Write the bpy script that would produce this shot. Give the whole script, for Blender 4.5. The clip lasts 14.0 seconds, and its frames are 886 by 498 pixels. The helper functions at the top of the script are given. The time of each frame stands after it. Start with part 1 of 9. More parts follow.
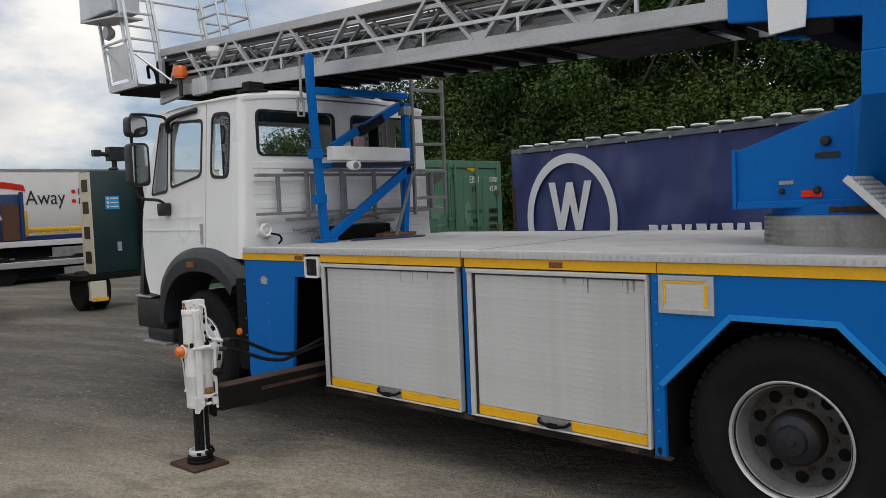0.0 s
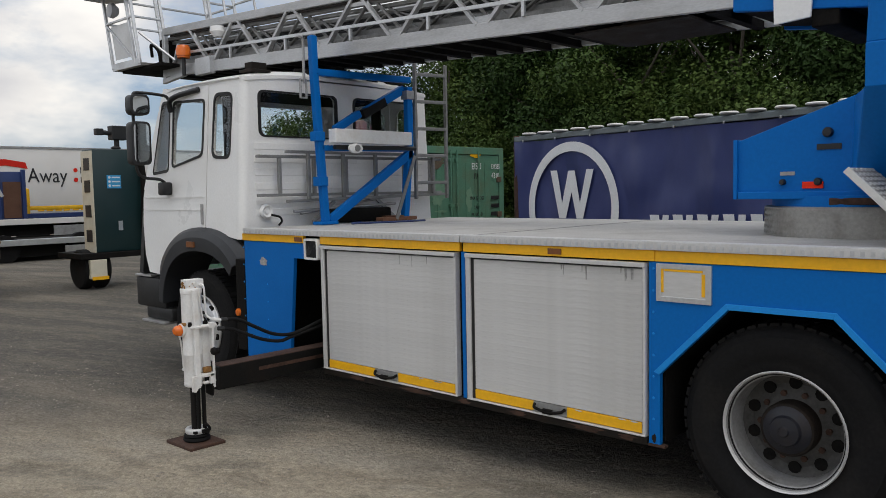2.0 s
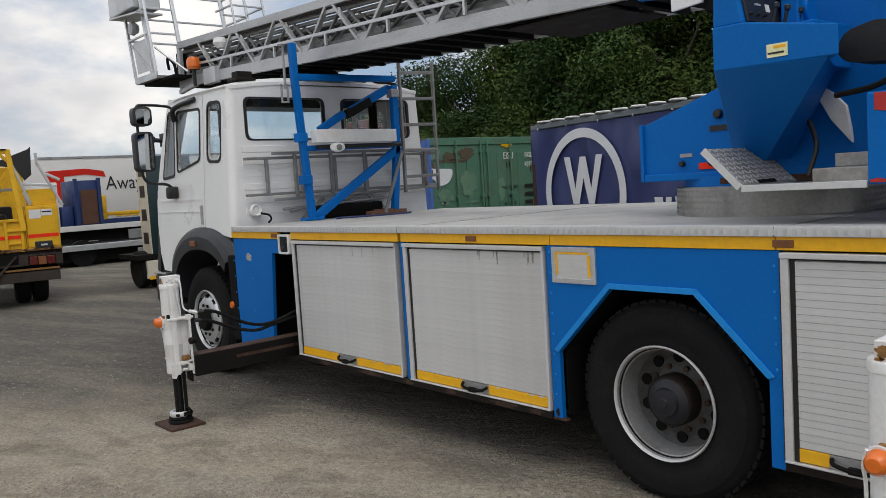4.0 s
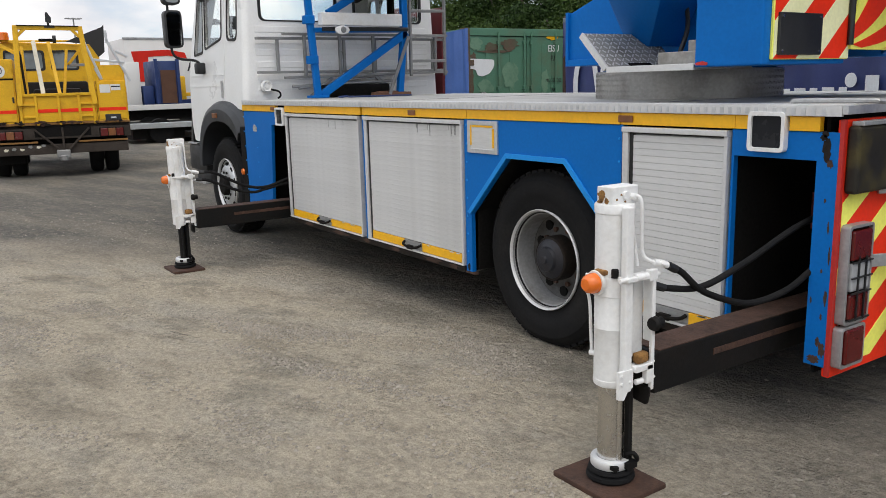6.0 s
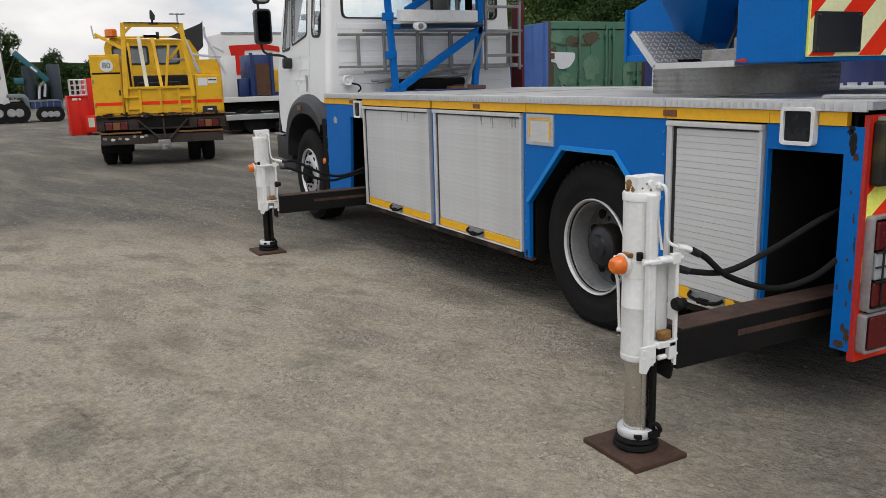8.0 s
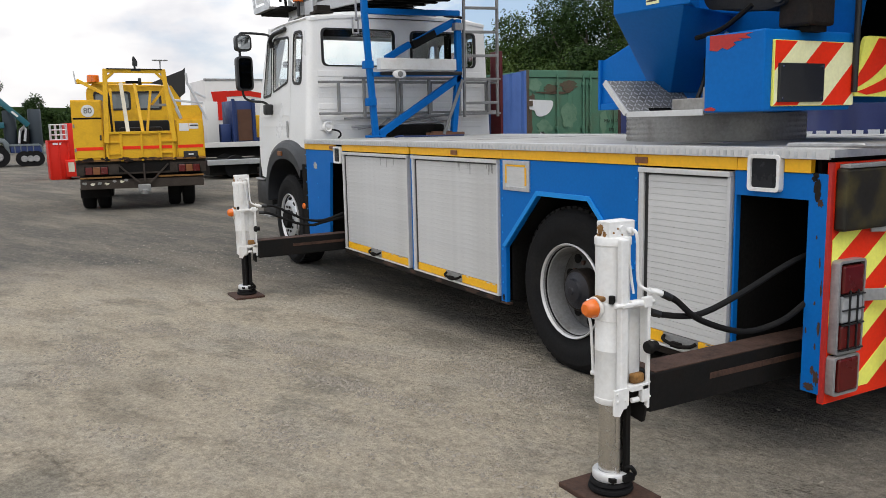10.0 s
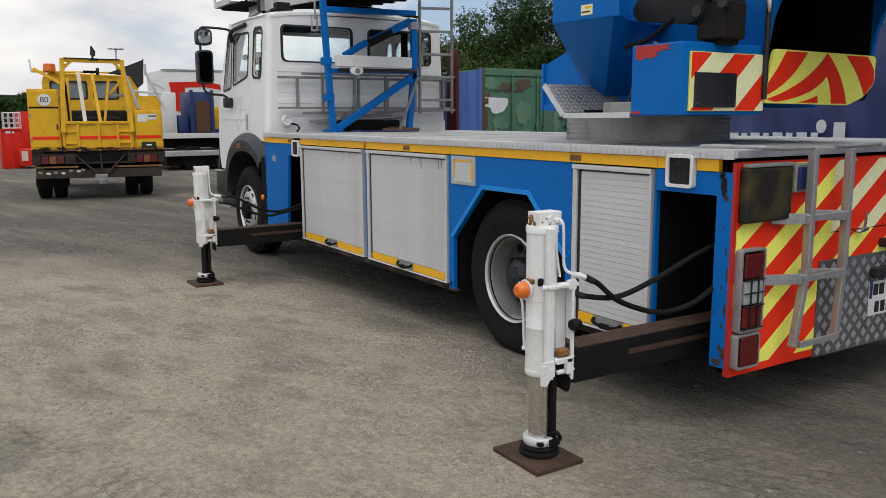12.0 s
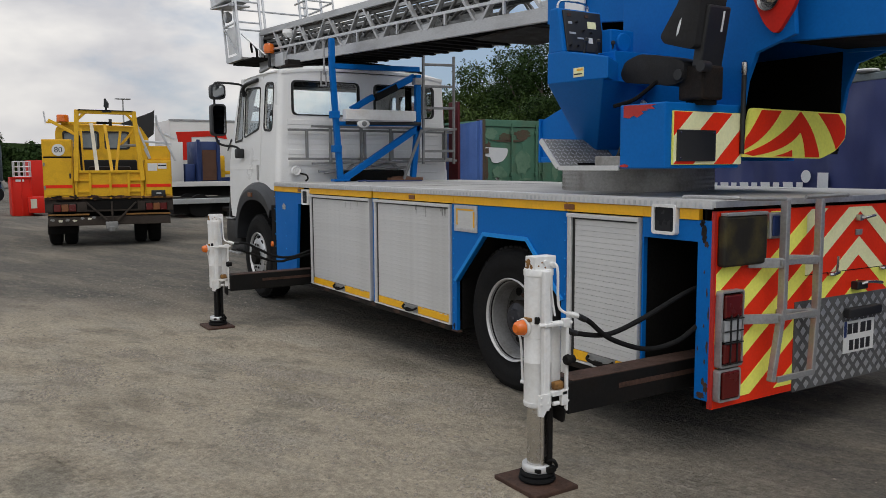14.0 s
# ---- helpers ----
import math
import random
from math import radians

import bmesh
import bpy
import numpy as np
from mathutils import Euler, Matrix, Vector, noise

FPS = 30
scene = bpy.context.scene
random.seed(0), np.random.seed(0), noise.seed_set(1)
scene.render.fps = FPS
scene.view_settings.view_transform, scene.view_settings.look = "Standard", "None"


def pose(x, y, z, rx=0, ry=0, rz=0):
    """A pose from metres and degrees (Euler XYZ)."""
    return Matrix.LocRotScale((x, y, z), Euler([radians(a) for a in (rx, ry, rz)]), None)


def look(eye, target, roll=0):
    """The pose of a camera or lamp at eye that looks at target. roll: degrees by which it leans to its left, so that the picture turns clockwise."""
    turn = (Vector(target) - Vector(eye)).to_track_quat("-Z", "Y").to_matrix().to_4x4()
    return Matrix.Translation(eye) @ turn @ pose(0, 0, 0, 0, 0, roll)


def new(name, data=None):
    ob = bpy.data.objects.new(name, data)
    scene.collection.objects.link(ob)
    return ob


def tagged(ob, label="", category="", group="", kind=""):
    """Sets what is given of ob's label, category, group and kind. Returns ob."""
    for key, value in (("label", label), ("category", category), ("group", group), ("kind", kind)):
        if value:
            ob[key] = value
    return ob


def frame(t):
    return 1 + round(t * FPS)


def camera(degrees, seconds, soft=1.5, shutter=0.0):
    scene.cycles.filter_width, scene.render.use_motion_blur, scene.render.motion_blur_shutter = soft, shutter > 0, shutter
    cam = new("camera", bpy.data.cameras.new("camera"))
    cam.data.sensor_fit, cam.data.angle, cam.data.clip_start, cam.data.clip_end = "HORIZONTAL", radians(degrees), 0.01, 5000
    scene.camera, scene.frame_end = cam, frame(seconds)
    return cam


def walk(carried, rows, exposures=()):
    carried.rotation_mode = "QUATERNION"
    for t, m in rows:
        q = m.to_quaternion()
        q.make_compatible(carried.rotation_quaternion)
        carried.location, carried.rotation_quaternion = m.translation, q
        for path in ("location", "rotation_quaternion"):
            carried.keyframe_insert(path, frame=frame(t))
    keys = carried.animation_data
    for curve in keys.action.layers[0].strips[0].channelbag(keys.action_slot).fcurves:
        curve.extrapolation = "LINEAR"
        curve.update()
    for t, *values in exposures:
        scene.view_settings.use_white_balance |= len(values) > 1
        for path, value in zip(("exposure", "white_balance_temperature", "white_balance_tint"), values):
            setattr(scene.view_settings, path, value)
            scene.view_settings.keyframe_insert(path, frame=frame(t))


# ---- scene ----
cam = camera(57.3, 14.0, soft=0.6)
PATH = [
    (0, (-0.348, -3.686, 1.704), (-1.71, -2.226, 1.589), -2.3),
    (0.5, (-0.345, -3.691, 1.69), (-1.705, -2.232, 1.555), -2.1),
    (1, (-0.339, -3.681, 1.686), (-1.702, -2.226, 1.531), -1.9),
    (1.5, (-0.338, -3.68, 1.688), (-1.701, -2.225, 1.533), -1.3),
    (2, (-0.338, -3.679, 1.687), (-1.702, -2.223, 1.54), -1.1),
    (2.2, (-0.344, -3.691, 1.664), (-1.705, -2.231, 1.526), -0.7),
    (4.3, (0.73, -3.117, 1.672), (-0.801, -1.842, 1.497), -3.3),
    (4.5, (0.842, -3.058, 1.656), (-0.687, -1.783, 1.46), -2.4),
    (5, (1.138, -3.021, 1.617), (-0.388, -1.757, 1.344), -2.2),
    (5.5, (1.387, -2.954, 1.566), (-0.161, -1.729, 1.244), -2.2),
    (6, (1.633, -2.879, 1.522), (0.01, -1.781, 1.12), -1.5),
    (6.5, (1.793, -2.956, 1.529), (0.154, -1.889, 1.116), -1.6),
    (7, (1.869, -2.977, 1.533), (0.195, -1.964, 1.117), -2.0),
    (7.5, (1.939, -2.921, 1.541), (0.226, -1.978, 1.122), -1.8),
    (8, (1.986, -2.896, 1.539), (0.256, -1.984, 1.124), -1.6),
    (8.5, (2.001, -2.911, 1.555), (0.267, -2.001, 1.148), -1.7),
    (8.7, (2.009, -2.911, 1.565), (0.268, -1.996, 1.202), -1.7),
    (10.8, (2.063, -2.883, 1.529), (0.354, -1.891, 1.219), -0.6),
    (11, (2.11, -2.928, 1.54), (0.412, -1.92, 1.225), -0.3),
    (11.5, (2.228, -3.024, 1.545), (0.558, -1.972, 1.219), -0.1),
    (12, (2.353, -3.013, 1.557), (0.681, -1.963, 1.236), -0.3),
    (12.5, (2.453, -3.035, 1.577), (0.773, -1.99, 1.284), -0.3),
    (13, (2.505, -3.104, 1.59), (0.823, -2.047, 1.352), -0.3),
    (13.5, (2.58, -3.187, 1.584), (0.902, -2.121, 1.367), -0.2),
    (14, (2.632, -3.213, 1.585), (0.947, -2.156, 1.379), -0.3),
]
walk(cam, [(t, look(eye, target, roll)) for t, eye, target, roll in PATH], exposures=[(0.0, -0.76), (2.2, -0.75), (4.5, -0.60), (5.5, -0.38), (6.5, -0.20), (7.0, -0.26), (8.0, -0.50), (8.5, -0.50), (10.8, -0.18), (11.5, -0.18), (12.0, -0.50), (12.5, -0.68), (13.2, -0.82), (14.0, -0.79)])

# ---- sky and sun: bright, mostly overcast day ----
SUN_UP, SUN_TURN = radians(58), radians(108)
world = bpy.data.worlds.new("sky")
scene.world = world
world.use_nodes = True
wn, wl = world.node_tree.nodes, world.node_tree.links
wn.clear()
sky = wn.new("ShaderNodeTexSky")
sky.sky_type, sky.sun_disc, sky.sun_elevation, sky.sun_rotation = "NISHITA", False, SUN_UP, SUN_TURN
sky.air_density, sky.dust_density, sky.ozone_density = 1.0, 1.2, 1.5
coord = wn.new("ShaderNodeTexCoord")
stretch = wn.new("ShaderNodeMapping")
stretch.inputs["Scale"].default_value = (1.0, 1.0, 2.3)
puff = wn.new("ShaderNodeTexNoise")
puff.inputs["Scale"].default_value, puff.inputs["Detail"].default_value, puff.inputs["Roughness"].default_value = 2.6, 9.0, 0.58
cover = wn.new("ShaderNodeValToRGB")
cover.color_ramp.elements[0].position, cover.color_ramp.elements[1].position = 0.39, 0.54
shade = wn.new("ShaderNodeTexNoise")
shade.inputs["Scale"].default_value, shade.inputs["Detail"].default_value = 3.4, 9.0
tone = wn.new("ShaderNodeValToRGB")
tone.color_ramp.elements[0].position, tone.color_ramp.elements[1].position = 0.40, 0.60
tone.color_ramp.elements[0].color, tone.color_ramp.elements[1].color = (8.6, 8.6, 9.0, 1), (13.8, 13.4, 12.8, 1)
blend = wn.new("ShaderNodeMixRGB")
back = wn.new("ShaderNodeBackground")
back.inputs["Strength"].default_value = 0.112
wout = wn.new("ShaderNodeOutputWorld")
wl.new(coord.outputs["Generated"], stretch.inputs["Vector"])
wl.new(stretch.outputs["Vector"], puff.inputs["Vector"])
wl.new(stretch.outputs["Vector"], shade.inputs["Vector"])
wl.new(puff.outputs["Fac"], cover.inputs["Fac"])
wl.new(shade.outputs["Fac"], tone.inputs["Fac"])
wl.new(cover.outputs["Color"], blend.inputs["Fac"])
veil = wn.new("ShaderNodeMixRGB")
veil.inputs["Fac"].default_value, veil.inputs["Color2"].default_value = 0.5, (6.2, 8.0, 10.6, 1)
wl.new(sky.outputs["Color"], veil.inputs["Color1"])
wl.new(veil.outputs["Color"], blend.inputs["Color1"])
wl.new(tone.outputs["Color"], blend.inputs["Color2"])
# an overcast sky is brighter overhead than at the horizon
split = wn.new("ShaderNodeSeparateXYZ")
lift = wn.new("ShaderNodeMapRange")
for sock, v in (("From Min", 0.0), ("From Max", 1.0), ("To Min", 0.96), ("To Max", 1.75)):
    lift.inputs[sock].default_value = v
dome = wn.new("ShaderNodeMixRGB")
dome.blend_type, dome.inputs["Fac"].default_value = "MULTIPLY", 1.0
wl.new(coord.outputs["Generated"], split.inputs["Vector"])
wl.new(split.outputs["Z"], lift.inputs["Value"])
wl.new(blend.outputs["Color"], dome.inputs["Color1"])
wl.new(lift.outputs["Result"], dome.inputs["Color2"])
wl.new(dome.outputs["Color"], back.inputs["Color"])
wl.new(back.outputs["Background"], wout.inputs["Surface"])
sun = new("sun", bpy.data.lights.new("sun", "SUN"))
sun.data.energy, sun.data.angle, sun.data.color = 1.25, radians(40), (1.0, 0.93, 0.82)
sun_from = Vector((math.sin(SUN_TURN) * math.cos(SUN_UP), math.cos(SUN_TURN) * math.cos(SUN_UP), math.sin(SUN_UP)))
sun.matrix_world = look(sun_from * 60, (0, 0, 0))

from mathutils import geometry

# ---- materials ----
def mat(name, color, rough=0.5, metal=0.0, second=None, amount=0.35, scale=4.0, fine=60.0, grain=0.10, bump=0.0, bump_scale=120.0,
        streak=(1, 1, 1), island=0.0, coat=0.0, spec=0.5, rough_var=0.12, bump_far=0.01, bump_detail=5.0):
    """A surface with a base colour, a second colour in patches, fine grain, and relief."""
    m = bpy.data.materials.new(name)
    m.use_nodes = True
    n, l = m.node_tree.nodes, m.node_tree.links
    b = n["Principled BSDF"]
    b.inputs["Metallic"].default_value, b.inputs["Coat Weight"].default_value = metal, coat
    b.inputs["Specular IOR Level"].default_value = spec
    tc, mp = n.new("ShaderNodeTexCoord"), n.new("ShaderNodeMapping")
    mp.inputs["Scale"].default_value = streak
    l.new(tc.outputs["Object"], mp.inputs["Vector"])
    big, small = n.new("ShaderNodeTexNoise"), n.new("ShaderNodeTexNoise")
    big.inputs["Scale"].default_value, big.inputs["Detail"].default_value, big.inputs["Roughness"].default_value = scale, 8.0, 0.6
    small.inputs["Scale"].default_value, small.inputs["Detail"].default_value = fine, 4.0
    l.new(mp.outputs["Vector"], big.inputs["Vector"])
    l.new(mp.outputs["Vector"], small.inputs["Vector"])
    ramp = n.new("ShaderNodeValToRGB")
    ramp.color_ramp.elements[0].position, ramp.color_ramp.elements[1].position = 0.5 - 0.02, 0.5 + 0.22
    l.new(big.outputs["Fac"], ramp.inputs["Fac"])
    times = n.new("ShaderNodeMath")
    times.operation, times.inputs[1].default_value = "MULTIPLY", amount
    l.new(ramp.outputs["Color"], times.inputs[0])
    mix = n.new("ShaderNodeMixRGB")
    mix.inputs["Color1"].default_value = (*color, 1)
    mix.inputs["Color2"].default_value = (*(second or [c * 0.75 for c in color]), 1)
    l.new(times.outputs[0], mix.inputs["Fac"])
    span = n.new("ShaderNodeMapRange")
    span.inputs["From Min"].default_value, span.inputs["From Max"].default_value = 0.3, 0.7
    span.inputs["To Min"].default_value, span.inputs["To Max"].default_value = 1 - grain, 1 + grain
    l.new(small.outputs["Fac"], span.inputs["Value"])
    gray = n.new("ShaderNodeMixRGB")
    gray.blend_type, gray.inputs["Fac"].default_value = "MULTIPLY", 1.0
    l.new(mix.outputs["Color"], gray.inputs["Color1"])
    l.new(span.outputs["Result"], gray.inputs["Color2"])
    final = gray.outputs["Color"]
    if island:
        geo = n.new("ShaderNodeNewGeometry")
        info = n.new("ShaderNodeObjectInfo")
        plus = n.new("ShaderNodeMath")
        plus.operation = "ADD"
        l.new(geo.outputs["Random Per Island"], plus.inputs[0])
        l.new(info.outputs["Random"], plus.inputs[1])
        wrap = n.new("ShaderNodeMath")
        wrap.operation = "FRACT"
        l.new(plus.outputs[0], wrap.inputs[0])
        vary = n.new("ShaderNodeMapRange")
        vary.inputs["To Min"].default_value, vary.inputs["To Max"].default_value = 1 - island, 1 + island
        l.new(wrap.outputs[0], vary.inputs["Value"])
        each = n.new("ShaderNodeMixRGB")
        each.blend_type, each.inputs["Fac"].default_value = "MULTIPLY", 1.0
        l.new(final, each.inputs["Color1"])
        l.new(vary.outputs["Result"], each.inputs["Color2"])
        final = each.outputs["Color"]
    l.new(final, b.inputs["Base Color"])
    rr = n.new("ShaderNodeMapRange")
    rr.inputs["From Min"].default_value, rr.inputs["From Max"].default_value = 0.3, 0.7
    rr.inputs["To Min"].default_value, rr.inputs["To Max"].default_value = max(rough - rough_var, 0.02), min(rough + rough_var, 1)
    l.new(big.outputs["Fac"], rr.inputs["Value"])
    l.new(rr.outputs["Result"], b.inputs["Roughness"])
    if bump:
        tex, bp = n.new("ShaderNodeTexNoise"), n.new("ShaderNodeBump")
        tex.inputs["Scale"].default_value, tex.inputs["Detail"].default_value = bump_scale, bump_detail
        bp.inputs["Strength"].default_value, bp.inputs["Distance"].default_value = bump, bump_far
        l.new(mp.outputs["Vector"], tex.inputs["Vector"])
        l.new(tex.outputs["Fac"], bp.inputs["Height"])
        l.new(bp.outputs["Normal"], b.inputs["Normal"])
    return m


def lens_mat(name, color, rough=0.12):
    """Coloured lamp lens: glossy plastic, unlit."""
    return mat(name, color, rough, amount=0.3, scale=9, grain=0.06, coat=0.15, rough_var=0.05)


def glass_mat(name, tint):
    m = bpy.data.materials.new(name)
    m.use_nodes = True
    b = m.node_tree.nodes["Principled BSDF"]
    b.inputs["Base Color"].default_value = (*tint, 1)
    b.inputs["Roughness"].default_value, b.inputs["Transmission Weight"].default_value, b.inputs["IOR"].default_value = 0.01, 1.0, 1.45
    return m


WHITE = mat("white_paint", (0.83, 0.83, 0.82), 0.35, second=(0.68, 0.66, 0.61), amount=0.22, scale=1.7, grain=0.03, coat=0.25)
WHITE_WORN = mat("worn_white_paint", (0.76, 0.76, 0.75), 0.42, second=(0.55, 0.48, 0.40), amount=0.35, scale=9, grain=0.05, bump=0.08)
BLUE = mat("blue_paint", (0.002, 0.135, 0.47), 0.5, second=(0.004, 0.100, 0.355), amount=0.4, scale=1.4, grain=0.05, spec=0.14, bump=0.02, bump_scale=30)
BLUE_LIGHT = mat("pale_blue_trim", (0.012, 0.25, 0.68), 0.5, grain=0.05, spec=0.25)
YELLOW = mat("yellow_tape", (0.86, 0.45, 0.006), 0.45, second=(0.50, 0.27, 0.02), amount=0.25, scale=6, grain=0.05)
ALU = mat("aluminium", (0.62, 0.63, 0.64), 0.42, 0.75, second=(0.46, 0.46, 0.46), amount=0.6, scale=3, grain=0.08, bump=0.03)
LADDER_ALU = mat("ladder_aluminium", (0.50, 0.505, 0.51), 0.45, 0.6, second=(0.33, 0.325, 0.32), amount=0.65, scale=3, grain=0.1, bump=0.04, streak=(0.5, 1, 2))
ALU_DARK = mat("dull_aluminium", (0.40, 0.40, 0.40), 0.5, 0.6, second=(0.20, 0.19, 0.18), amount=0.6, scale=5, grain=0.1, bump=0.05)
ALU_DULL = mat("weathered_aluminium", (0.27, 0.27, 0.265), 0.5, 0.5, second=(0.15, 0.145, 0.135), amount=0.6, scale=6, grain=0.1, bump=0.05)
CHEQUER = mat("dirty_chequer", (0.13, 0.13, 0.13), 0.6, 0.3, second=(0.05, 0.048, 0.045), amount=0.6, scale=6, grain=0.15)
GRIME = mat("greasy_steel", (0.014, 0.011, 0.009), 0.7, second=(0.035, 0.021, 0.014), amount=0.6, scale=7, grain=0.25, bump=0.2, spec=0.2)
GRIME_THIN = mat("dried_grime", (0.34, 0.335, 0.325), 0.8, second=(0.46, 0.46, 0.45), amount=0.7, scale=30, grain=0.2)
ALU_BRIGHT = mat("bright_rail", (0.66, 0.66, 0.66), 0.4, 0.3, second=(0.50, 0.49, 0.47), amount=0.5, scale=4, grain=0.05)
TREAD = mat("worn_tread_plate", (0.33, 0.322, 0.305), 0.45, 0.4, second=(0.15, 0.138, 0.12), amount=0.7, scale=5, grain=0.12, bump=0.1)
SHUTTER = mat("shutter_slat", (0.63, 0.63, 0.625), 0.5, 0.2, second=(0.45, 0.445, 0.43), amount=0.65, scale=1.6, fine=30, grain=0.05, streak=(0.6, 1, 3.5), island=0.028)
DECK = mat("deck_plate", (0.44, 0.43, 0.415), 0.6, 0.0, second=(0.27, 0.257, 0.24), amount=0.6, scale=2.2, grain=0.12, bump=0.15, bump_scale=70)
STEEL = mat("dark_steel", (0.006, 0.0058, 0.0056), 0.65, 0.0, second=(0.014, 0.010, 0.008), amount=0.6, scale=6, grain=0.2, bump=0.1, spec=0.2)
# grimy undersides, and also near-black sheets that paint shade into hollows
UNDER = mat("grime_and_shade_black", (0.010, 0.0095, 0.009), 0.8, second=(0.022, 0.018, 0.015), scale=5, grain=0.25, bump=0.15, spec=0.08)
RUST = mat("rusty_steel", (0.060, 0.028, 0.017), 0.85, second=(0.024, 0.014, 0.010), amount=0.8, scale=9, grain=0.25, bump=0.3)
OCHRE = mat("ochre_rust", (0.26, 0.13, 0.035), 0.9, second=(0.09, 0.04, 0.018), amount=0.9, scale=40, fine=160, grain=0.3, bump=0.5, bump_scale=90)
RUBBER = mat("tyre_rubber", (0.009, 0.009, 0.0095), 0.8, second=(0.024, 0.022, 0.020), amount=0.5, spec=0.15, scale=6, grain=0.2, bump=0.12)
PLASTIC = mat("black_plastic", (0.012, 0.0125, 0.0135), 0.5, second=(0.026, 0.026, 0.026), amount=0.5, scale=4, grain=0.1, bump=0.05)
FENDER = mat("grey_black_fender", (0.020, 0.022, 0.026), 0.5, second=(0.038, 0.038, 0.038), amount=0.5, scale=3, grain=0.1, bump=0.05)
SEAL = mat("window_rubber", (0.012, 0.012, 0.012), 0.6, grain=0.1)
DULL_ORANGE = mat("dull_orange_lens", (0.20, 0.07, 0.02), 0.4, second=(0.09, 0.04, 0.02), amount=0.6, scale=20)
MIRROR = mat("mirror_glass", (0.50, 0.52, 0.53), 0.03, 1.0, second=(0.42, 0.44, 0.45), amount=0.3, scale=6, grain=0.01, rough_var=0.02)
CHROME = mat("chrome", (0.60, 0.59, 0.57), 0.22, 1.0, second=(0.4, 0.38, 0.36), amount=0.4, scale=8, grain=0.04)
RIM_GREY = mat("painted_rim", (0.27, 0.27, 0.27), 0.5, 0.2, second=(0.13, 0.12, 0.11), amount=0.8, scale=6, grain=0.12, bump=0.08)
HUB_BLUE = mat("greasy_hub", (0.007, 0.008, 0.014), 0.5, second=(0.022, 0.013, 0.010), amount=0.5, scale=14, grain=0.25, bump=0.2)
RIM_DARK = mat("grimy_rim", (0.070, 0.068, 0.065), 0.7, 0.1, second=(0.03, 0.028, 0.026), amount=0.7, scale=8, grain=0.2, bump=0.15)
RED_LENS = lens_mat("red_lens", (0.10, 0.007, 0.006), 0.25)
ORANGE_LENS = lens_mat("orange_lens", (0.75, 0.16, 0.015))
CLEAR_LENS = lens_mat("clear_lens", (0.34, 0.35, 0.36))
DARK_LENS = mat("dark_lens", (0.014, 0.015, 0.018), 0.25, second=(0.03, 0.03, 0.032), amount=0.4, scale=14, grain=0.1, spec=0.25)
RED_TAPE = mat("red_reflective", (0.84, 0.036, 0.010), 0.4, second=(0.74, 0.034, 0.012), amount=0.5, scale=5, grain=0.05, spec=0.2)
LIME_TAPE = mat("lime_reflective", (0.93, 0.92, 0.17), 0.4, second=(0.86, 0.85, 0.16), amount=0.4, scale=5, grain=0.05, spec=0.2)
CREAM_TAPE = mat("cream_reflective", (0.88, 0.87, 0.52), 0.4, second=(0.70, 0.70, 0.36), amount=0.5, scale=5, grain=0.05, spec=0.2)
RED_PAINT = mat("red_touch_up", (0.45, 0.02, 0.015), 0.45, grain=0.08)
BROWN_GLASS = mat("smoked_plate", (0.018, 0.016, 0.012), 0.5, second=(0.085, 0.068, 0.02), amount=0.7, scale=7, grain=0.1, spec=0.3)
PLATE_WHITE = mat("plate_white", (0.72, 0.72, 0.70), 0.4, grain=0.03)
INK = mat("black_ink", (0.02, 0.02, 0.022), 0.5, grain=0.05)
INK_WHITE = mat("white_ink", (0.80, 0.81, 0.82), 0.6, second=(0.66, 0.66, 0.66), amount=0.3, scale=8, grain=0.05)
INK_BLUE = mat("blue_ink", (0.03, 0.30, 0.60), 0.5, grain=0.05)
GLASS = glass_mat("window_glass", (0.93, 0.96, 0.96))
SEAT_CLOTH = mat("dark_seat_cloth", (0.010, 0.010, 0.011), 0.85, second=(0.022, 0.019, 0.017), amount=0.5, scale=8, grain=0.2, bump=0.2)
WOOD = mat("weathered_wood", (0.17, 0.075, 0.04), 0.8, second=(0.10, 0.07, 0.05), amount=0.7, scale=6, grain=0.2, bump=0.2, streak=(1, 6, 1))
CONT_GREEN = mat("container_green", (0.085, 0.205, 0.135), 0.65, second=(0.125, 0.150, 0.090), amount=0.75, scale=2.2, grain=0.12, bump=0.05)
CONT_PALE = mat("faded_green", (0.15, 0.27, 0.18), 0.7, second=(0.045, 0.13, 0.08), amount=0.6, scale=6, grain=0.1)
CONT_RUST = mat("container_rust", (0.11, 0.075, 0.05), 0.85, second=(0.06, 0.12, 0.07), amount=0.6, scale=5, grain=0.2, bump=0.2)
NAVY = mat("navy_curtain", (0.036, 0.050, 0.165), 0.5, second=(0.027, 0.038, 0.125), amount=0.6, scale=1.2, grain=0.06, bump=1.0, bump_scale=1.3, streak=(1.5, 1.5, 0.8), bump_far=0.22, bump_detail=1.2)
TARP = mat("blue_tarpaulin", (0.085, 0.17, 0.46), 0.45, second=(0.055, 0.12, 0.35), amount=0.6, scale=2.5, grain=0.06, bump=0.1, bump_scale=40)
GREY_RAIL = mat("grey_rail", (0.16, 0.19, 0.20), 0.5, 0.2, second=(0.09, 0.09, 0.08), amount=0.5, scale=4, grain=0.1)
TRUCK_YELLOW = mat("truck_yellow", (0.72, 0.41, 0.016), 0.5, second=(0.42, 0.22, 0.018), amount=0.55, scale=4.5, grain=0.09, spec=0.3)
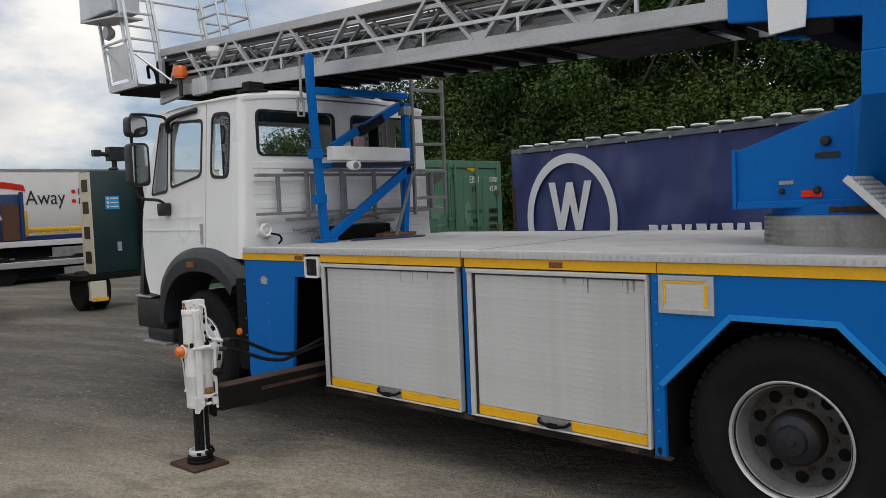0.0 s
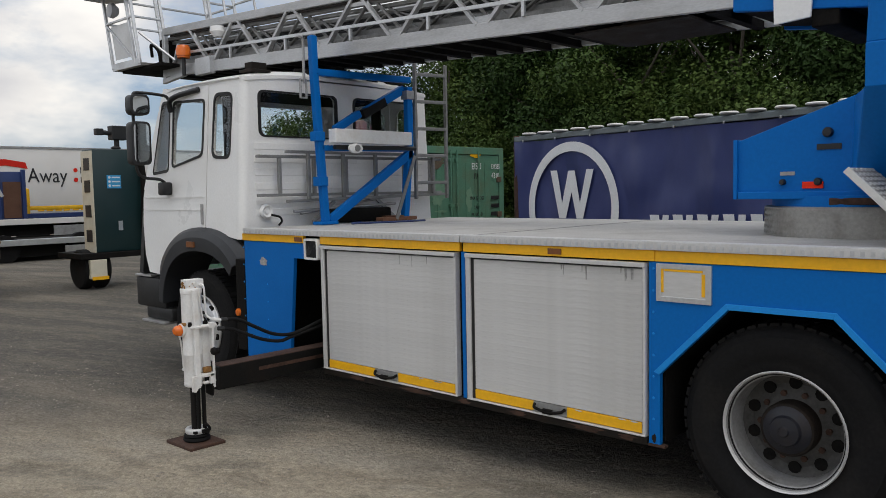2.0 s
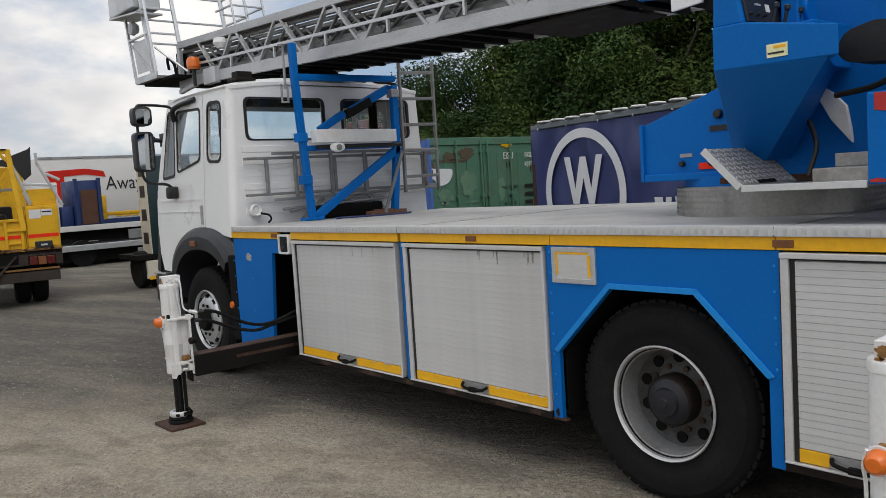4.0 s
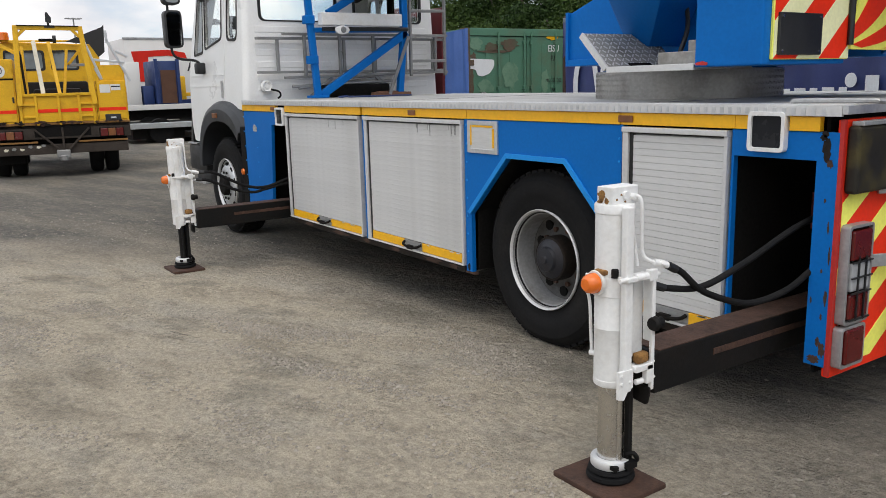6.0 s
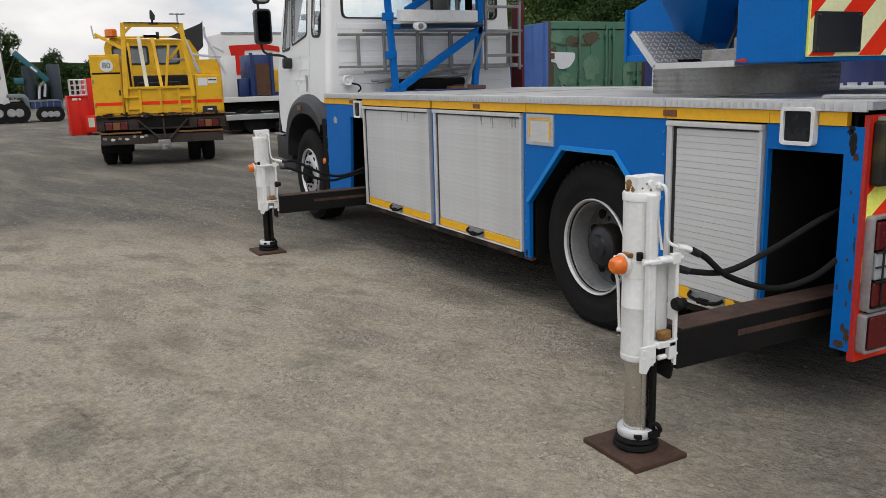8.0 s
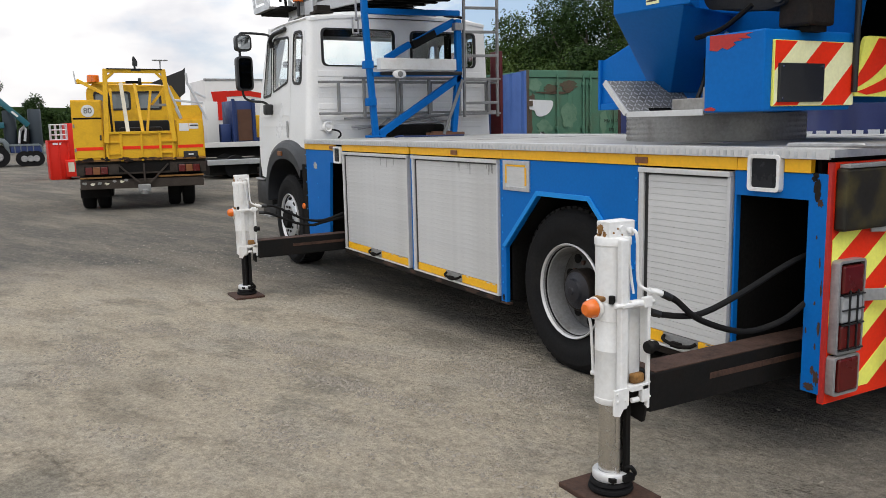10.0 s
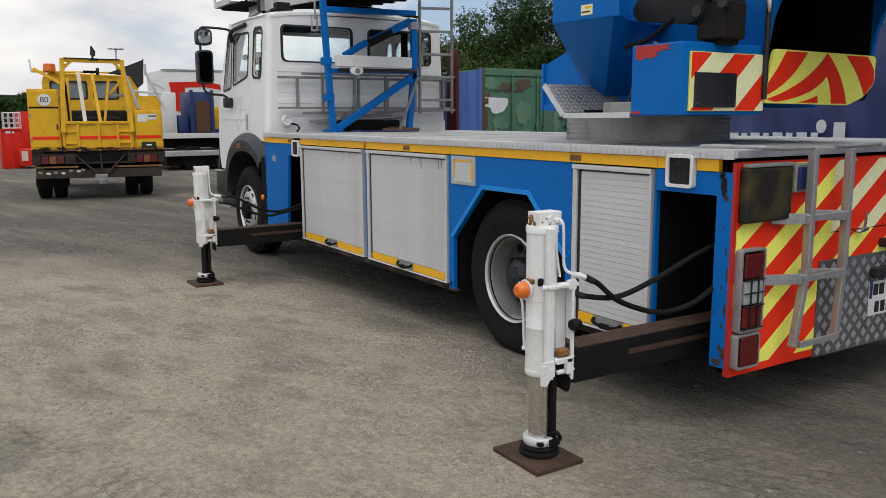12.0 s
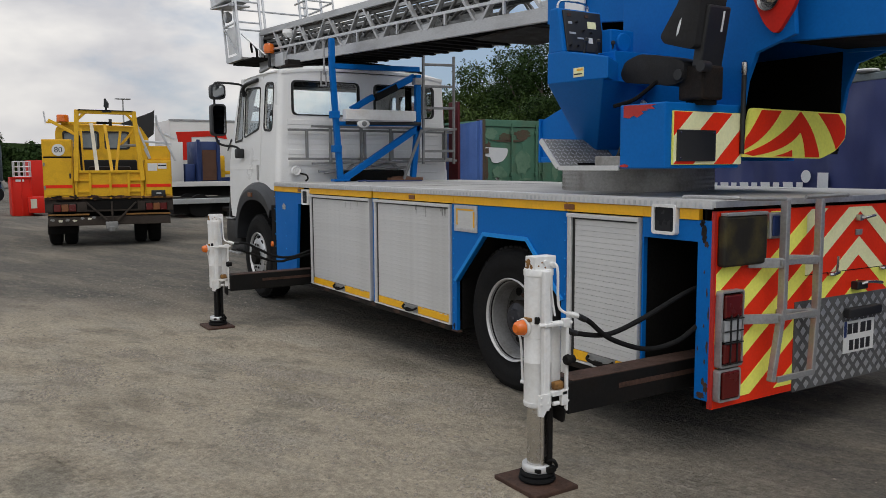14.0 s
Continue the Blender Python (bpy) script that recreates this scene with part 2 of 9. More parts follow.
# opaque pane: sky reflected in and seen through glass is painted as pale colour
TRUCK_GLASS = mat("sky_toned_pane", (0.17, 0.20, 0.215), 0.08, second=(0.10, 0.12, 0.13), amount=0.5, scale=3, grain=0.03, rough_var=0.04)
TAIL_BROWN = mat("muddy_brown_steel", (0.036, 0.026, 0.019), 0.85, second=(0.014, 0.011, 0.009), amount=0.8, scale=5, grain=0.3, bump=0.3)
SLATE = mat("slate_steel", (0.028, 0.040, 0.052), 0.6, second=(0.045, 0.055, 0.065), amount=0.6, scale=2, grain=0.12)
DARK_GREEN = mat("dark_green_paint", (0.010, 0.030, 0.032), 0.4, second=(0.02, 0.04, 0.04), amount=0.5, scale=3, grain=0.08)
CREAM = mat("cream_paint", (0.62, 0.58, 0.47), 0.5, second=(0.40, 0.36, 0.27), amount=0.4, scale=5, grain=0.06)
BOX_WHITE = mat("box_body_white", (0.68, 0.67, 0.65), 0.5, second=(0.55, 0.53, 0.50), amount=0.4, scale=0.9, grain=0.03)
MAROON = mat("maroon_paint", (0.10, 0.010, 0.014), 0.45, second=(0.055, 0.009, 0.010), amount=0.5, scale=3, grain=0.08)
SKIP_RED = mat("red_paint", (0.60, 0.022, 0.012), 0.5, second=(0.42, 0.022, 0.014), amount=0.5, scale=2, grain=0.06, spec=0.2)
SKIP_BROWN = mat("brown_board", (0.10, 0.045, 0.025), 0.8, second=(0.06, 0.03, 0.02), amount=0.6, scale=3, grain=0.15)
SKIP_BLUE = mat("dark_blue_paint", (0.015, 0.035, 0.13), 0.5, grain=0.1)
DARK_RED = mat("dirty_dark_red", (0.085, 0.014, 0.011), 0.7, second=(0.03, 0.010, 0.008), amount=0.6, scale=6, grain=0.2, spec=0.2)
TEAL = mat("teal_paint", (0.012, 0.105, 0.135), 0.5, grain=0.1)
BARK = mat("bark", (0.09, 0.075, 0.06), 0.9, grain=0.25, bump=0.4, bump_scale=30)
LEAF = mat("leaves", (0.044, 0.078, 0.017), 0.6, second=(0.080, 0.108, 0.025), amount=0.8, scale=0.7, grain=0.2, island=0.25, spec=0.12)
LEAF_DARK = mat("dark_leaves", (0.026, 0.052, 0.013), 0.6, second=(0.045, 0.070, 0.018), amount=0.8, scale=0.7, grain=0.2, island=0.25, spec=0.1)
SOIL = mat("overgrown_bank", (0.022, 0.034, 0.012), 0.95, second=(0.03, 0.028, 0.018), amount=0.7, scale=1.5, grain=0.3, bump=0.5, bump_scale=8)
STONE = mat("gravel_stone", (0.275, 0.243, 0.200), 0.9, second=(0.17, 0.155, 0.133), amount=0.6, scale=10, grain=0.15, island=0.2)


def ground_mat():
    m = bpy.data.materials.new("packed_grit")
    m.use_nodes = True
    n, l = m.node_tree.nodes, m.node_tree.links
    b = n["Principled BSDF"]
    tc = n.new("ShaderNodeTexCoord")

    def noise_of(scale, detail, streak=(1, 1, 1), turn=0.0):
        mp, tx = n.new("ShaderNodeMapping"), n.new("ShaderNodeTexNoise")
        mp.vector_type = "TEXTURE"
        mp.inputs["Scale"].default_value, mp.inputs["Rotation"].default_value = tuple(1 / q for q in streak), (0, 0, turn)
        tx.inputs["Scale"].default_value, tx.inputs["Detail"].default_value, tx.inputs["Roughness"].default_value = scale, detail, 0.62
        l.new(tc.outputs["Object"], mp.inputs["Vector"])
        l.new(mp.outputs["Vector"], tx.inputs["Vector"])
        return tx.outputs["Fac"]

    def ramp_of(fac, a, z):
        r = n.new("ShaderNodeValToRGB")
        r.color_ramp.elements[0].position, r.color_ramp.elements[1].position = a, z
        l.new(fac, r.inputs["Fac"])
        return r.outputs["Color"]

    def mixed(fac, c1, c2, kind="MIX"):
        x = n.new("ShaderNodeMixRGB")
        x.blend_type = kind
        for sock, v in (("Fac", fac), ("Color1", c1), ("Color2", c2)):
            if isinstance(v, (tuple, float)):
                x.inputs[sock].default_value = v
            else:
                l.new(v, x.inputs[sock])
        return x.outputs["Color"]

    tan, grey, dark = (0.412, 0.361, 0.284, 1), (0.128, 0.121, 0.110, 1), (0.170, 0.148, 0.116, 1)
    sep = n.new("ShaderNodeSeparateXYZ")
    l.new(tc.outputs["Object"], sep.inputs["Vector"])

    def math_of(op, a, b=0.0):
        k = n.new("ShaderNodeMath")
        k.operation = op
        for i, v in enumerate((a, b)):
            if isinstance(v, (int, float)):
                k.inputs[i].default_value = v
            else:
                l.new(v, k.inputs[i])
        return k.outputs[0]

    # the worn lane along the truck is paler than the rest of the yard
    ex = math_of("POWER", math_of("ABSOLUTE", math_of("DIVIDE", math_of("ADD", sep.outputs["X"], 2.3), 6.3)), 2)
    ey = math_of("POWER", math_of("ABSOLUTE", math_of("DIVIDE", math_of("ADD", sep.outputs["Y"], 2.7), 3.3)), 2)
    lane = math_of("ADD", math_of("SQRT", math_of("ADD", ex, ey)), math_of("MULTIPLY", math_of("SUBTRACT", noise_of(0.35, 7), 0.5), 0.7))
    # pale dusty sweeps, darker damp sweeps, both drawn out along the way the wheels go
    sweep = noise_of(0.9, 11, (0.65, 1.9, 1), radians(20))
    c = mixed(ramp_of(sweep, 0.49, 0.62), tan, mixed(0.75, tan, (0.375, 0.343, 0.292, 1)))
    # grey-green damp blotches with ragged rims
    c = mixed(ramp_of(noise_of(1.15, 13, (0.8, 1.3, 1), radians(30)), 0.54, 0.62), c, mixed(0.62, c, (0.188, 0.178, 0.150, 1)))
    c = mixed(ramp_of(noise_of(1.3, 11, (0.6, 1.7, 1), radians(19)), 0.52, 0.66), c, mixed(0.60, c, dark))
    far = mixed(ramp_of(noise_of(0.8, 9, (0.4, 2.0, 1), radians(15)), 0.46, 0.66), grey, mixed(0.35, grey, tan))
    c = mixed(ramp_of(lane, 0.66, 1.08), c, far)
    c = mixed(ramp_of(noise_of(3.4, 10, (0.7, 1.5, 1), radians(22)), 0.53, 0.66), c, mixed(0.40, c, (0.175, 0.154, 0.122, 1)))
    c = mixed(ramp_of(noise_of(9.0, 12, (0.8, 1.3, 1), radians(18)), 0.50, 0.68), c, mixed(0.30, c, (0.36, 0.325, 0.27, 1)))
    # tyre prints: two or three rows of lugs in each lane
    wob = math_of("MULTIPLY", math_of("SUBTRACT", noise_of(4.0, 4), 0.5), 0.05)
    patchy = ramp_of(noise_of(3.2, 9), 0.47, 0.63)
    prints = None
    for x0, y0, deg, wide in ((-6.68, -0.85, 22.8, 0.34), (-1.95, -2.75, 18.5, 0.26), (-6.1, -2.55, 22, 0.34), (-2.3, -1.25, 19, 0.20), (-3.6, -3.4, 19, 0.30)):
        dx, dy = math_of("SUBTRACT", sep.outputs["X"], x0), math_of("SUBTRACT", sep.outputs["Y"], y0)
        co, si = math.cos(radians(deg)), math.sin(radians(deg))
        along = math_of("ADD", math_of("ADD", math_of("MULTIPLY", dx, co), math_of("MULTIPLY", dy, si)), wob)
        across = math_of("ADD", math_of("ADD", math_of("MULTIPLY", dx, -si), math_of("MULTIPLY", dy, co)), wob)
        row = math_of("FLOOR", math_of("DIVIDE", across, 0.085))
        lug = math_of("SINE", math_of("ADD", math_of("MULTIPLY", along, 2 * math.pi / 0.10), math_of("MULTIPLY", row, 2.4)))
        gap = math_of("ABSOLUTE", math_of("SINE", math_of("MULTIPLY", across, math.pi / 0.085)))
        shape = math_of("MULTIPLY", ramp_of(lug, -0.9, -0.2), ramp_of(gap, 0.15, 0.45))
        inside = math_of("SUBTRACT", 1.0, ramp_of(math_of("ABSOLUTE", across), wide / 2 - 0.03, wide / 2 + 0.03))
        one = math_of("MULTIPLY", math_of("MULTIPLY", math_of("SUBTRACT", shape, 0.5), inside), patchy)
        prints = one if prints is None else math_of("ADD", prints, one)
    c = mixed(math_of("MAXIMUM", math_of("MULTIPLY", prints, 0.16), 0.0), c, (0.38, 0.345, 0.295, 1))
    c = mixed(math_of("MAXIMUM", math_of("MULTIPLY", prints, -0.42), 0.0), c, (0.12, 0.104, 0.084, 1))
    # grit at three sizes
    for size, lo, hi, k in ((240, 0.80, 1.20, 0.4), (90, 0.78, 1.22, 0.7), (30, 0.80, 1.20, 0.9)):
        c = mixed(k, c, mixed(ramp_of(noise_of(size, 5), 0.36, 0.64), (lo, lo, lo, 1), (hi, hi * 0.995, hi * 0.98, 1)), "MULTIPLY")
    peb = n.new("ShaderNodeTexVoronoi")
    peb.inputs["Scale"].default_value = 48
    l.new(tc.outputs["Object"], peb.inputs["Vector"])
    stones = math_of("MULTIPLY", math_of("SUBTRACT", 1.0, ramp_of(peb.outputs["Distance"], 0.18, 0.42)), ramp_of(noise_of(1.6, 7), 0.50, 0.62))
    tint = mixed(0.5, peb.outputs["Color"], (0.5, 0.5, 0.5, 1))
    bw = n.new("ShaderNodeRGBToBW")
    l.new(tint, bw.inputs["Color"])
    c = mixed(math_of("MULTIPLY", stones, 0.14), c, mixed(bw.outputs["Val"], (0.09, 0.083, 0.074, 1), (0.32, 0.295, 0.255, 1)))
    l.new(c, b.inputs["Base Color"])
    b.inputs["Roughness"].default_value, b.inputs["Specular IOR Level"].default_value = 0.95, 0.12
    height = math_of("ADD", math_of("ADD", math_of("MULTIPLY", noise_of(4.5, 7, (0.7, 1.4, 1), radians(20)), 2.2), noise_of(26, 8)),
                     math_of("ADD", math_of("MULTIPLY", noise_of(140, 5), 0.45), math_of("ADD", math_of("MULTIPLY", stones, 0.35), math_of("MULTIPLY", prints, 0.6))))
    bp = n.new("ShaderNodeBump")
    bp.inputs["Strength"].default_value, bp.inputs["Distance"].default_value = 1.0, 0.032
    l.new(height, bp.inputs["Height"])
    l.new(bp.outputs["Normal"], b.inputs["Normal"])
    return m


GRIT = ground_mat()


# ---- mesh helpers ----
def box(bm, x0, x1, y0, y1, z0, z1, m=None):
    v = [bm.verts.new(m @ Vector(p) if m else p) for p in
         ((x0, y0, z0), (x1, y0, z0), (x1, y1, z0), (x0, y1, z0), (x0, y0, z1), (x1, y0, z1), (x1, y1, z1), (x0, y1, z1))]
    for f in ((3, 2, 1, 0), (4, 5, 6, 7), (0, 1, 5, 4), (1, 2, 6, 5), (2, 3, 7, 6), (3, 0, 4, 7)):
        bm.faces.new([v[i] for i in f])
    return bm


def beam(bm, a, b, w, h, up=(0, 0, 1)):
    """A straight bar of width w and height h from a to b."""
    a, b = Vector(a), Vector(b)
    d = (b - a).normalized()
    side = d.cross(Vector(up))
    side = side.normalized() if side.length > 1e-4 else Vector((1, 0, 0))
    top = side.cross(d).normalized()
    m = Matrix((side, d, top)).transposed().to_4x4()
    m.translation = a
    return box(bm, -w / 2, w / 2, 0, (b - a).length, -h / 2, h / 2, m)


def lathe(bm, rings, at=(0, 0, 0), axis="z", seg=32):
    """Turns rings of (radius, height) round an axis; a radius of 0 closes the end."""
    def put(r, h, k):
        a = 2 * math.pi * k / seg
        c, s = r * math.cos(a), r * math.sin(a)
        p = {"z": (c, s, h), "y": (c, h, -s), "x": (h, c, s)}[axis]
        return bm.verts.new(Vector(at) + Vector(p))
    rows = [[put(r, h, k) for k in range(seg)] if r > 1e-6 else [put(0, h, 0)] for r, h in rings]
    for lo, hi in zip(rows, rows[1:]):
        for k in range(seg):
            j = (k + 1) % seg
            if len(lo) == 1 and len(hi) > 1:
                bm.faces.new((lo[0], hi[j], hi[k]))
            elif len(hi) == 1 and len(lo) > 1:
                bm.faces.new((lo[k], lo[j], hi[0]))
            elif len(lo) > 1:
                bm.faces.new((lo[k], lo[j], hi[j], hi[k]))
    return bm


def rod(bm, a, b, r, r2=None, seg=12):
    a, b = Vector(a), Vector(b)
    d = b - a
    m = Matrix.Translation(a) @ d.to_track_quat("Z", "Y").to_matrix().to_4x4()
    r2 = r if r2 is None else r2
    rows = [[bm.verts.new(m @ Vector((q * math.cos(2 * math.pi * k / seg), q * math.sin(2 * math.pi * k / seg), h))) for k in range(seg)]
            for q, h in ((r, 0), (r2, d.length))]
    bm.faces.new(rows[0][::-1])
    bm.faces.new(rows[1])
    for k in range(seg):
        j = (k + 1) % seg
        bm.faces.new((rows[0][k], rows[0][j], rows[1][j], rows[1][k]))
    return bm


def hose(bm, pts, r, seg=8, steps=8):
    """A bent pipe along a smooth line through the points."""
    pts = [Vector(p) for p in pts]
    ext = [2 * pts[0] - pts[1], *pts, 2 * pts[-1] - pts[-2]]
    line = []
    for i in range(1, len(ext) - 2):
        p0, p1, p2, p3 = ext[i - 1:i + 3]
        for k in range(steps):
            u = k / steps
            line.append(0.5 * (2 * p1 + (p2 - p0) * u + (2 * p0 - 5 * p1 + 4 * p2 - p3) * u * u + (3 * p1 - p0 - 3 * p2 + p3) * u ** 3))
    line.append(pts[-1])
    rows, side = [], None
    for i, p in enumerate(line):
        d = (line[min(i + 1, len(line) - 1)] - line[max(i - 1, 0)]).normalized()
        if side is None:
            side = d.orthogonal().normalized()
        side = (side - d * side.dot(d)).normalized()
        up = d.cross(side)
        rows.append([bm.verts.new(p + r * (math.cos(2 * math.pi * k / seg) * side + math.sin(2 * math.pi * k / seg) * up)) for k in range(seg)])
    for lo, hi in zip(rows, rows[1:]):
        for k in range(seg):
            j = (k + 1) % seg
            bm.faces.new((lo[k], lo[j], hi[j], hi[k]))
    bm.faces.new(rows[0][::-1])
    bm.faces.new(rows[-1])
    return bm


def sheet(bm, outer, holes, place, thick):
    """A plate with holes: 2D outlines, placed by place(u, v, depth)."""
    loops = [outer, *holes]
    flat = [p for loop in loops for p in loop]
    tris = geometry.tessellate_polygon([[Vector((u, v, 0)) for u, v in loop] for loop in loops])
    front = [bm.verts.new(place(u, v, 0.0)) for u, v in flat]
    rear = [bm.verts.new(place(u, v, thick)) for u, v in flat]
    for a, b, c in tris:
        bm.faces.new((front[a], front[b], front[c]))
        bm.faces.new((rear[c], rear[b], rear[a]))
    start = 0
    for loop in loops:
        for i in range(len(loop)):
            a, b = start + i, start + (i + 1) % len(loop)
            bm.faces.new((front[a], rear[a], rear[b], front[b]))
        start += len(loop)
    return bm


def rounded(pts, r, n=4):
    """A polygon with its corners rounded."""
    out = []
    for i, p in enumerate(pts):
        p, a, b = Vector(p), Vector(pts[i - 1]), Vector(pts[(i + 1) % len(pts)])
        da, db = (a - p), (b - p)
        q = min(r, 0.45 * da.length, 0.45 * db.length)
        s, e = p + da.normalized() * q, p + db.normalized() * q
        for k in range(n + 1):
            u = k / n
            out.append(tuple((1 - u) ** 2 * s + 2 * u * (1 - u) * p + u * u * e))
    return out


def rect(u0, u1, v0, v1):
    return [(u0, v0), (u1, v0), (u1, v1), (u0, v1)]


def grown(pts, d):
    """A convex outline moved outward by d."""
    c = sum((Vector(p) for p in pts), Vector((0, 0))) / len(pts)
    return [tuple(Vector(p) + (Vector(p) - c).normalized() * d * 1.25) for p in pts]


def clipped(poly, inside):
    """Cuts a convex 2D polygon by the half planes a*u + b*v <= c."""
    for a, b, c in inside:
        out = []
        for i, p in enumerate(poly):
            q = poly[(i + 1) % len(poly)]
            dp, dq = a * p[0] + b * p[1] - c, a * q[0] + b * q[1] - c
            if dp <= 0:
                out.append(p)
            if dp * dq < 0:
                k = dp / (dp - dq)
                out.append((p[0] + k * (q[0] - p[0]), p[1] + k * (q[1] - p[1])))
        poly = out
        if len(poly) < 3:
            return []
    return poly


BASE = {}


def thing(name, at, label, category, group="", kind=""):
    """An empty at the foot of a thing; its parts are built in world places."""
    ob = new(name)
    ob.empty_display_size = 0.2
    ob.location = at
    BASE[ob.name] = Vector(at)
    return tagged(ob, label, category, group, kind)


def finish(mesh, sharp=35):
    mesh.polygons.foreach_set("use_smooth", [True] * len(mesh.polygons))
    mesh.set_sharp_from_angle(angle=radians(sharp))


def bake(name, bm, material, bevel=0.0):
    bmesh.ops.recalc_face_normals(bm, faces=bm.faces)
    if bevel:
        edges = [e for e in bm.edges if len(e.link_faces) == 2 and e.calc_face_angle(0) > 0.5]
        bmesh.ops.bevel(bm, geom=edges, offset=bevel, segments=2, profile=0.5, affect="EDGES", clamp_overlap=True)
    mesh = bpy.data.meshes.new(name)
    bm.to_mesh(mesh)
    bm.free()
    mesh.materials.append(material)
    finish(mesh, 15 if 0 < bevel < 0.02 else 35)
    return mesh


def link(name, mesh, parent, label="", at=(0, 0, 0)):
    ob = new(name, mesh)
    ob.location = at
    if parent is not None:
        ob.parent = parent
        if parent.name in BASE:
            ob.matrix_parent_inverse = Matrix.Translation(-BASE[parent.name])
    return tagged(ob, label)


def part(name, bm, material, parent, label="", bevel=0.0):
    return link(name, bake(name, bm, material, bevel), parent, label)


def solid(name, bm, material, label, category, bevel=0.0, group="", kind=""):
    """A thing made of one mesh."""
    return tagged(link(name, bake(name, bm, material, bevel), None), label, category, group, kind)


def letters(name, text, size, m, material, parent, label="", squash=1.0):
    """Raised letters of the built-in font, reading along x of m."""
    cu = bpy.data.curves.new(name, "FONT")
    cu.body, cu.size, cu.extrude, cu.align_x, cu.align_y = text, size, 0.0015, "CENTER", "CENTER"
    tmp = bpy.data.objects.new(name, cu)
    mesh = bpy.data.meshes.new_from_object(tmp)
    bpy.data.objects.remove(tmp)
    mesh.transform(m @ Matrix.Diagonal((squash, 1, 1, 1)))
    mesh.materials.clear()
    mesh.materials.append(material)
    return link(name, mesh, parent, label)


def B():
    return bmesh.new()


def pl(y):
    """Placer for sheets in a plane y = const: u is x, v is z, depth goes away from the viewer's side."""
    return lambda u, v, d: Vector((u, y + d, v))


def px_(x):
    """Placer for sheets in a plane x = const facing the rear: u is y, v is z."""
    return lambda u, v, d: Vector((x - d, u, v))


def ragged(u, v, w, h, seed):
    """An uneven blot of width w and height h."""
    rng = random.Random(seed)
    return [(u + w / 2 * math.cos(k * 0.3142) * rng.uniform(0.55, 1.1), v + h / 2 * math.sin(k * 0.3142) * rng.uniform(0.55, 1.1)) for k in range(20)]


# ---- ground ----
def relief(x, y):
    near = max(0.0, 1.0 - max(0.0, math.hypot(x + 3, y + 1) - 14) / 20)
    u = min(max((x + 5.6) / 4.6, 0.0), 1.0)
    rise = 0.056 * u * u * (3 - 2 * u)
    return near * (rise + 0.012 * noise.noise((x * 0.55, y * 0.55, 3.0)) + 0.007 * noise.noise((x * 2.1, y * 2.1, 7.0)))


def ground():
    def ticks(lo, hi, step, far):
        mid = list(np.arange(lo, hi + 1e-6, step))
        out, d = [], step
        a, b = lo, hi
        while b < far:
            d *= 1.35
            a, b = a - d, b + d
            out += [a, b]
        return sorted(mid + out)
    xs, ys = ticks(-12, 5, 0.11, 3000), ticks(-6, 5, 0.11, 3000)
    verts = [(x, y, relief(x, y)) for y in ys for x in xs]
    w = len(xs)
    faces = [(j * w + i, j * w + i + 1, (j + 1) * w + i + 1, (j + 1) * w + i) for j in range(len(ys) - 1) for i in range(w - 1)]
    mesh = bpy.data.meshes.new("ground")
    mesh.from_pydata(verts, [], faces)
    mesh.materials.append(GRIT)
    mesh.polygons.foreach_set("use_smooth", [True] * len(mesh.polygons))
    tagged(new("ground", mesh), "packed grey-brown grit yard with loose gravel", "ground", kind="structure")


ground()

# ---- the ladder truck: side plane y = 0, tail at x = 0, nose towards -x ----
WIDE, DECK_Z = 2.44, 1.40
truck = thing("ladder_truck", (-4.0, 1.22, 0), "white and blue turntable-ladder fire truck on extended outriggers, parked on grit", "fire truck")


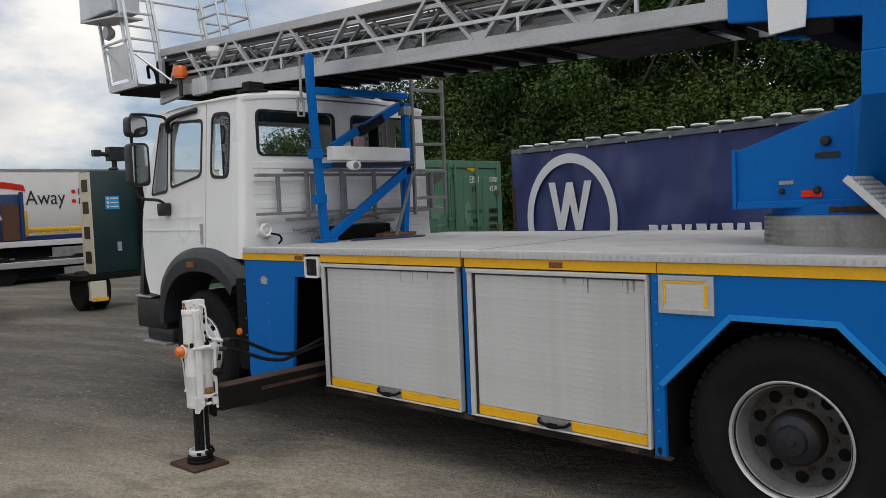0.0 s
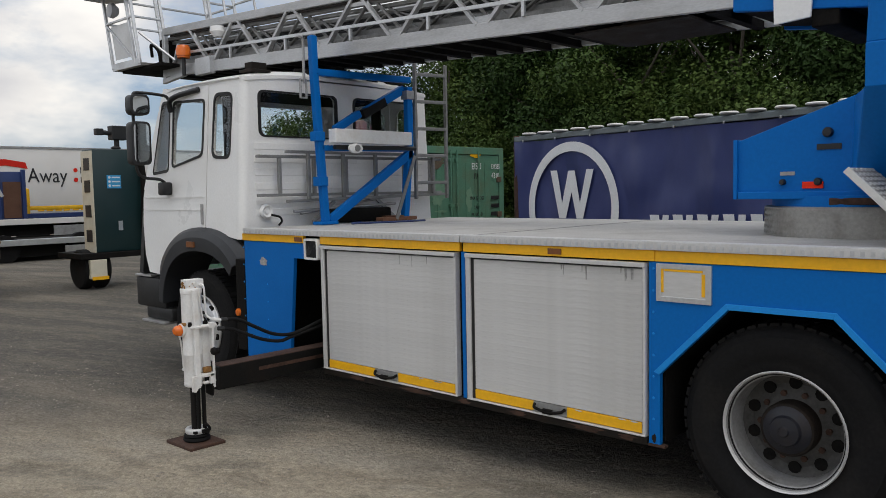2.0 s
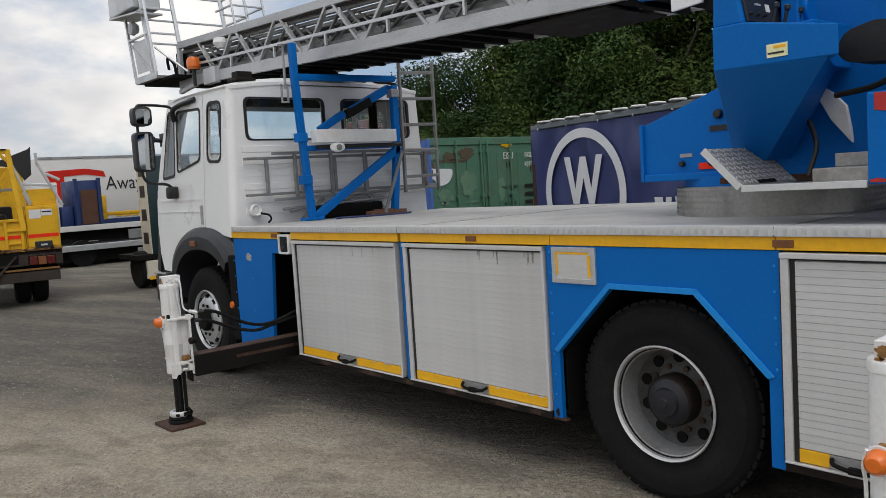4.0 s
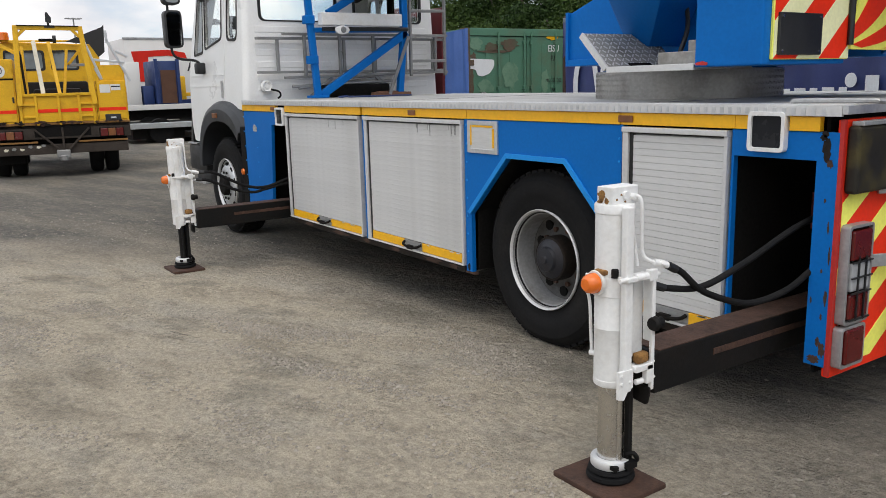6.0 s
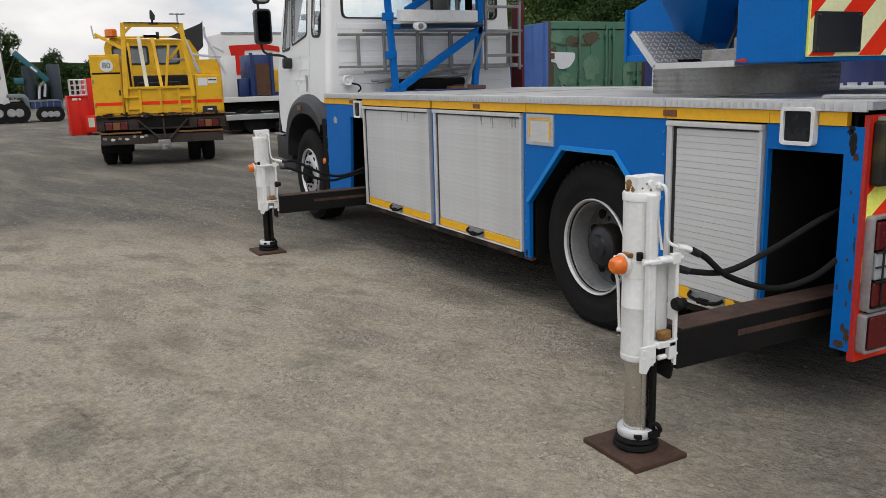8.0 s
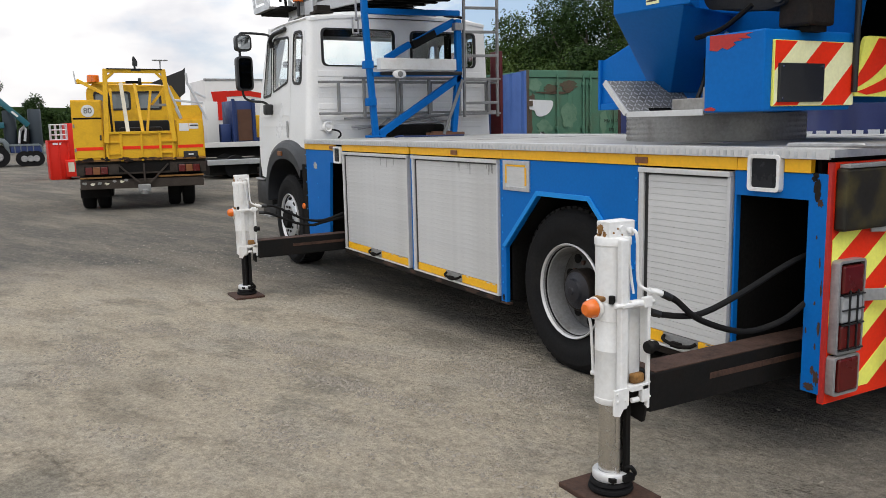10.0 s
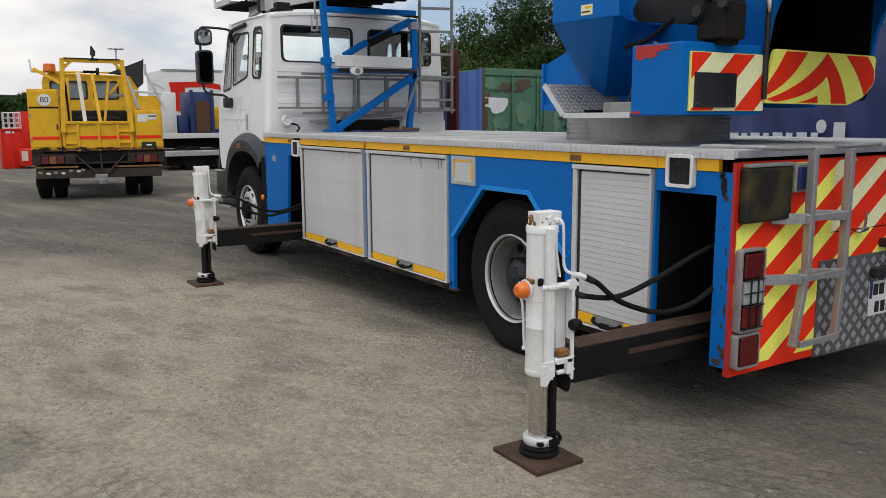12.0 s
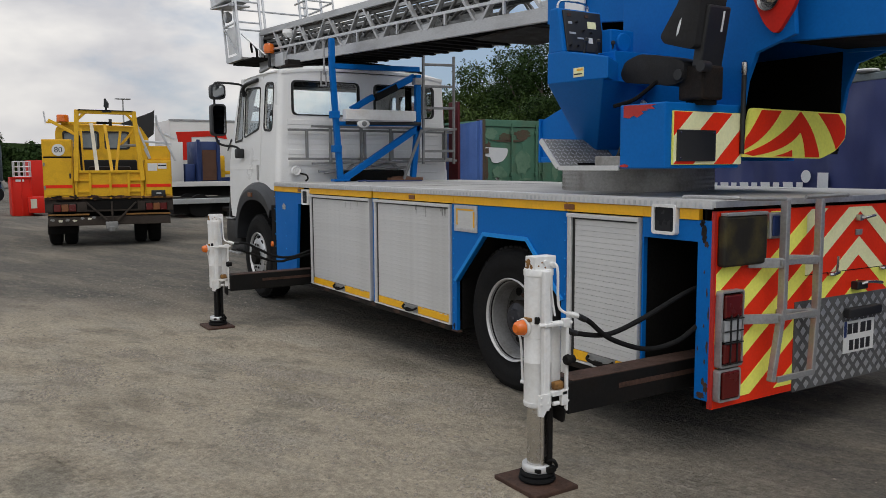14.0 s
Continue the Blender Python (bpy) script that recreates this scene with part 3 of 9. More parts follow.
def wheel(name, cx, cz, outer_y, dished, far=False):
    """A truck wheel standing at cx; its outer side looks towards -y unless far."""
    s = -1 if far else 1
    hub = part(name, lathe(B(), [(0.20, s * 0.24), (0.25, s * 0.23), (0.25, s * 0.20)], (cx, outer_y, cz), "y", 48), RIM_DARK, truck, "truck wheel with black tyre")
    prof = [(0.285, 0.30), (0.38, 0.315), (0.45, 0.30), (0.488, 0.27), (0.498, 0.235), (0.498, 0.075), (0.488, 0.042), (0.462, 0.014), (0.448, 0.010), (0.443, 0.004), (0.40, 0.0), (0.345, 0.004), (0.338, 0.009), (0.318, 0.010), (0.285, 0.022), (0.264, 0.03), (0.264, 0.27), (0.285, 0.30)]
    part("tyre", lathe(B(), [(r, s * h) for r, h in prof], (cx, outer_y, cz), "y", 64), RUBBER, hub)
    tb = B()
    for k in range(56):
        a = 2 * math.pi * k / 56
        m = Matrix.Translation((cx, outer_y, cz)) @ Matrix.Rotation(a, 4, "Y")
        for y0, y1, off in ((0.045, 0.12, 0.0), (0.195, 0.27, 0.02)):
            box(tb, -0.021 + off, 0.021 + off, min(s * y0, s * y1), max(s * y0, s * y1), 0.486, 0.504, m)
    tagged(part("tread", tb, RUBBER, hub), kind="stuff")
    lip = lathe(B(), [(0.280, s * 0.024), (0.286, s * 0.008), (0.281, s * 0.000), (0.275, s * 0.005), (0.272, s * 0.016)], (cx, outer_y, cz), "y", 64)
    part("rim_lip", lip, ALU_BRIGHT, hub, "chipped bright rim lip")
    deep = 0.155 if dished else 0.10
    rb = lathe(B(), [(0.272, s * 0.016), (0.266, s * 0.037), (0.258, s * 0.042), (0.252, s * 0.09), (0.246, s * deep)], (cx, outer_y, cz), "y", 64)
    part("rim", rb, RIM_GREY if dished else ALU, hub, "scuffed grey rim")
    if dished:
        part("disc", lathe(B(), [(0.254, s * 0.15), (0.235, s * 0.165), (0.20, s * 0.175), (0.16, s * 0.16), (0.14, s * 0.15), (0.0, s * 0.15)], (cx, outer_y, cz), "y", 64), RIM_DARK, hub)
        hole_r, hole_y = 0.204, 0.168
        part("hub_cap", lathe(B(), [(0.118, s * 0.15), (0.114, s * 0.062), (0.100, s * 0.050), (0.074, s * 0.040), (0.066, s * 0.024), (0.025, s * 0.018), (0.020, s * 0.010), (0, s * 0.010)], (cx, outer_y, cz), "y", 40), HUB_BLUE, hub, "greasy blue-black hub")
        part("hub_ring", lathe(B(), [(0.128, s * 0.15), (0.128, s * 0.072), (0.122, s * 0.062), (0.112, s * 0.060)], (cx, outer_y, cz), "y", 40), GRIME, hub, "rust-streaked hub ring")
        nut_r, nut_y = 0.158, 0.155
    else:
        part("disc", lathe(B(), [(0.254, s * 0.10), (0.242, s * 0.05), (0.215, s * 0.015), (0.165, s * 0.0), (0.15, s * 0.0), (0.0, s * 0.01)], (cx, outer_y, cz), "y", 64), ALU, hub, "polished metal wheel disc")
        hole_r, hole_y = 0.214, 0.02
        part("hub_cap", lathe(B(), [(0.105, s * 0.01), (0.10, s * -0.035), (0.085, s * -0.05), (0.0, s * -0.052)], (cx, outer_y, cz), "y", 32), UNDER, hub, "black hub")
        nut_r, nut_y = 0.142, 0.0
    for k in range(10):
        hb = B()
        a = 2 * math.pi * (k + 0.5) / 10
        c = Vector((cx + hole_r * math.cos(a), outer_y + s * hole_y, cz + hole_r * math.sin(a)))
        lathe(hb, [(0.03, s * 0.02), (0.03, s * -0.006), (0.0, s * -0.006)], c, "y", 10)
        part("hand_hole", hb, UNDER, hub)
    for k in range(10):
        nb = B()
        a = 2 * math.pi * k / 10
        c = Vector((cx + nut_r * math.cos(a), outer_y + s * nut_y, cz + nut_r * math.sin(a)))
        lathe(nb, [(0.015, s * 0.02), (0.015, s * -0.012), (0.0, s * -0.012)], c, "y", 6)
        part("wheel_nut", nb, RUST if dished else STEEL, hub)
    return hub


wheel("wheel", -6.775, 0.508, 0.05, False)
wheel("wheel", -6.775, 0.508, WIDE - 0.05, False, True)
wheel("wheel", -1.712, 0.538, 0.045, True)
wheel("wheel", -1.712, 0.538, WIDE - 0.045, True, True)
for cx, cz in ((-6.775, 0.508), (-1.712, 0.538)):
    ax = B()
    rod(ax, (cx, 0.3, cz), (cx, WIDE - 0.3, cz), 0.07)
    lathe(ax, [(0.0, -0.2), (0.17, -0.14), (0.2, 0), (0.17, 0.14), (0.0, 0.2)], (cx, 1.22, cz), "y", 20)
    part("axle", ax, UNDER, truck)

# chassis and undersides
ch = B()
box(ch, -7.9, -0.1, 0.80, 0.88, 0.62, 0.86)
box(ch, -7.9, -0.1, 1.56, 1.64, 0.62, 0.86)
for x in (-7.5, -5.9, -4.6, -3.0, -0.9, -0.2):
    box(ch, x - 0.05, x + 0.05, 0.8, 1.64, 0.66, 0.82)
box(ch, -5.9, -5.6, 0.95, 1.5, 0.45, 0.95)
part("chassis_frame", ch, UNDER, truck)

# deck
dk = B()
box(dk, -5.97, 0.0, -0.008, WIDE + 0.008, 1.372, DECK_Z)
part("deck", dk, DECK, truck, "worn aluminium deck plate", 0.003)
for (xa, xb) in ((-5.97, -3.63), (-3.62, -1.09), (-1.085, -0.001)):
    eb = B()
    box(eb, xa, xb, -0.022, -0.009, 1.364, DECK_Z + 0.004)
    box(eb, xa, xb, -0.021, 0.07, DECK_Z + 0.0045, DECK_Z + 0.007)
    part("deck_edge", eb, ALU_BRIGHT, truck, "dented tread-plate edge strip", 0.0015)
de = B()
box(de, 0.0, 0.022, -0.022, WIDE + 0.022, 1.372, DECK_Z + 0.004)
part("deck_edge", de, ALU, truck, "", 0.0015)
nub = B()
for i in range(146):
    x = -5.95 + i * 0.0405
    box(nub, x, x + 0.017, -0.0245, -0.0215, 1.370, 1.394)
tagged(part("tread_pattern", nub, ALU, truck), kind="stuff")
for x in (-3.625, -1.0875):
    part("deck_seam", box(B(), x - 0.003, x + 0.003, 0.08, WIDE - 0.05, DECK_Z, DECK_Z + 0.002), ALU_DULL, truck)

# near side: blue panels with real openings
ARCH = [(-2.303, 0.36), (-2.303, 0.735), (-1.948, 1.094), (-1.480, 1.094), (-1.137, 0.755), (-1.137, 0.36)]


def side_skin(y, thick):
    top = 1.305
    for k, outline in enumerate(([(-5.985, 0.36), (-5.415, 0.36), (-5.395, 0.55), (-5.325, 1.19), (-4.99, 1.19), (-4.99, top), (-5.985, top)],
                                 rect(-3.635, -3.585, 0.37, top),
                                 [(-2.365, 0.37), (-2.303, 0.37), *ARCH[1:5], (-1.137, 0.37), (-1.075, 0.37), (-1.075, top), (-2.365, top)],
                                 [(-0.475, 0.40), (-0.463, 0.40), (-0.463, 1.197), (-0.100, 1.197), (-0.100, 0.40), (-0.012, 0.40), (-0.012, top), (-0.475, top)])):
        part("side_panel", sheet(B(), outline, [], pl(y), thick), BLUE, truck, "scratched blue side panelling", 0.002)


side_skin(0.0, 0.03)
side_skin(WIDE - 0.03, 0.03)
lip = B()
inner = [(-2.303, 0.40), *ARCH[1:5], (-1.137, 0.40)]
outer = [(-2.332, 0.40), (-2.332, 0.748), (-1.960, 1.122), (-1.468, 1.122), (-1.108, 0.768), (-1.108, 0.40)]
for i in range(1, 4):
    sheet(lip, [inner[i], inner[i + 1], outer[i + 1], outer[i]], [], pl(-0.012), 0.012)
part("arch_trim", lip, BLUE_LIGHT, truck, "paler blue wheel-arch trim", 0.002)
for a, b in zip(ARCH, ARCH[1:]):
    part("wheel_housing", beam(B(), (a[0], 0.42, a[1] + 0.02), (b[0], 0.42, b[1] + 0.02), 0.74, 0.012, (0, 0, 1) if abs(a[0] - b[0]) > 0.01 else (1, 0, 0)), UNDER, truck)
part("wheel_housing", box(B(), -2.32, -1.12, 0.78, 0.795, 0.45, 1.14), UNDER, truck)

for xa, xb in ((-6.0, -5.2), (-5.0, -3.64), (-3.61, -2.33), (-2.325, -1.09), (-1.085, -0.46), (-0.458, -0.385), (-0.215, -0.09)):
    ys = box(B(), xa, xb, -0.0075, 0.02, 1.307, 1.362)
    part("yellow_stripe", ys, YELLOW, truck, "yellow reflective stripe under the deck edge", 0.0015)
part("far_stripe", box(B(), -6.0, -0.02, WIDE - 0.02, WIDE + 0.008, 1.307, 1.357), YELLOW, truck)
for xa in (-5.30, -2.98, -1.1):
    rs = box(B(), xa, xa + 0.09, -0.014, -0.008, 1.318, 1.350)
    part("side_reflector", rs, DULL_ORANGE, truck, "orange side reflector", 0.003)
PX, PZ = -2.175, 1.205
pp = B()
sheet(pp, rect(PX - 0.145, PX + 0.145, PZ - 0.096, PZ + 0.093), [rect(PX - 0.118, PX + 0.118, PZ - 0.07, PZ + 0.068)], pl(-0.010), 0.012)
patch = part("patch_plate", pp, ALU, truck, "riveted grey patch plate with yellow tape traces", 0.0015)
part("patch_face", box(B(), PX - 0.12, PX + 0.12, -0.006, 0.0, PZ - 0.072, PZ + 0.07), SHUTTER, patch)
tape = B()
box(tape, PX - 0.12, PX - 0.105, -0.0085, -0.006, PZ - 0.05, PZ + 0.068)
box(tape, PX + 0.095, PX + 0.112, -0.0085, -0.006, PZ - 0.06, PZ + 0.05)
box(tape, PX - 0.10, PX + 0.10, -0.0085, -0.006, PZ + 0.056, PZ + 0.067)
part("tape_trace", tape, YELLOW, patch)


def roller_shutter(x0, x1, z0, z1, count, deep=0.0012):
    """An aluminium roller shutter with side rails, slats, yellow foot bar and handle."""
    fr = B()
    box(fr, x0 - 0.035, x0, -0.014, 0.03, z0, z1 + 0.012)
    box(fr, x1, x1 + 0.018, -0.014, 0.03, z0, z1 + 0.012)
    box(fr, x0 - 0.035, x1 + 0.018, -0.018, 0.03, z0 - 0.010, z0)
    box(fr, x0 - 0.035, x1 + 0.018, -0.022, 0.03, z1 + 0.012, z1 + 0.036)
    body = part("roller_shutter", fr, ALU_BRIGHT, truck, "dull aluminium roller shutter, closed", 0.003)
    for a, b in ((x0, x0 + 0.022), (x1 - 0.007, x1)):
        part("rail_gap", box(B(), a, b, -0.001, 0.03, z0, z1 + 0.012), SEAL, body)
    part("rail_seal", box(B(), x0 - 0.040, x0 - 0.035, -0.010, 0.03, z0 - 0.01, z1 + 0.036), SEAL, body)
    part("hood_gap", box(B(), x0, x1, 0.0, 0.03, z1 + 0.004, z1 + 0.012), SEAL, body)
    foot = 0.062
    step = (z1 - z0 - foot) / count
    mesh = None
    for i in range(count):
        if mesh is None:
            bm = B()
            a, b = x0 + 0.022, x1 - 0.007
            prof = [(deep, 0.0), (0.0003, 0.0010), (0.0, step * 0.5), (0.0004, step - 0.0008), (deep, step - 0.0002)]
            lo = [bm.verts.new((a, y, z)) for y, z in prof]
            hi = [bm.verts.new((b, y, z)) for y, z in prof]
            for k in range(len(prof) - 1):
                bm.faces.new((lo[k], hi[k], hi[k + 1], lo[k + 1]))
            mesh = bake("slat", bm, SHUTTER)
        link("slat", mesh, body, "", (0, 0, z0 + foot + i * step))
    part("shutter_back", box(B(), x0, x1, 0.014, 0.03, z0, z1 + 0.01), ALU_DARK, body)
    mid = (x0 + x1) / 2 - 0.02
    for a, b in ((x0 + 0.022, mid - 0.10), (mid + 0.13, x1 - 0.007)):
        part("foot_bar", box(B(), a, b, -0.004, 0.012, z0 + 0.004, z0 + foot - 0.003), YELLOW, body, "chipped yellow foot bar", 0.0015)
    rng = random.Random(int(x1 * 100))
    for k in range(3):
        u = rng.uniform(mid + 0.16, x1 - 0.05)
        part("chip", sheet(B(), [(u + 0.03 * math.cos(j * 0.7) * rng.uniform(0.4, 1), z0 + foot - 0.006 + 0.006 * math.sin(j * 0.7) * rng.uniform(0.4, 1)) for j in range(9)], [], pl(-0.0055), 0.0012), ALU_BRIGHT, body)
    part("foot_rail", box(B(), mid - 0.10, mid + 0.13, -0.002, 0.012, z0 + 0.004, z0 + foot - 0.003), ALU_DARK, body)
    hb = B()
    hose(hb, [(mid - 0.09, -0.006, z0 + 0.045), (mid - 0.07, -0.03, z0 + 0.03), (mid + 0.02, -0.034, z0 + 0.018), (mid + 0.10, -0.03, z0 + 0.03), (mid + 0.12, -0.006, z0 + 0.045)], 0.009, 8, 5)
    box(hb, mid - 0.015, mid + 0.045, -0.04, -0.02, z0 + 0.008, z0 + 0.034)
    part("handle", hb, UNDER, body, "black lift handle")
    return body


roller_shutter(-4.955, -3.690, 0.410, 1.262, 24)
roller_shutter(-3.555, -2.395, 0.410, 1.262, 24)
roller_shutter(-1.035, -0.505, 0.42, 1.262, 25, 0.004)
rngd = random.Random(4)
for a, b, n in ((-2.93, -2.72, 7), (-2.60, -2.44, 7), (-4.2, -3.75, 3)):
    for k in range(n):
        u, ln = rngd.uniform(a, b), rngd.uniform(0.02, 0.085)
        w = rngd.uniform(0.002, 0.0045)
        part("grime_drip", sheet(B(), [(u - w, 1.262), (u + w, 1.262), (u + w * 0.3, 1.262 - ln), (u - w * 0.3, 1.262 - ln)], [], pl(-0.0022), 0.002), GRIME_THIN, truck)
sill = B()
box(sill, -5.0, -2.372, -0.010, 0.10, 0.358, 0.399)
box(sill, -1.08, -0.478, 0.0, 0.10, 0.368, 0.409)
part("sill", sill, GRIME, truck, "grimy rust-marked bottom sill", 0.004)
part("corner_foot", box(B(), -2.368, -2.272, -0.006, 0.03, 0.358, 0.372), RUST, truck, "red-brown foot of the panel", 0.003)
for k, (u, w) in enumerate(((-4.62, 0.20), (-4.05, 0.34), (-3.62, 0.12), (-3.2, 0.16), (-2.72, 0.30), (-2.48, 0.14))):
    part("sill_rust", sheet(B(), [(u + w / 2 * math.cos(j * 0.4) * (0.7 + 0.3 * math.sin(j * 2.3 + k)), 0.380 + 0.015 * math.sin(j * 0.4)) for j in range(15)], [], pl(-0.0125), 0.003), RUST, truck)
# locker linings in near-black: the darkness inside is painted as colour
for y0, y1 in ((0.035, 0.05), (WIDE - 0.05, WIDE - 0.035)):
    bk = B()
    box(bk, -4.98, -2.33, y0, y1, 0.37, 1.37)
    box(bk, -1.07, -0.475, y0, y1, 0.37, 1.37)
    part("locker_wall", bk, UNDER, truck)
# these sheets close off the open lockers, their shade put into the colour
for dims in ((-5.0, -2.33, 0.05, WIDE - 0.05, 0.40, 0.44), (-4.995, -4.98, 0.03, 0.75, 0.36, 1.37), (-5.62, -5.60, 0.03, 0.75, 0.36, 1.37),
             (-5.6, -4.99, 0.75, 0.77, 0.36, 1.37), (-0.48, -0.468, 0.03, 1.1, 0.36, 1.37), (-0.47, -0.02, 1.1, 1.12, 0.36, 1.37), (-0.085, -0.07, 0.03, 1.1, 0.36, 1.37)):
    part("locker_shade_lining", box(B(), *dims), UNDER, truck)
bits = B()
lathe(bits, [(0, -0.04), (0.13, -0.04), (0.13, 0.05), (0, 0.05)], (-0.17, 0.32, 0.74), "x", 24)
rod(bits, (-0.30, 0.5, 0.5), (-0.30, 0.5, 1.2), 0.035)
box(bits, -0.34, -0.18, 0.38, 0.5, 0.86, 1.02)
part("locker_valve", bits, DARK_RED, truck, "rusty red valve in the open locker", 0.004)

# square side lamps in white frames
for x0, x1, z0, z1 in ((-0.385, -0.222, 1.222, 1.378), (-5.165, -5.005, 1.19, 1.345)):
    fr = B()
    sheet(fr, rounded(rect(x0, x1, z0, z1), 0.02), [rounded(rect(x0 + 0.015, x1 - 0.015, z0 + 0.016, z1 - 0.016), 0.012)], pl(-0.03), 0.05)
    lp = part("side_lamp", fr, WHITE_WORN, truck, "square side lamp in a white frame", 0.004)
    part("lens", box(B(), x0 + 0.013, x1 - 0.013, -0.018, 0.0, z0 + 0.013, z1 - 0.013), DARK_LENS, lp)
part("paint_chip", sheet(B(), ragged(-5.725, 1.145, 0.11, 0.085, 61), [], pl(-0.0035), 0.003), GRIME_THIN, truck, "bare grey spot in the blue paint")
om = B()
lathe(om, [(0.0, -0.02), (0.028, -0.016), (0.032, 0.0)], (-6.100, 0.0, 0.711), "y", 16)
part("marker_lamp", om, ORANGE_LENS, truck, "round orange side marker")

# tail
tail = part("tail_panel", box(B(), -0.03, -0.0, 0.012, WIDE - 0.012, 0.36, 1.352), RED_TAPE, truck, "red tail panel with yellow chevrons", 0.003)
for y0, y1 in ((-0.004, 0.012), (WIDE - 0.012, WIDE + 0.004)):
    part("tail_edge", box(B(), -0.012, 0.004, y0, y1, 0.37, 1.352), RED_PAINT, truck, "red corner strip")


for u, v, w, h, seed in ((-0.060, 0.425, 0.055, 0.045, 1), (-0.030, 0.47, 0.030, 0.07, 2), (-0.048, 0.50, 0.020, 0.04, 41), (-0.060, 1.245, 0.040, 0.10, 3), (-0.045, 1.19, 0.028, 0.04, 4), (-0.070, 1.30, 0.030, 0.03, 42), (-0.028, 0.68, 0.014, 0.07, 5), (-0.040, 0.60, 0.010, 0.03, 43),
                         (-0.024, 0.84, 0.008, 0.08, 6), (-0.050, 0.78, 0.010, 0.02, 44), (-0.035, 0.95, 0.009, 0.05, 45), (-0.055, 1.05, 0.008, 0.02, 46), (-0.085, 0.66, 0.008, 0.03, 47), (-0.075, 1.285, 0.03, 0.03, 7)):
    part("rust_stain", sheet(B(), ragged(u, v, w, h, seed), [], pl(-0.0015), 0.002), GRIME if v > 1.22 else RUST, truck, "rust stain on the corner post")
for u, v, w, h, seed in ((-0.60, 1.335, 0.10, 0.02, 12), (-3.1, 1.345, 0.06, 0.012, 13), (-2.335, 0.40, 0.03, 0.05, 14)):
    part("paint_loss", sheet(B(), ragged(u, v, w, h, seed), [], pl(-0.0026), 0.003), GRIME, truck, "bare rusty spot in the paint")
# rivets and hatch outlines on the blue panels
rv = lathe(B(), [(0.007, 0.0), (0.006, -0.003), (0.0, -0.004)], (0, 0, 0), "y", 8)
rv = bake("rivet", rv, BLUE_LIGHT)
for x, z in [(-2.338, 0.50 + 0.11 * k) for k in range(8)] + [(-6.0, 0.55 + 0.14 * k) for k in range(6)] + [(-5.68, 0.55 + 0.14 * k) for k in range(4)] + [(-1.10, 0.80 + 0.11 * k) for k in range(5)]:
    link("rivet", rv, truck, "", (x, -0.001, z))


def chevron(parent, plane_x, area, mid, slope, period, fill, shift, mats, name="stripe"):
    """Slanting stripes that climb to the middle line, cut to an area of half planes."""
    for sgn in (1, -1):
        for k in range(-12, 14):
            for band, ma in enumerate(mats):
                if ma is None:
                    continue
                lo = shift + k * period + band * period * fill
                hi = lo + period * (fill if band == 0 else 1 - fill)
                half = [(1, 0, mid)] if sgn > 0 else [(-1, 0, -mid)]
                # v - slope * sgn * (u - mid) between lo and hi
                cut = [*half, (-slope * sgn, 1, hi - slope * sgn * mid), (slope * sgn, -1, -lo + slope * sgn * mid)]
                for whole in area:
                    poly = clipped(whole, cut)
                    if len(poly) >= 3:
                        part(name, sheet(B(), poly, [], px_(plane_x), 0.002), ma, parent)


chevron(tail, 0.003, [rect(0.02, 0.652, 0.40, 1.075), rect(0.345, 0.735, 1.075, 1.34), rect(0.652, WIDE - 0.02, 0.845, 0.982), rect(0.652, 0.735, 0.982, 1.075)], 1.228, 0.72, 0.247, 0.425, 1.067, (LIME_TAPE, None))
chevron(tail, 0.003, [rect(0.735, WIDE - 0.02, 0.985, 1.34)], 1.228, 0.72, 0.247, 0.425, 1.067, (CREAM_TAPE, None))
part("hatch_seam", box(B(), 0.0, 0.0035, 0.735, WIDE - 0.1, 0.9815, 0.9855), UNDER, tail)
part("maker_badge", box(B(), 0.003, 0.008, 1.185, 1.250, 1.180, 1.212), ALU_DARK, tail, "small grey badge", 0.002)
tp = B()
box(tp, 0.0, 0.006, 0.655, WIDE - 0.02, 0.352, 0.845)
tread = part("tail_tread_plate", tp, CHEQUER, truck, "dirty aluminium chequer plate", 0.001)
lz = B()
for r in range(11):
    for c in range(20):
        y, z = 0.690 + c * 0.088 + (r % 2) * 0.044, 0.382 + r * 0.0425
        if y > WIDE - 0.05:
            continue
        dy, dz = 0.0255, 0.0265
        v = [lz.verts.new(p) for p in ((0.006, y - dy, z), (0.006, y, z - dz), (0.006, y + dy, z), (0.006, y, z + dz), (0.0095, y, z))]
        for i in range(4):
            lz.faces.new((v[i], v[(i + 1) % 4], v[4]))
tagged(part("chequer_pattern", lz, ALU, tread), kind="stuff")
np_ = part("number_plate", box(B(), 0.007, 0.013, 1.105, 1.405, 0.505, 0.69), PLATE_WHITE, truck, "white two-line number plate", 0.002)
part("plate_band", box(B(), 0.013, 0.0145, 1.105, 1.13, 0.60, 0.69), SKIP_BLUE, np_)
for z, cols in ((0.645, ((1.16, 0.045), (1.215, 0.045), (1.29, 0.05), (1.35, 0.045))), (0.55, ((1.18, 0.04), (1.235, 0.04), (1.29, 0.04), (1.345, 0.04)))):
    for y, w in cols:
        part("plate_bar", box(B(), 0.013, 0.0145, y - w / 2, y + w / 2, z - 0.03, z + 0.03), INK, np_)
part("plate_lamp", box(B(), 0.006, 0.05, 1.10, 1.42, 0.715, 0.77), PLASTIC, truck, "black plate lamp", 0.008)
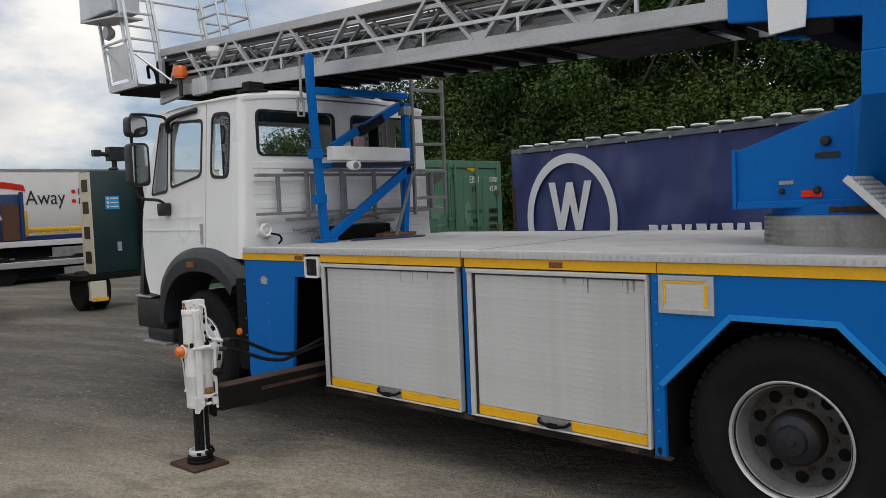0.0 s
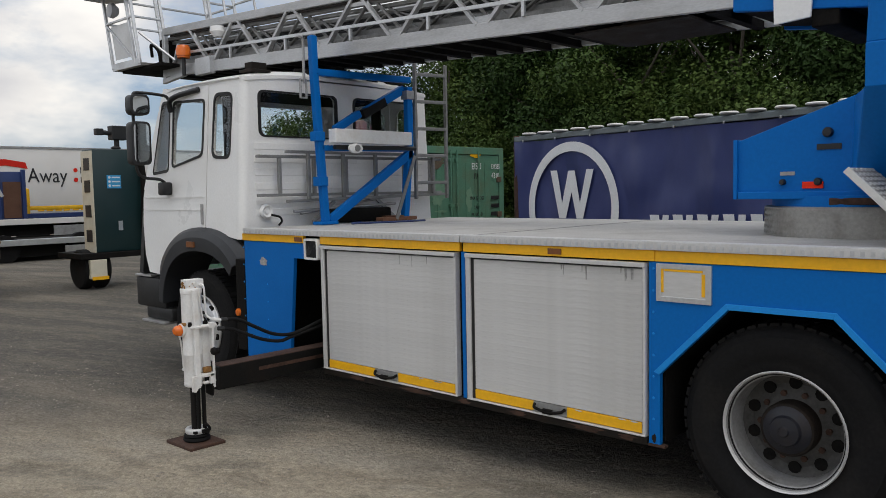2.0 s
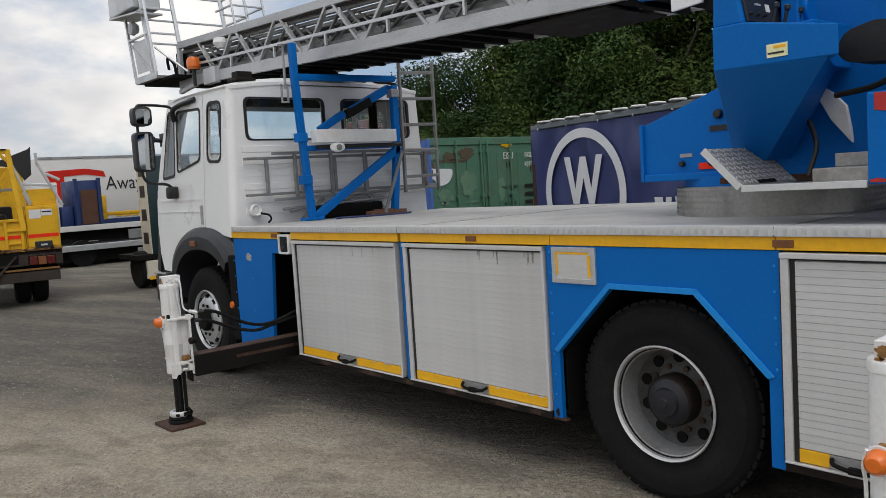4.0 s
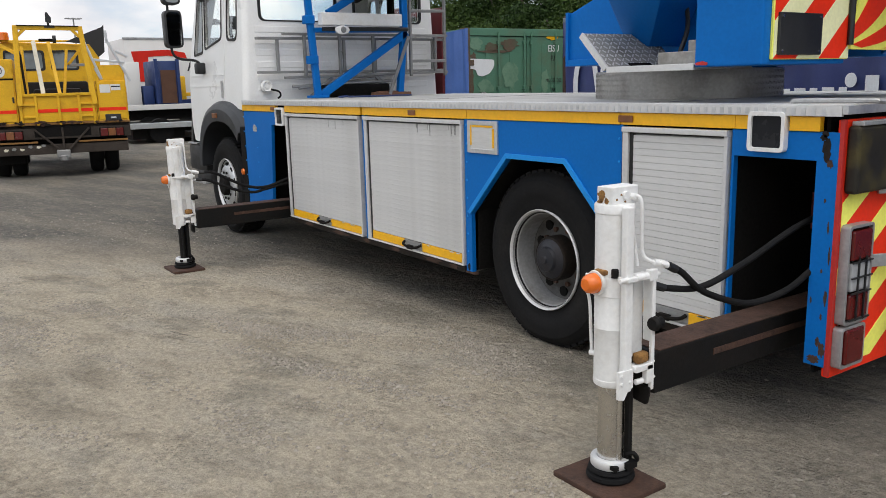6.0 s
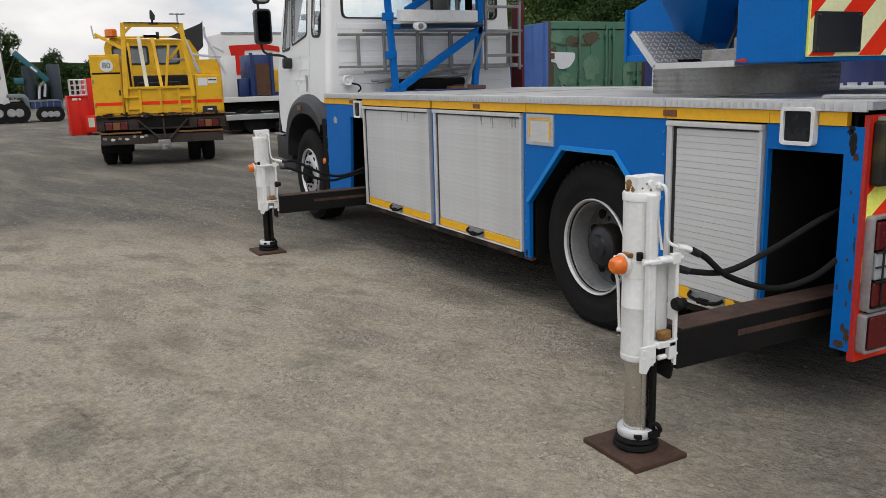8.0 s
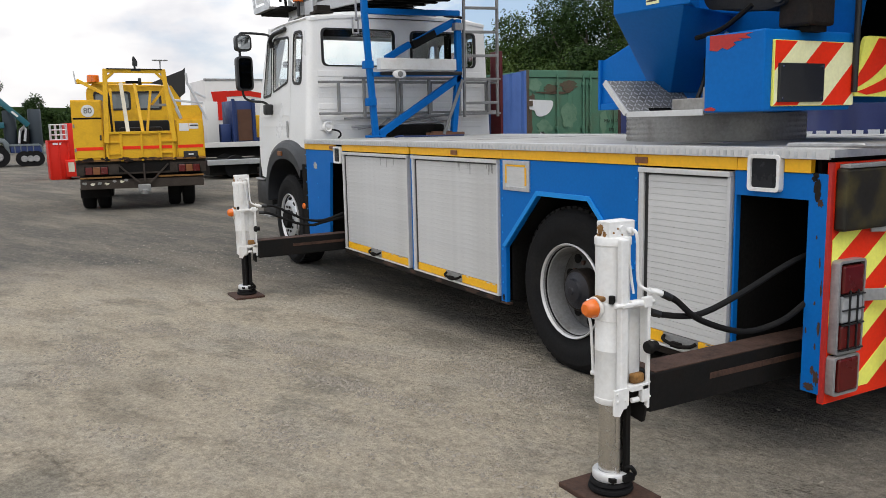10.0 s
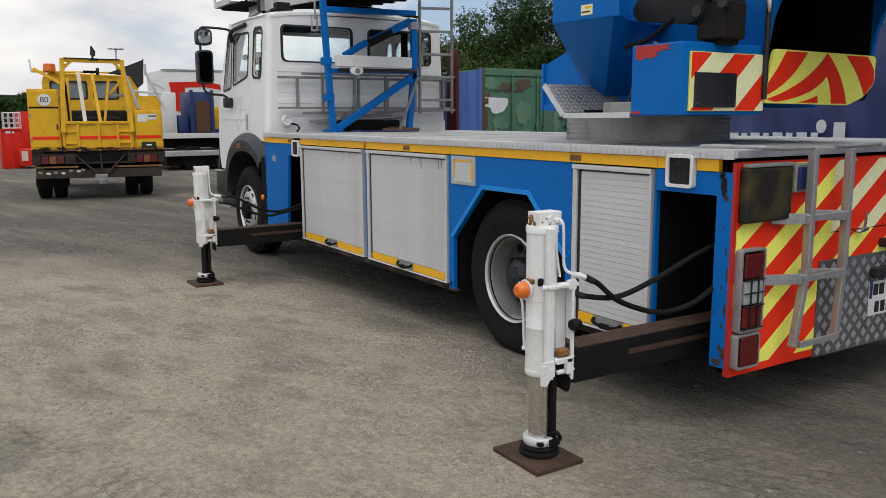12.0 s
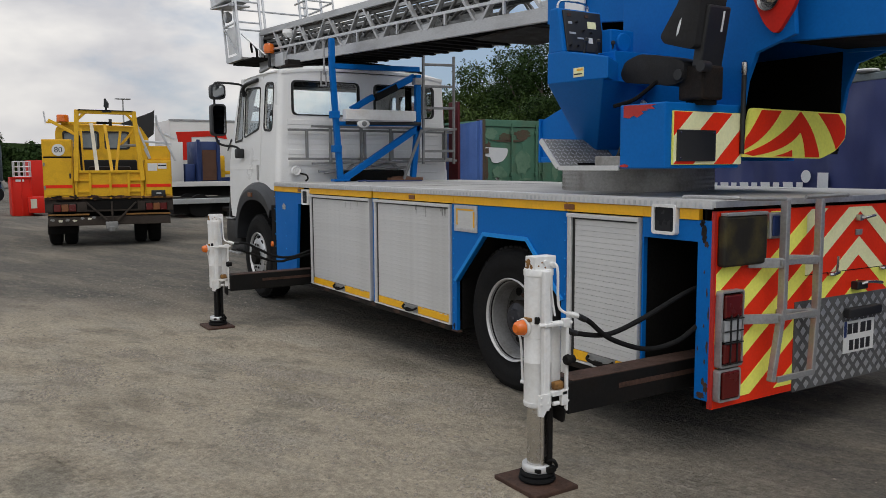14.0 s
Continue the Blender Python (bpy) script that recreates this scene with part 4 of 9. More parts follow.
for sgn in (0, 1):
    def my(y):
        return y if sgn == 0 else WIDE - y
    def yb_(bm, x0, x1, y0, y1, z0, z1):
        return box(bm, x0, x1, min(my(y0), my(y1)), max(my(y0), my(y1)), z0, z1)
    cl = B()
    yb_(cl, 0.0, 0.022, 0.03, 0.19, 0.58, 0.955)
    clu = part("tail_light", cl, UNDER, truck, "stacked red and clear tail light in a steel frame", 0.006)
    part("lamp_frame", sheet(B(), rounded(rect(min(my(0.020), my(0.192)), max(my(0.020), my(0.192)), 0.575, 0.962), 0.02), [rounded(rect(min(my(0.032), my(0.182)), max(my(0.032), my(0.182)), 0.587, 0.950), 0.012)], px_(0.040), 0.038), ALU_DARK, clu, "scuffed steel frame", 0.004)
    part("lens", yb_(B(), 0.022, 0.045, 0.045, 0.175, 0.825, 0.94), RED_LENS, clu, "", 0.008)
    part("lens", yb_(B(), 0.022, 0.045, 0.045, 0.175, 0.705, 0.815), CLEAR_LENS, clu, "", 0.008)
    part("lens", yb_(B(), 0.022, 0.045, 0.045, 0.175, 0.595, 0.695), RED_LENS, clu, "", 0.008)
    for z in (0.595, 0.70, 0.76, 0.82):
        part("guard_bar", yb_(B(), 0.046, 0.052, 0.04, 0.18, z - 0.003, z + 0.003), PLASTIC, clu)
    for y in (0.085, 0.135):
        part("guard_bar", yb_(B(), 0.046, 0.052, y - 0.003, y + 0.003, 0.59, 0.84), PLASTIC, clu)
    cl = B()
    yb_(cl, 0.0, 0.022, 0.03, 0.185, 0.40, 0.568)
    clu = part("fog_light", cl, UNDER, truck, "red rear fog light in a steel frame", 0.006)
    part("lamp_frame", sheet(B(), rounded(rect(min(my(0.016), my(0.182)), max(my(0.016), my(0.182)), 0.402, 0.568), 0.02), [rounded(rect(min(my(0.028), my(0.171)), max(my(0.028), my(0.171)), 0.414, 0.556), 0.012)], px_(0.040), 0.038), ALU_DARK, clu, "scuffed steel frame", 0.004)
    part("lens", yb_(B(), 0.022, 0.045, 0.045, 0.17, 0.415, 0.555), RED_LENS, clu, "", 0.008)
    cp = B()
    yb_(cp, 0.0, 0.05, 0.02, 0.345, 1.08, 1.33)
    sm = part("smoked_cover", cp, BROWN_GLASS, truck, "stained dark lamp cover", 0.012)
    part("cover_rail", yb_(B(), 0.010, 0.056, 0.03, 0.335, 1.330, 1.346), ALU_DARK, sm, "", 0.003)
    bl = B()
    yb_(bl, 0.0, 0.03, 0.385, 0.525, 1.20, 1.335)
    bx = part("blue_lamp", bl, ALU_DARK, truck, "dark blue warning lamp in a metal frame", 0.008)
    part("lens", yb_(B(), 0.03, 0.04, 0.40, 0.51, 1.215, 1.32), SKIP_BLUE, bx, "", 0.006)
# rear climbing ladder and handles
ld = B()
for y, dy in ((0.435, -0.065), (0.725, -0.02)):
    box(ld, 0.062, 0.102, y - 0.016, y + 0.016, 0.83, 1.40)
    beam(ld, (0.082, y, 0.84), (0.078, y + dy, 0.47), 0.032, 0.036, (1, 0, 0))
rl = part("climbing_ladder", ld, ALU_DARK, truck, "grey aluminium climbing ladder on the tail", 0.004)
for z, ya, yb2 in ((1.085, 0.25, 0.73), (0.800, 0.21, 0.73), (0.48, 0.37, 0.71)):
    st_ = B()
    box(st_, 0.085, 0.10, max(ya, 0.40), yb2, z - 0.016, z + 0.014)
    if ya < 0.3:
        beam(st_, (0.01, ya, z), (0.095, 0.44, z - 0.004), 0.012, 0.05)
        beam(st_, (0.01, ya + 0.28, z), (0.095, 0.70, z - 0.004), 0.012, 0.05)
    part("ladder_step", st_, ALU_DARK, rl, "", 0.002)
hr = B()
hose(hr, [(-0.25, 0.06, 1.408), (-0.22, 0.06, 1.418), (0.04, 0.075, 1.418), (0.07, 0.10, 1.416), (0.082, 0.20, 1.412), (0.082, 0.43, 1.408)], 0.010, 8, 6)
part("hand_rail", hr, ALU_DARK, rl)
part("hand_rail", hose(B(), [(0.082, 0.60, 1.412), (0.082, 0.73, 1.412), (0.08, 0.95, 1.415), (0.05, 1.02, 1.41)], 0.010, 8, 6), ALU_DARK, rl)
for y in (0.976, 1.480):
    hn = B()
    hose(hn, [(0.0, y - 0.03, 0.975), (0.022, y - 0.03, 0.975), (0.026, y, 0.978), (0.026, y + 0.035, 0.985)], 0.011, 8, 4)
    hose(hn, [(0.028, y + 0.004, 0.98), (0.034, y + 0.006, 1.02), (0.034, y + 0.006, 1.075)], 0.007, 8, 4)
    part("tail_handle", hn, CHROME, truck, "chrome latch handle")
hn = B()
box(hn, 0.0, 0.03, 1.185, 1.225, 1.262, 1.295)
hose(hn, [(0.02, 1.20, 1.278), (0.04, 1.22, 1.280), (0.045, 1.27, 1.286), (0.042, 1.31, 1.290)], 0.009, 8, 4)
part("tail_handle", hn, CHROME, truck, "chrome latch handle", 0.003)
ms = B()
box(ms, 0.0, 0.045, 1.17, 1.27, 0.872, 0.918)
lat = part("tail_latch", ms, PLASTIC, truck, "black latch with a chrome lever", 0.006)
part("latch_lever", hose(B(), [(0.045, 1.20, 0.905), (0.062, 1.24, 0.915), (0.064, 1.32, 0.91), (0.055, 1.39, 0.90)], 0.010, 8, 4), CHROME, lat)

# ---- cab ----
CAB_REAR, CAB_MID = -6.13, 1.22


def side_y(z):
    """How far the near cab side lies from the middle plane of the truck's near side."""
    return 0.07 + 0.0536 * (z - 1.3)


def cab_plate(far):
    return (lambda u, v, d: Vector((u, WIDE - side_y(v) - d, v))) if far else (lambda u, v, d: Vector((u, side_y(v) + d, v)))


QUARTER = rounded([(-6.585, 2.015), (-6.325, 2.00), (-6.295, 2.51), (-6.555, 2.522)], 0.07)
DOOR_WIN = rounded([(-7.265, 1.945), (-6.765, 2.035), (-6.735, 2.495), (-7.245, 2.515)], 0.05)
VENT_WIN = rounded([(-7.63, 1.895), (-7.35, 1.92), (-7.325, 2.52), (-7.465, 2.52)], 0.04)
REAR_PART = [(-6.19, 1.30), (-6.19, 2.66), (-6.65, 2.67), (-6.69, 1.345), (-6.62, 1.36), (-6.40, 1.33)]
DOOR_PART = [(-6.70, 1.37), (-6.66, 2.67), (-7.45, 2.655), (-7.50, 2.56), (-7.66, 2.20), (-7.785, 1.83), (-7.825, 1.65), (-7.825, 1.42), (-7.775, 1.12), (-7.695, 0.95), (-7.50, 0.94), (-7.42, 1.00), (-7.25, 1.13), (-7.05, 1.27), (-6.85, 1.36)]


def rim_of(win, place, parent):
    bm = sheet(B(), grown(win, 0.022), [win], place, 0.016)
    bmesh.ops.translate(bm, verts=bm.verts, vec=(0, -0.006 if place(0, 1, 0).y < 1.2 else -0.010, 0))
    part("window_seal", bm, SEAL, parent, "black rubber window seal")


def pane_of(win, place, parent):
    ob = part("pane", sheet(B(), win, [], place, 0.004), GLASS, parent)
    bpy.context.view_layer.update()
    ob.visible_shadow = False
    return ob


cab = None
for far in (False, True):
    place = cab_plate(far)
    inset = (lambda p: (lambda u, v, d: p(u, v, d + 0.012)))(place)
    sp = part("cab_side", sheet(B(), REAR_PART, [QUARTER], place, 0.03), WHITE, truck, "white cab side with quarter window", 0.004)
    rim_of(QUARTER, place, sp)
    pane_of(QUARTER, inset, sp)
    dr = part("cab_door", sheet(B(), DOOR_PART, [DOOR_WIN, VENT_WIN], place, 0.03), WHITE, truck, "white cab door with two windows, closed", 0.004)
    for w in (DOOR_WIN, VENT_WIN):
        rim_of(w, place, dr)
        pane_of(w, inset, dr)
    yo = side_y(1.5) - 0.012
    hd = B()
    yy = yo if not far else WIDE - yo
    rod(hd, (-6.735, yy, 1.42), (-6.735, yy, 1.60), 0.012)
    part("door_handle", hd, ALU_DARK, dr)
    cr = B()
    for z in (1.66, 1.545):
        box(cr, -7.80, -6.72, min(yy + 0.008, yy + 0.014), max(yy + 0.008, yy + 0.014), z - 0.004, z + 0.004)
    part("door_crease", cr, WHITE, dr)

RW1 = rounded(rect(0.30, 1.10, 2.17, 2.535), 0.06)
RW2 = rounded(rect(1.34, 2.13, 2.17, 2.535), 0.06)
rear_outline = [(0.125, 1.30), (WIDE - 0.125, 1.30), (WIDE - 0.198, 2.66), (0.198, 2.66)]
rw = part("cab_rear_wall", sheet(B(), rear_outline, [RW1, RW2], px_(CAB_REAR), 0.03), WHITE, truck, "white cab rear wall with pressed ribs", 0.004)
for w in (RW1, RW2):
    part("window_seal", sheet(B(), grown(w, 0.024), [w], px_(CAB_REAR + 0.006), 0.02), SEAL, rw, "black rubber window seal")
    ob = part("pane", sheet(B(), w, [], px_(CAB_REAR - 0.012), 0.004), GLASS, rw)
    ob.visible_shadow = False
ribs = B()
for z in (1.52, 1.62, 1.74, 1.86, 1.97, 2.08):
    box(ribs, CAB_REAR - 0.004, CAB_REAR + 0.0045, 0.22, WIDE - 0.22, z - 0.030, z + 0.030)
part("pressed_rib", ribs, WHITE, rw, "", 0.004)
for far in (False, True):
    pts = [(CAB_REAR - 0.062, WIDE - side_y(z) - 0.060 if far else side_y(z) + 0.060, z) for z in (1.30, 1.9, 2.655)]
    part("corner_roll", hose(B(), pts, 0.062, 28, 3), WHITE, rw, "")

# roof: lofted shell
rf = B()
rows = []
for x, zl, zc, dy in ((-6.12, 2.645, 2.70, 0.165), (-6.2, 2.66, 2.745, 0.138), (-6.7, 2.665, 2.775, 0.135), (-7.15, 2.66, 2.76, 0.14), (-7.42, 2.64, 2.70, 0.15), (-7.52, 2.615, 2.64, 0.17)):
    row = []
    for k in range(13):
        u = -1 + 2 * k / 12
        half = CAB_MID - dy
        row.append((x + 0.10 * abs(u) ** 4 * (1 if x < -7.2 else 0), CAB_MID + u * half, zl + (zc - zl) * (1 - abs(u) ** 3.2)))
    rows.append(row)
vs = [[rf.verts.new(p) for p in row] for row in rows]
lo = [[rf.verts.new((p[0], p[1], p[2] - 0.03)) for p in row] for row in rows]
for a in range(len(vs) - 1):
    for k in range(12):
        rf.faces.new((vs[a][k], vs[a][k + 1], vs[a + 1][k + 1], vs[a + 1][k]))
        rf.faces.new((lo[a][k + 1], lo[a][k], lo[a + 1][k], lo[a + 1][k + 1]))
rim_top = [r[0] for r in vs] + vs[-1][1:] + [r[-1] for r in vs[::-1]][1:] + vs[0][::-1][1:-1]
rim_low = [r[0] for r in lo] + lo[-1][1:] + [r[-1] for r in lo[::-1]][1:] + lo[0][::-1][1:-1]
for i in range(len(rim_top)):
    j = (i + 1) % len(rim_top)
    rf.faces.new((rim_top[i], rim_top[j], rim_low[j], rim_low[i]))
roof = part("cab_roof", rf, WHITE, truck, "white cab roof")
gut = B()
hose(gut, [(-6.17, 0.135, 2.640), (-6.7, 0.132, 2.652), (-7.2, 0.136, 2.648), (-7.48, 0.155, 2.61)], 0.008, 6, 5)
part("rain_gutter", gut, WHITE_WORN, roof)
rk = B()
box(rk, -6.34, -6.16, 0.24, 0.44, 2.70, 2.725)
box(rk, -6.30, -6.19, 0.27, 0.42, 2.725, 2.785)
part("roof_bracket", rk, GRIME, roof, "rusty bracket on the cab roof", 0.006)
ra = B()
for y in (0.9, 1.25, 1.6, 1.85):
    box(ra, -6.30, -6.16, y - 0.07, y + 0.07, 2.72, 2.765)
hose(ra, [(-6.25, 0.75, 2.76), (-6.2, 1.2, 2.79), (-6.22, 1.7, 2.77), (-6.2, 2.05, 2.72)], 0.018, 8, 5)
part("roof_clutter", ra, UNDER, roof, "black brackets and cable on the roof", 0.006)

# front face, windscreen, lower panel, bumper, steps, fender
fp = B()


def front_place(u, v, d):
    """v from 0 at the sill of the windscreen to 1 at its head."""
    x = -7.82 + 0.34 * v
    bow = 0.16 * (1 - ((u - CAB_MID) / 1.1) ** 2)
    return Vector((x - bow + d, u, 1.78 + 0.84 * v))


part("windscreen_frame", sheet(fp, [(0.10, -0.05), (WIDE - 0.10, -0.05), (WIDE - 0.15, 1.06), (0.15, 1.06)], [[(0.30, 0.04), (WIDE - 0.30, 0.04), (WIDE - 0.38, 0.95), (0.38, 0.95)]], front_place, 0.03), WHITE, truck)
ws = part("windscreen", sheet(B(), [(0.30, 0.04), (WIDE - 0.30, 0.04), (WIDE - 0.38, 0.95), (0.38, 0.95)], [], lambda u, v, d: front_place(u, v, d + 0.01), 0.005), GLASS, truck, "tinted windscreen")
ws.visible_shadow = False
lowf = B()
box(lowf, -8.0, -7.86, 0.26, WIDE - 0.26, 0.95, 1.76)
part("front_panel", lowf, WHITE, truck, "white front panel", 0.03)
for y0, y1 in ((0.085, 0.25), (WIDE - 0.25, WIDE - 0.085)):
    part("corner_deflector", sheet(B(), rounded([(y0, 0.92), (y1, 0.90), (y1, 1.74), ((y0 + y1) / 2, 1.74)] if y0 < 1 else [(y0, 0.90), (y1, 0.92), ((y0 + y1) / 2, 1.74), (y0, 1.74)], 0.03), [], px_(-7.90), 0.07), PLASTIC, truck, "black cab corner deflector", 0.015)
part("front_grille", box(B(), -8.02, -7.99, 0.45, WIDE - 0.45, 1.05, 1.45), PLASTIC, truck, "", 0.006)
bp_ = B()
box(bp_, -8.03, -7.45, 0.07, WIDE - 0.07, 0.60, 0.895)
box(bp_, -7.86, -7.36, 0.08, 0.34, 0.49, 0.62)
part("bumper", bp_, PLASTIC, truck, "black plastic bumper with step", 0.03)
part("step", box(B(), -8.02, -7.70, 0.06, 0.16, 0.897, 0.915), ALU_DARK, truck, "", 0.005)
st = box(B(), -7.85, -7.40, 0.03, 0.22, 0.468, 0.488)
part("step", st, ALU_DARK, truck, "metal cab step", 0.005)


def arch_at(a, b, k, mid=-6.745):
    """A point on a squarish arch of half width a and rise b; k in radians from the rear foot."""
    c, q = math.cos(k), math.sin(k)
    return mid + a * math.copysign(abs(c) ** 0.87, c), 0.64 + b * q ** 0.87


for far in (False, True):
    fd, rings = B(), []
    for i in range(29):
        k = radians(38 + 139 * i / 28)
        inner_, ridge, crown = arch_at(0.63, 0.55, k), arch_at(0.69, 0.67, k), arch_at(0.876, 0.76, k)
        crown = (max(crown[0], -7.52), crown[1])
        prof = [(*inner_, 0.02), (inner_[0], inner_[1] - 0.004, 0.004), (*ridge, -0.002), (ridge[0] * 0.5 + crown[0] * 0.5, ridge[1] * 0.5 + crown[1] * 0.5 + 0.008, 0.028), (*crown, 0.085), (crown[0], crown[1] - 0.02, 0.45), (inner_[0], inner_[1] + 0.03, 0.45)]
        rings.append([fd.verts.new((x, WIDE - y if far else y, z)) for x, z, y in prof])
    for a, b in zip(rings, rings[1:]):
        for i in range(7):
            fd.faces.new((a[i], a[(i + 1) % 7], b[(i + 1) % 7], b[i]))
    fd.faces.new(rings[0])
    fd.faces.new(rings[-1][::-1])
    bmesh.ops.recalc_face_normals(fd, faces=fd.faces)
    fnd = part("fender", fd, FENDER, truck, "black plastic wheel-arch fender", 0.004)
    if not far:
        part("fender_marker", box(B(), -6.88, -6.76, -0.016, 0.004, 1.220, 1.270), DULL_ORANGE, fnd, "small dull orange marker", 0.004)
# dark inner guard behind the front wheel
gd = B()
box(gd, -6.13, -6.00, 0.0, 0.55, 0.40, 1.15)
part("mud_guard", gd, UNDER, truck, "black mud guard", 0.01)
inn = B()
box(inn, -7.85, -6.2, 0.18, WIDE - 0.18, 1.26, 1.33)
box(inn, -7.72, -7.45, 0.25, WIDE - 0.25, 1.33, 1.80)
part("cab_inside", inn, UNDER, truck)
for y in (0.55, 1.85):
    sb = B()
    box(sb, -6.95, -6.45, y - 0.24, y + 0.24, 1.45, 1.62)
    box(sb, -6.52, -6.36, y - 0.22, y + 0.22, 1.60, 2.16)
    part("cab_seat", sb, SEAT_CLOTH, truck, "dark cab seat", 0.05)
sw = B()
for k in range(20):
    a, b = 2 * math.pi * k / 20, 2 * math.pi * (k + 1) / 20
    p, q = [(-7.22 + 0.10 * math.sin(t), 0.58 + 0.2 * math.cos(t), 1.86 + 0.17 * math.sin(t)) for t in (a, b)]
    rod(sw, p, q, 0.014, None, 8)
rod(sw, (-7.22, 0.58, 1.86), (-7.5, 0.58, 1.7), 0.03)
part("steering_wheel", sw, PLASTIC, truck)

# dark lining inside the cab
part("headliner", box(B(), -7.15, -6.18, 0.36, WIDE - 0.36, 2.575, 2.62), UNDER, truck, "dark cab headliner", 0.015)
for y in (0.20, WIDE - 0.23):
    part("inner_pillar", box(B(), -6.74, -6.62, y + (0.12 if y < 1 else -0.12), y + (0.15 if y < 1 else -0.09), 1.35, 2.58), UNDER, truck)

# mirrors on their arms
for far in (False, True):
    def mp_(x, y, z):
        return (x, WIDE - y if far else y, z)
    ar = B()
    hose(ar, [mp_(-7.36, 0.14, 2.56), mp_(-7.28, 0.05, 2.585), mp_(-7.24, -0.20, 2.59), mp_(-7.23, -0.27, 2.56), mp_(-7.225, -0.275, 2.4), mp_(-7.22, -0.275, 2.1), mp_(-7.22, -0.26, 1.90), mp_(-7.24, -0.18, 1.84), mp_(-7.30, 0.0, 1.82), mp_(-7.33, 0.10, 1.74)], 0.014, 8, 6)
    ma = part("mirror_arm", ar, PLASTIC, truck, "black tubular mirror arm")
    for nm, y0, y1, z0, z1, lab in (("mirror_housing", -0.338, -0.158, 1.95, 2.33, "large black wing mirror"), ("wide_mirror", -0.335, -0.158, 2.385, 2.565, "small black wide-angle mirror")):
        a, b = sorted((mp_(0, y0, 0)[1], mp_(0, y1, 0)[1]))
        ms2 = part(nm, sheet(B(), rounded(rect(a, b, z0, z1), 0.055, 6), [], px_(-7.145), 0.10), PLASTIC, ma, lab, 0.022)
        part("mirror_glass", sheet(B(), rounded(rect(a + 0.020, b - 0.020, z0 + 0.020, z1 - 0.020), 0.042, 6), [], px_(-7.139), 0.006), MIRROR, ms2, "mirror glass")
    k1 = B()
    box(k1, -7.38, -7.27, min(mp_(0, 0.0, 0)[1], mp_(0, 0.10, 0)[1]), max(mp_(0, 0.0, 0)[1], mp_(0, 0.10, 0)[1]), 1.68, 1.80)
    part("mirror_foot", k1, PLASTIC, ma, "", 0.02)
    vs_ = B()
    hose(vs_, [mp_(-7.30, 0.125, 2.44), mp_(-7.27, 0.10, 2.53), mp_(-7.15, 0.10, 2.57), mp_(-6.95, 0.115, 2.59), mp_(-6.80, 0.125, 2.60)], 0.026, 8, 6)
    part("wind_deflector", vs_, PLASTIC, ma, "black window deflector", 0.015)


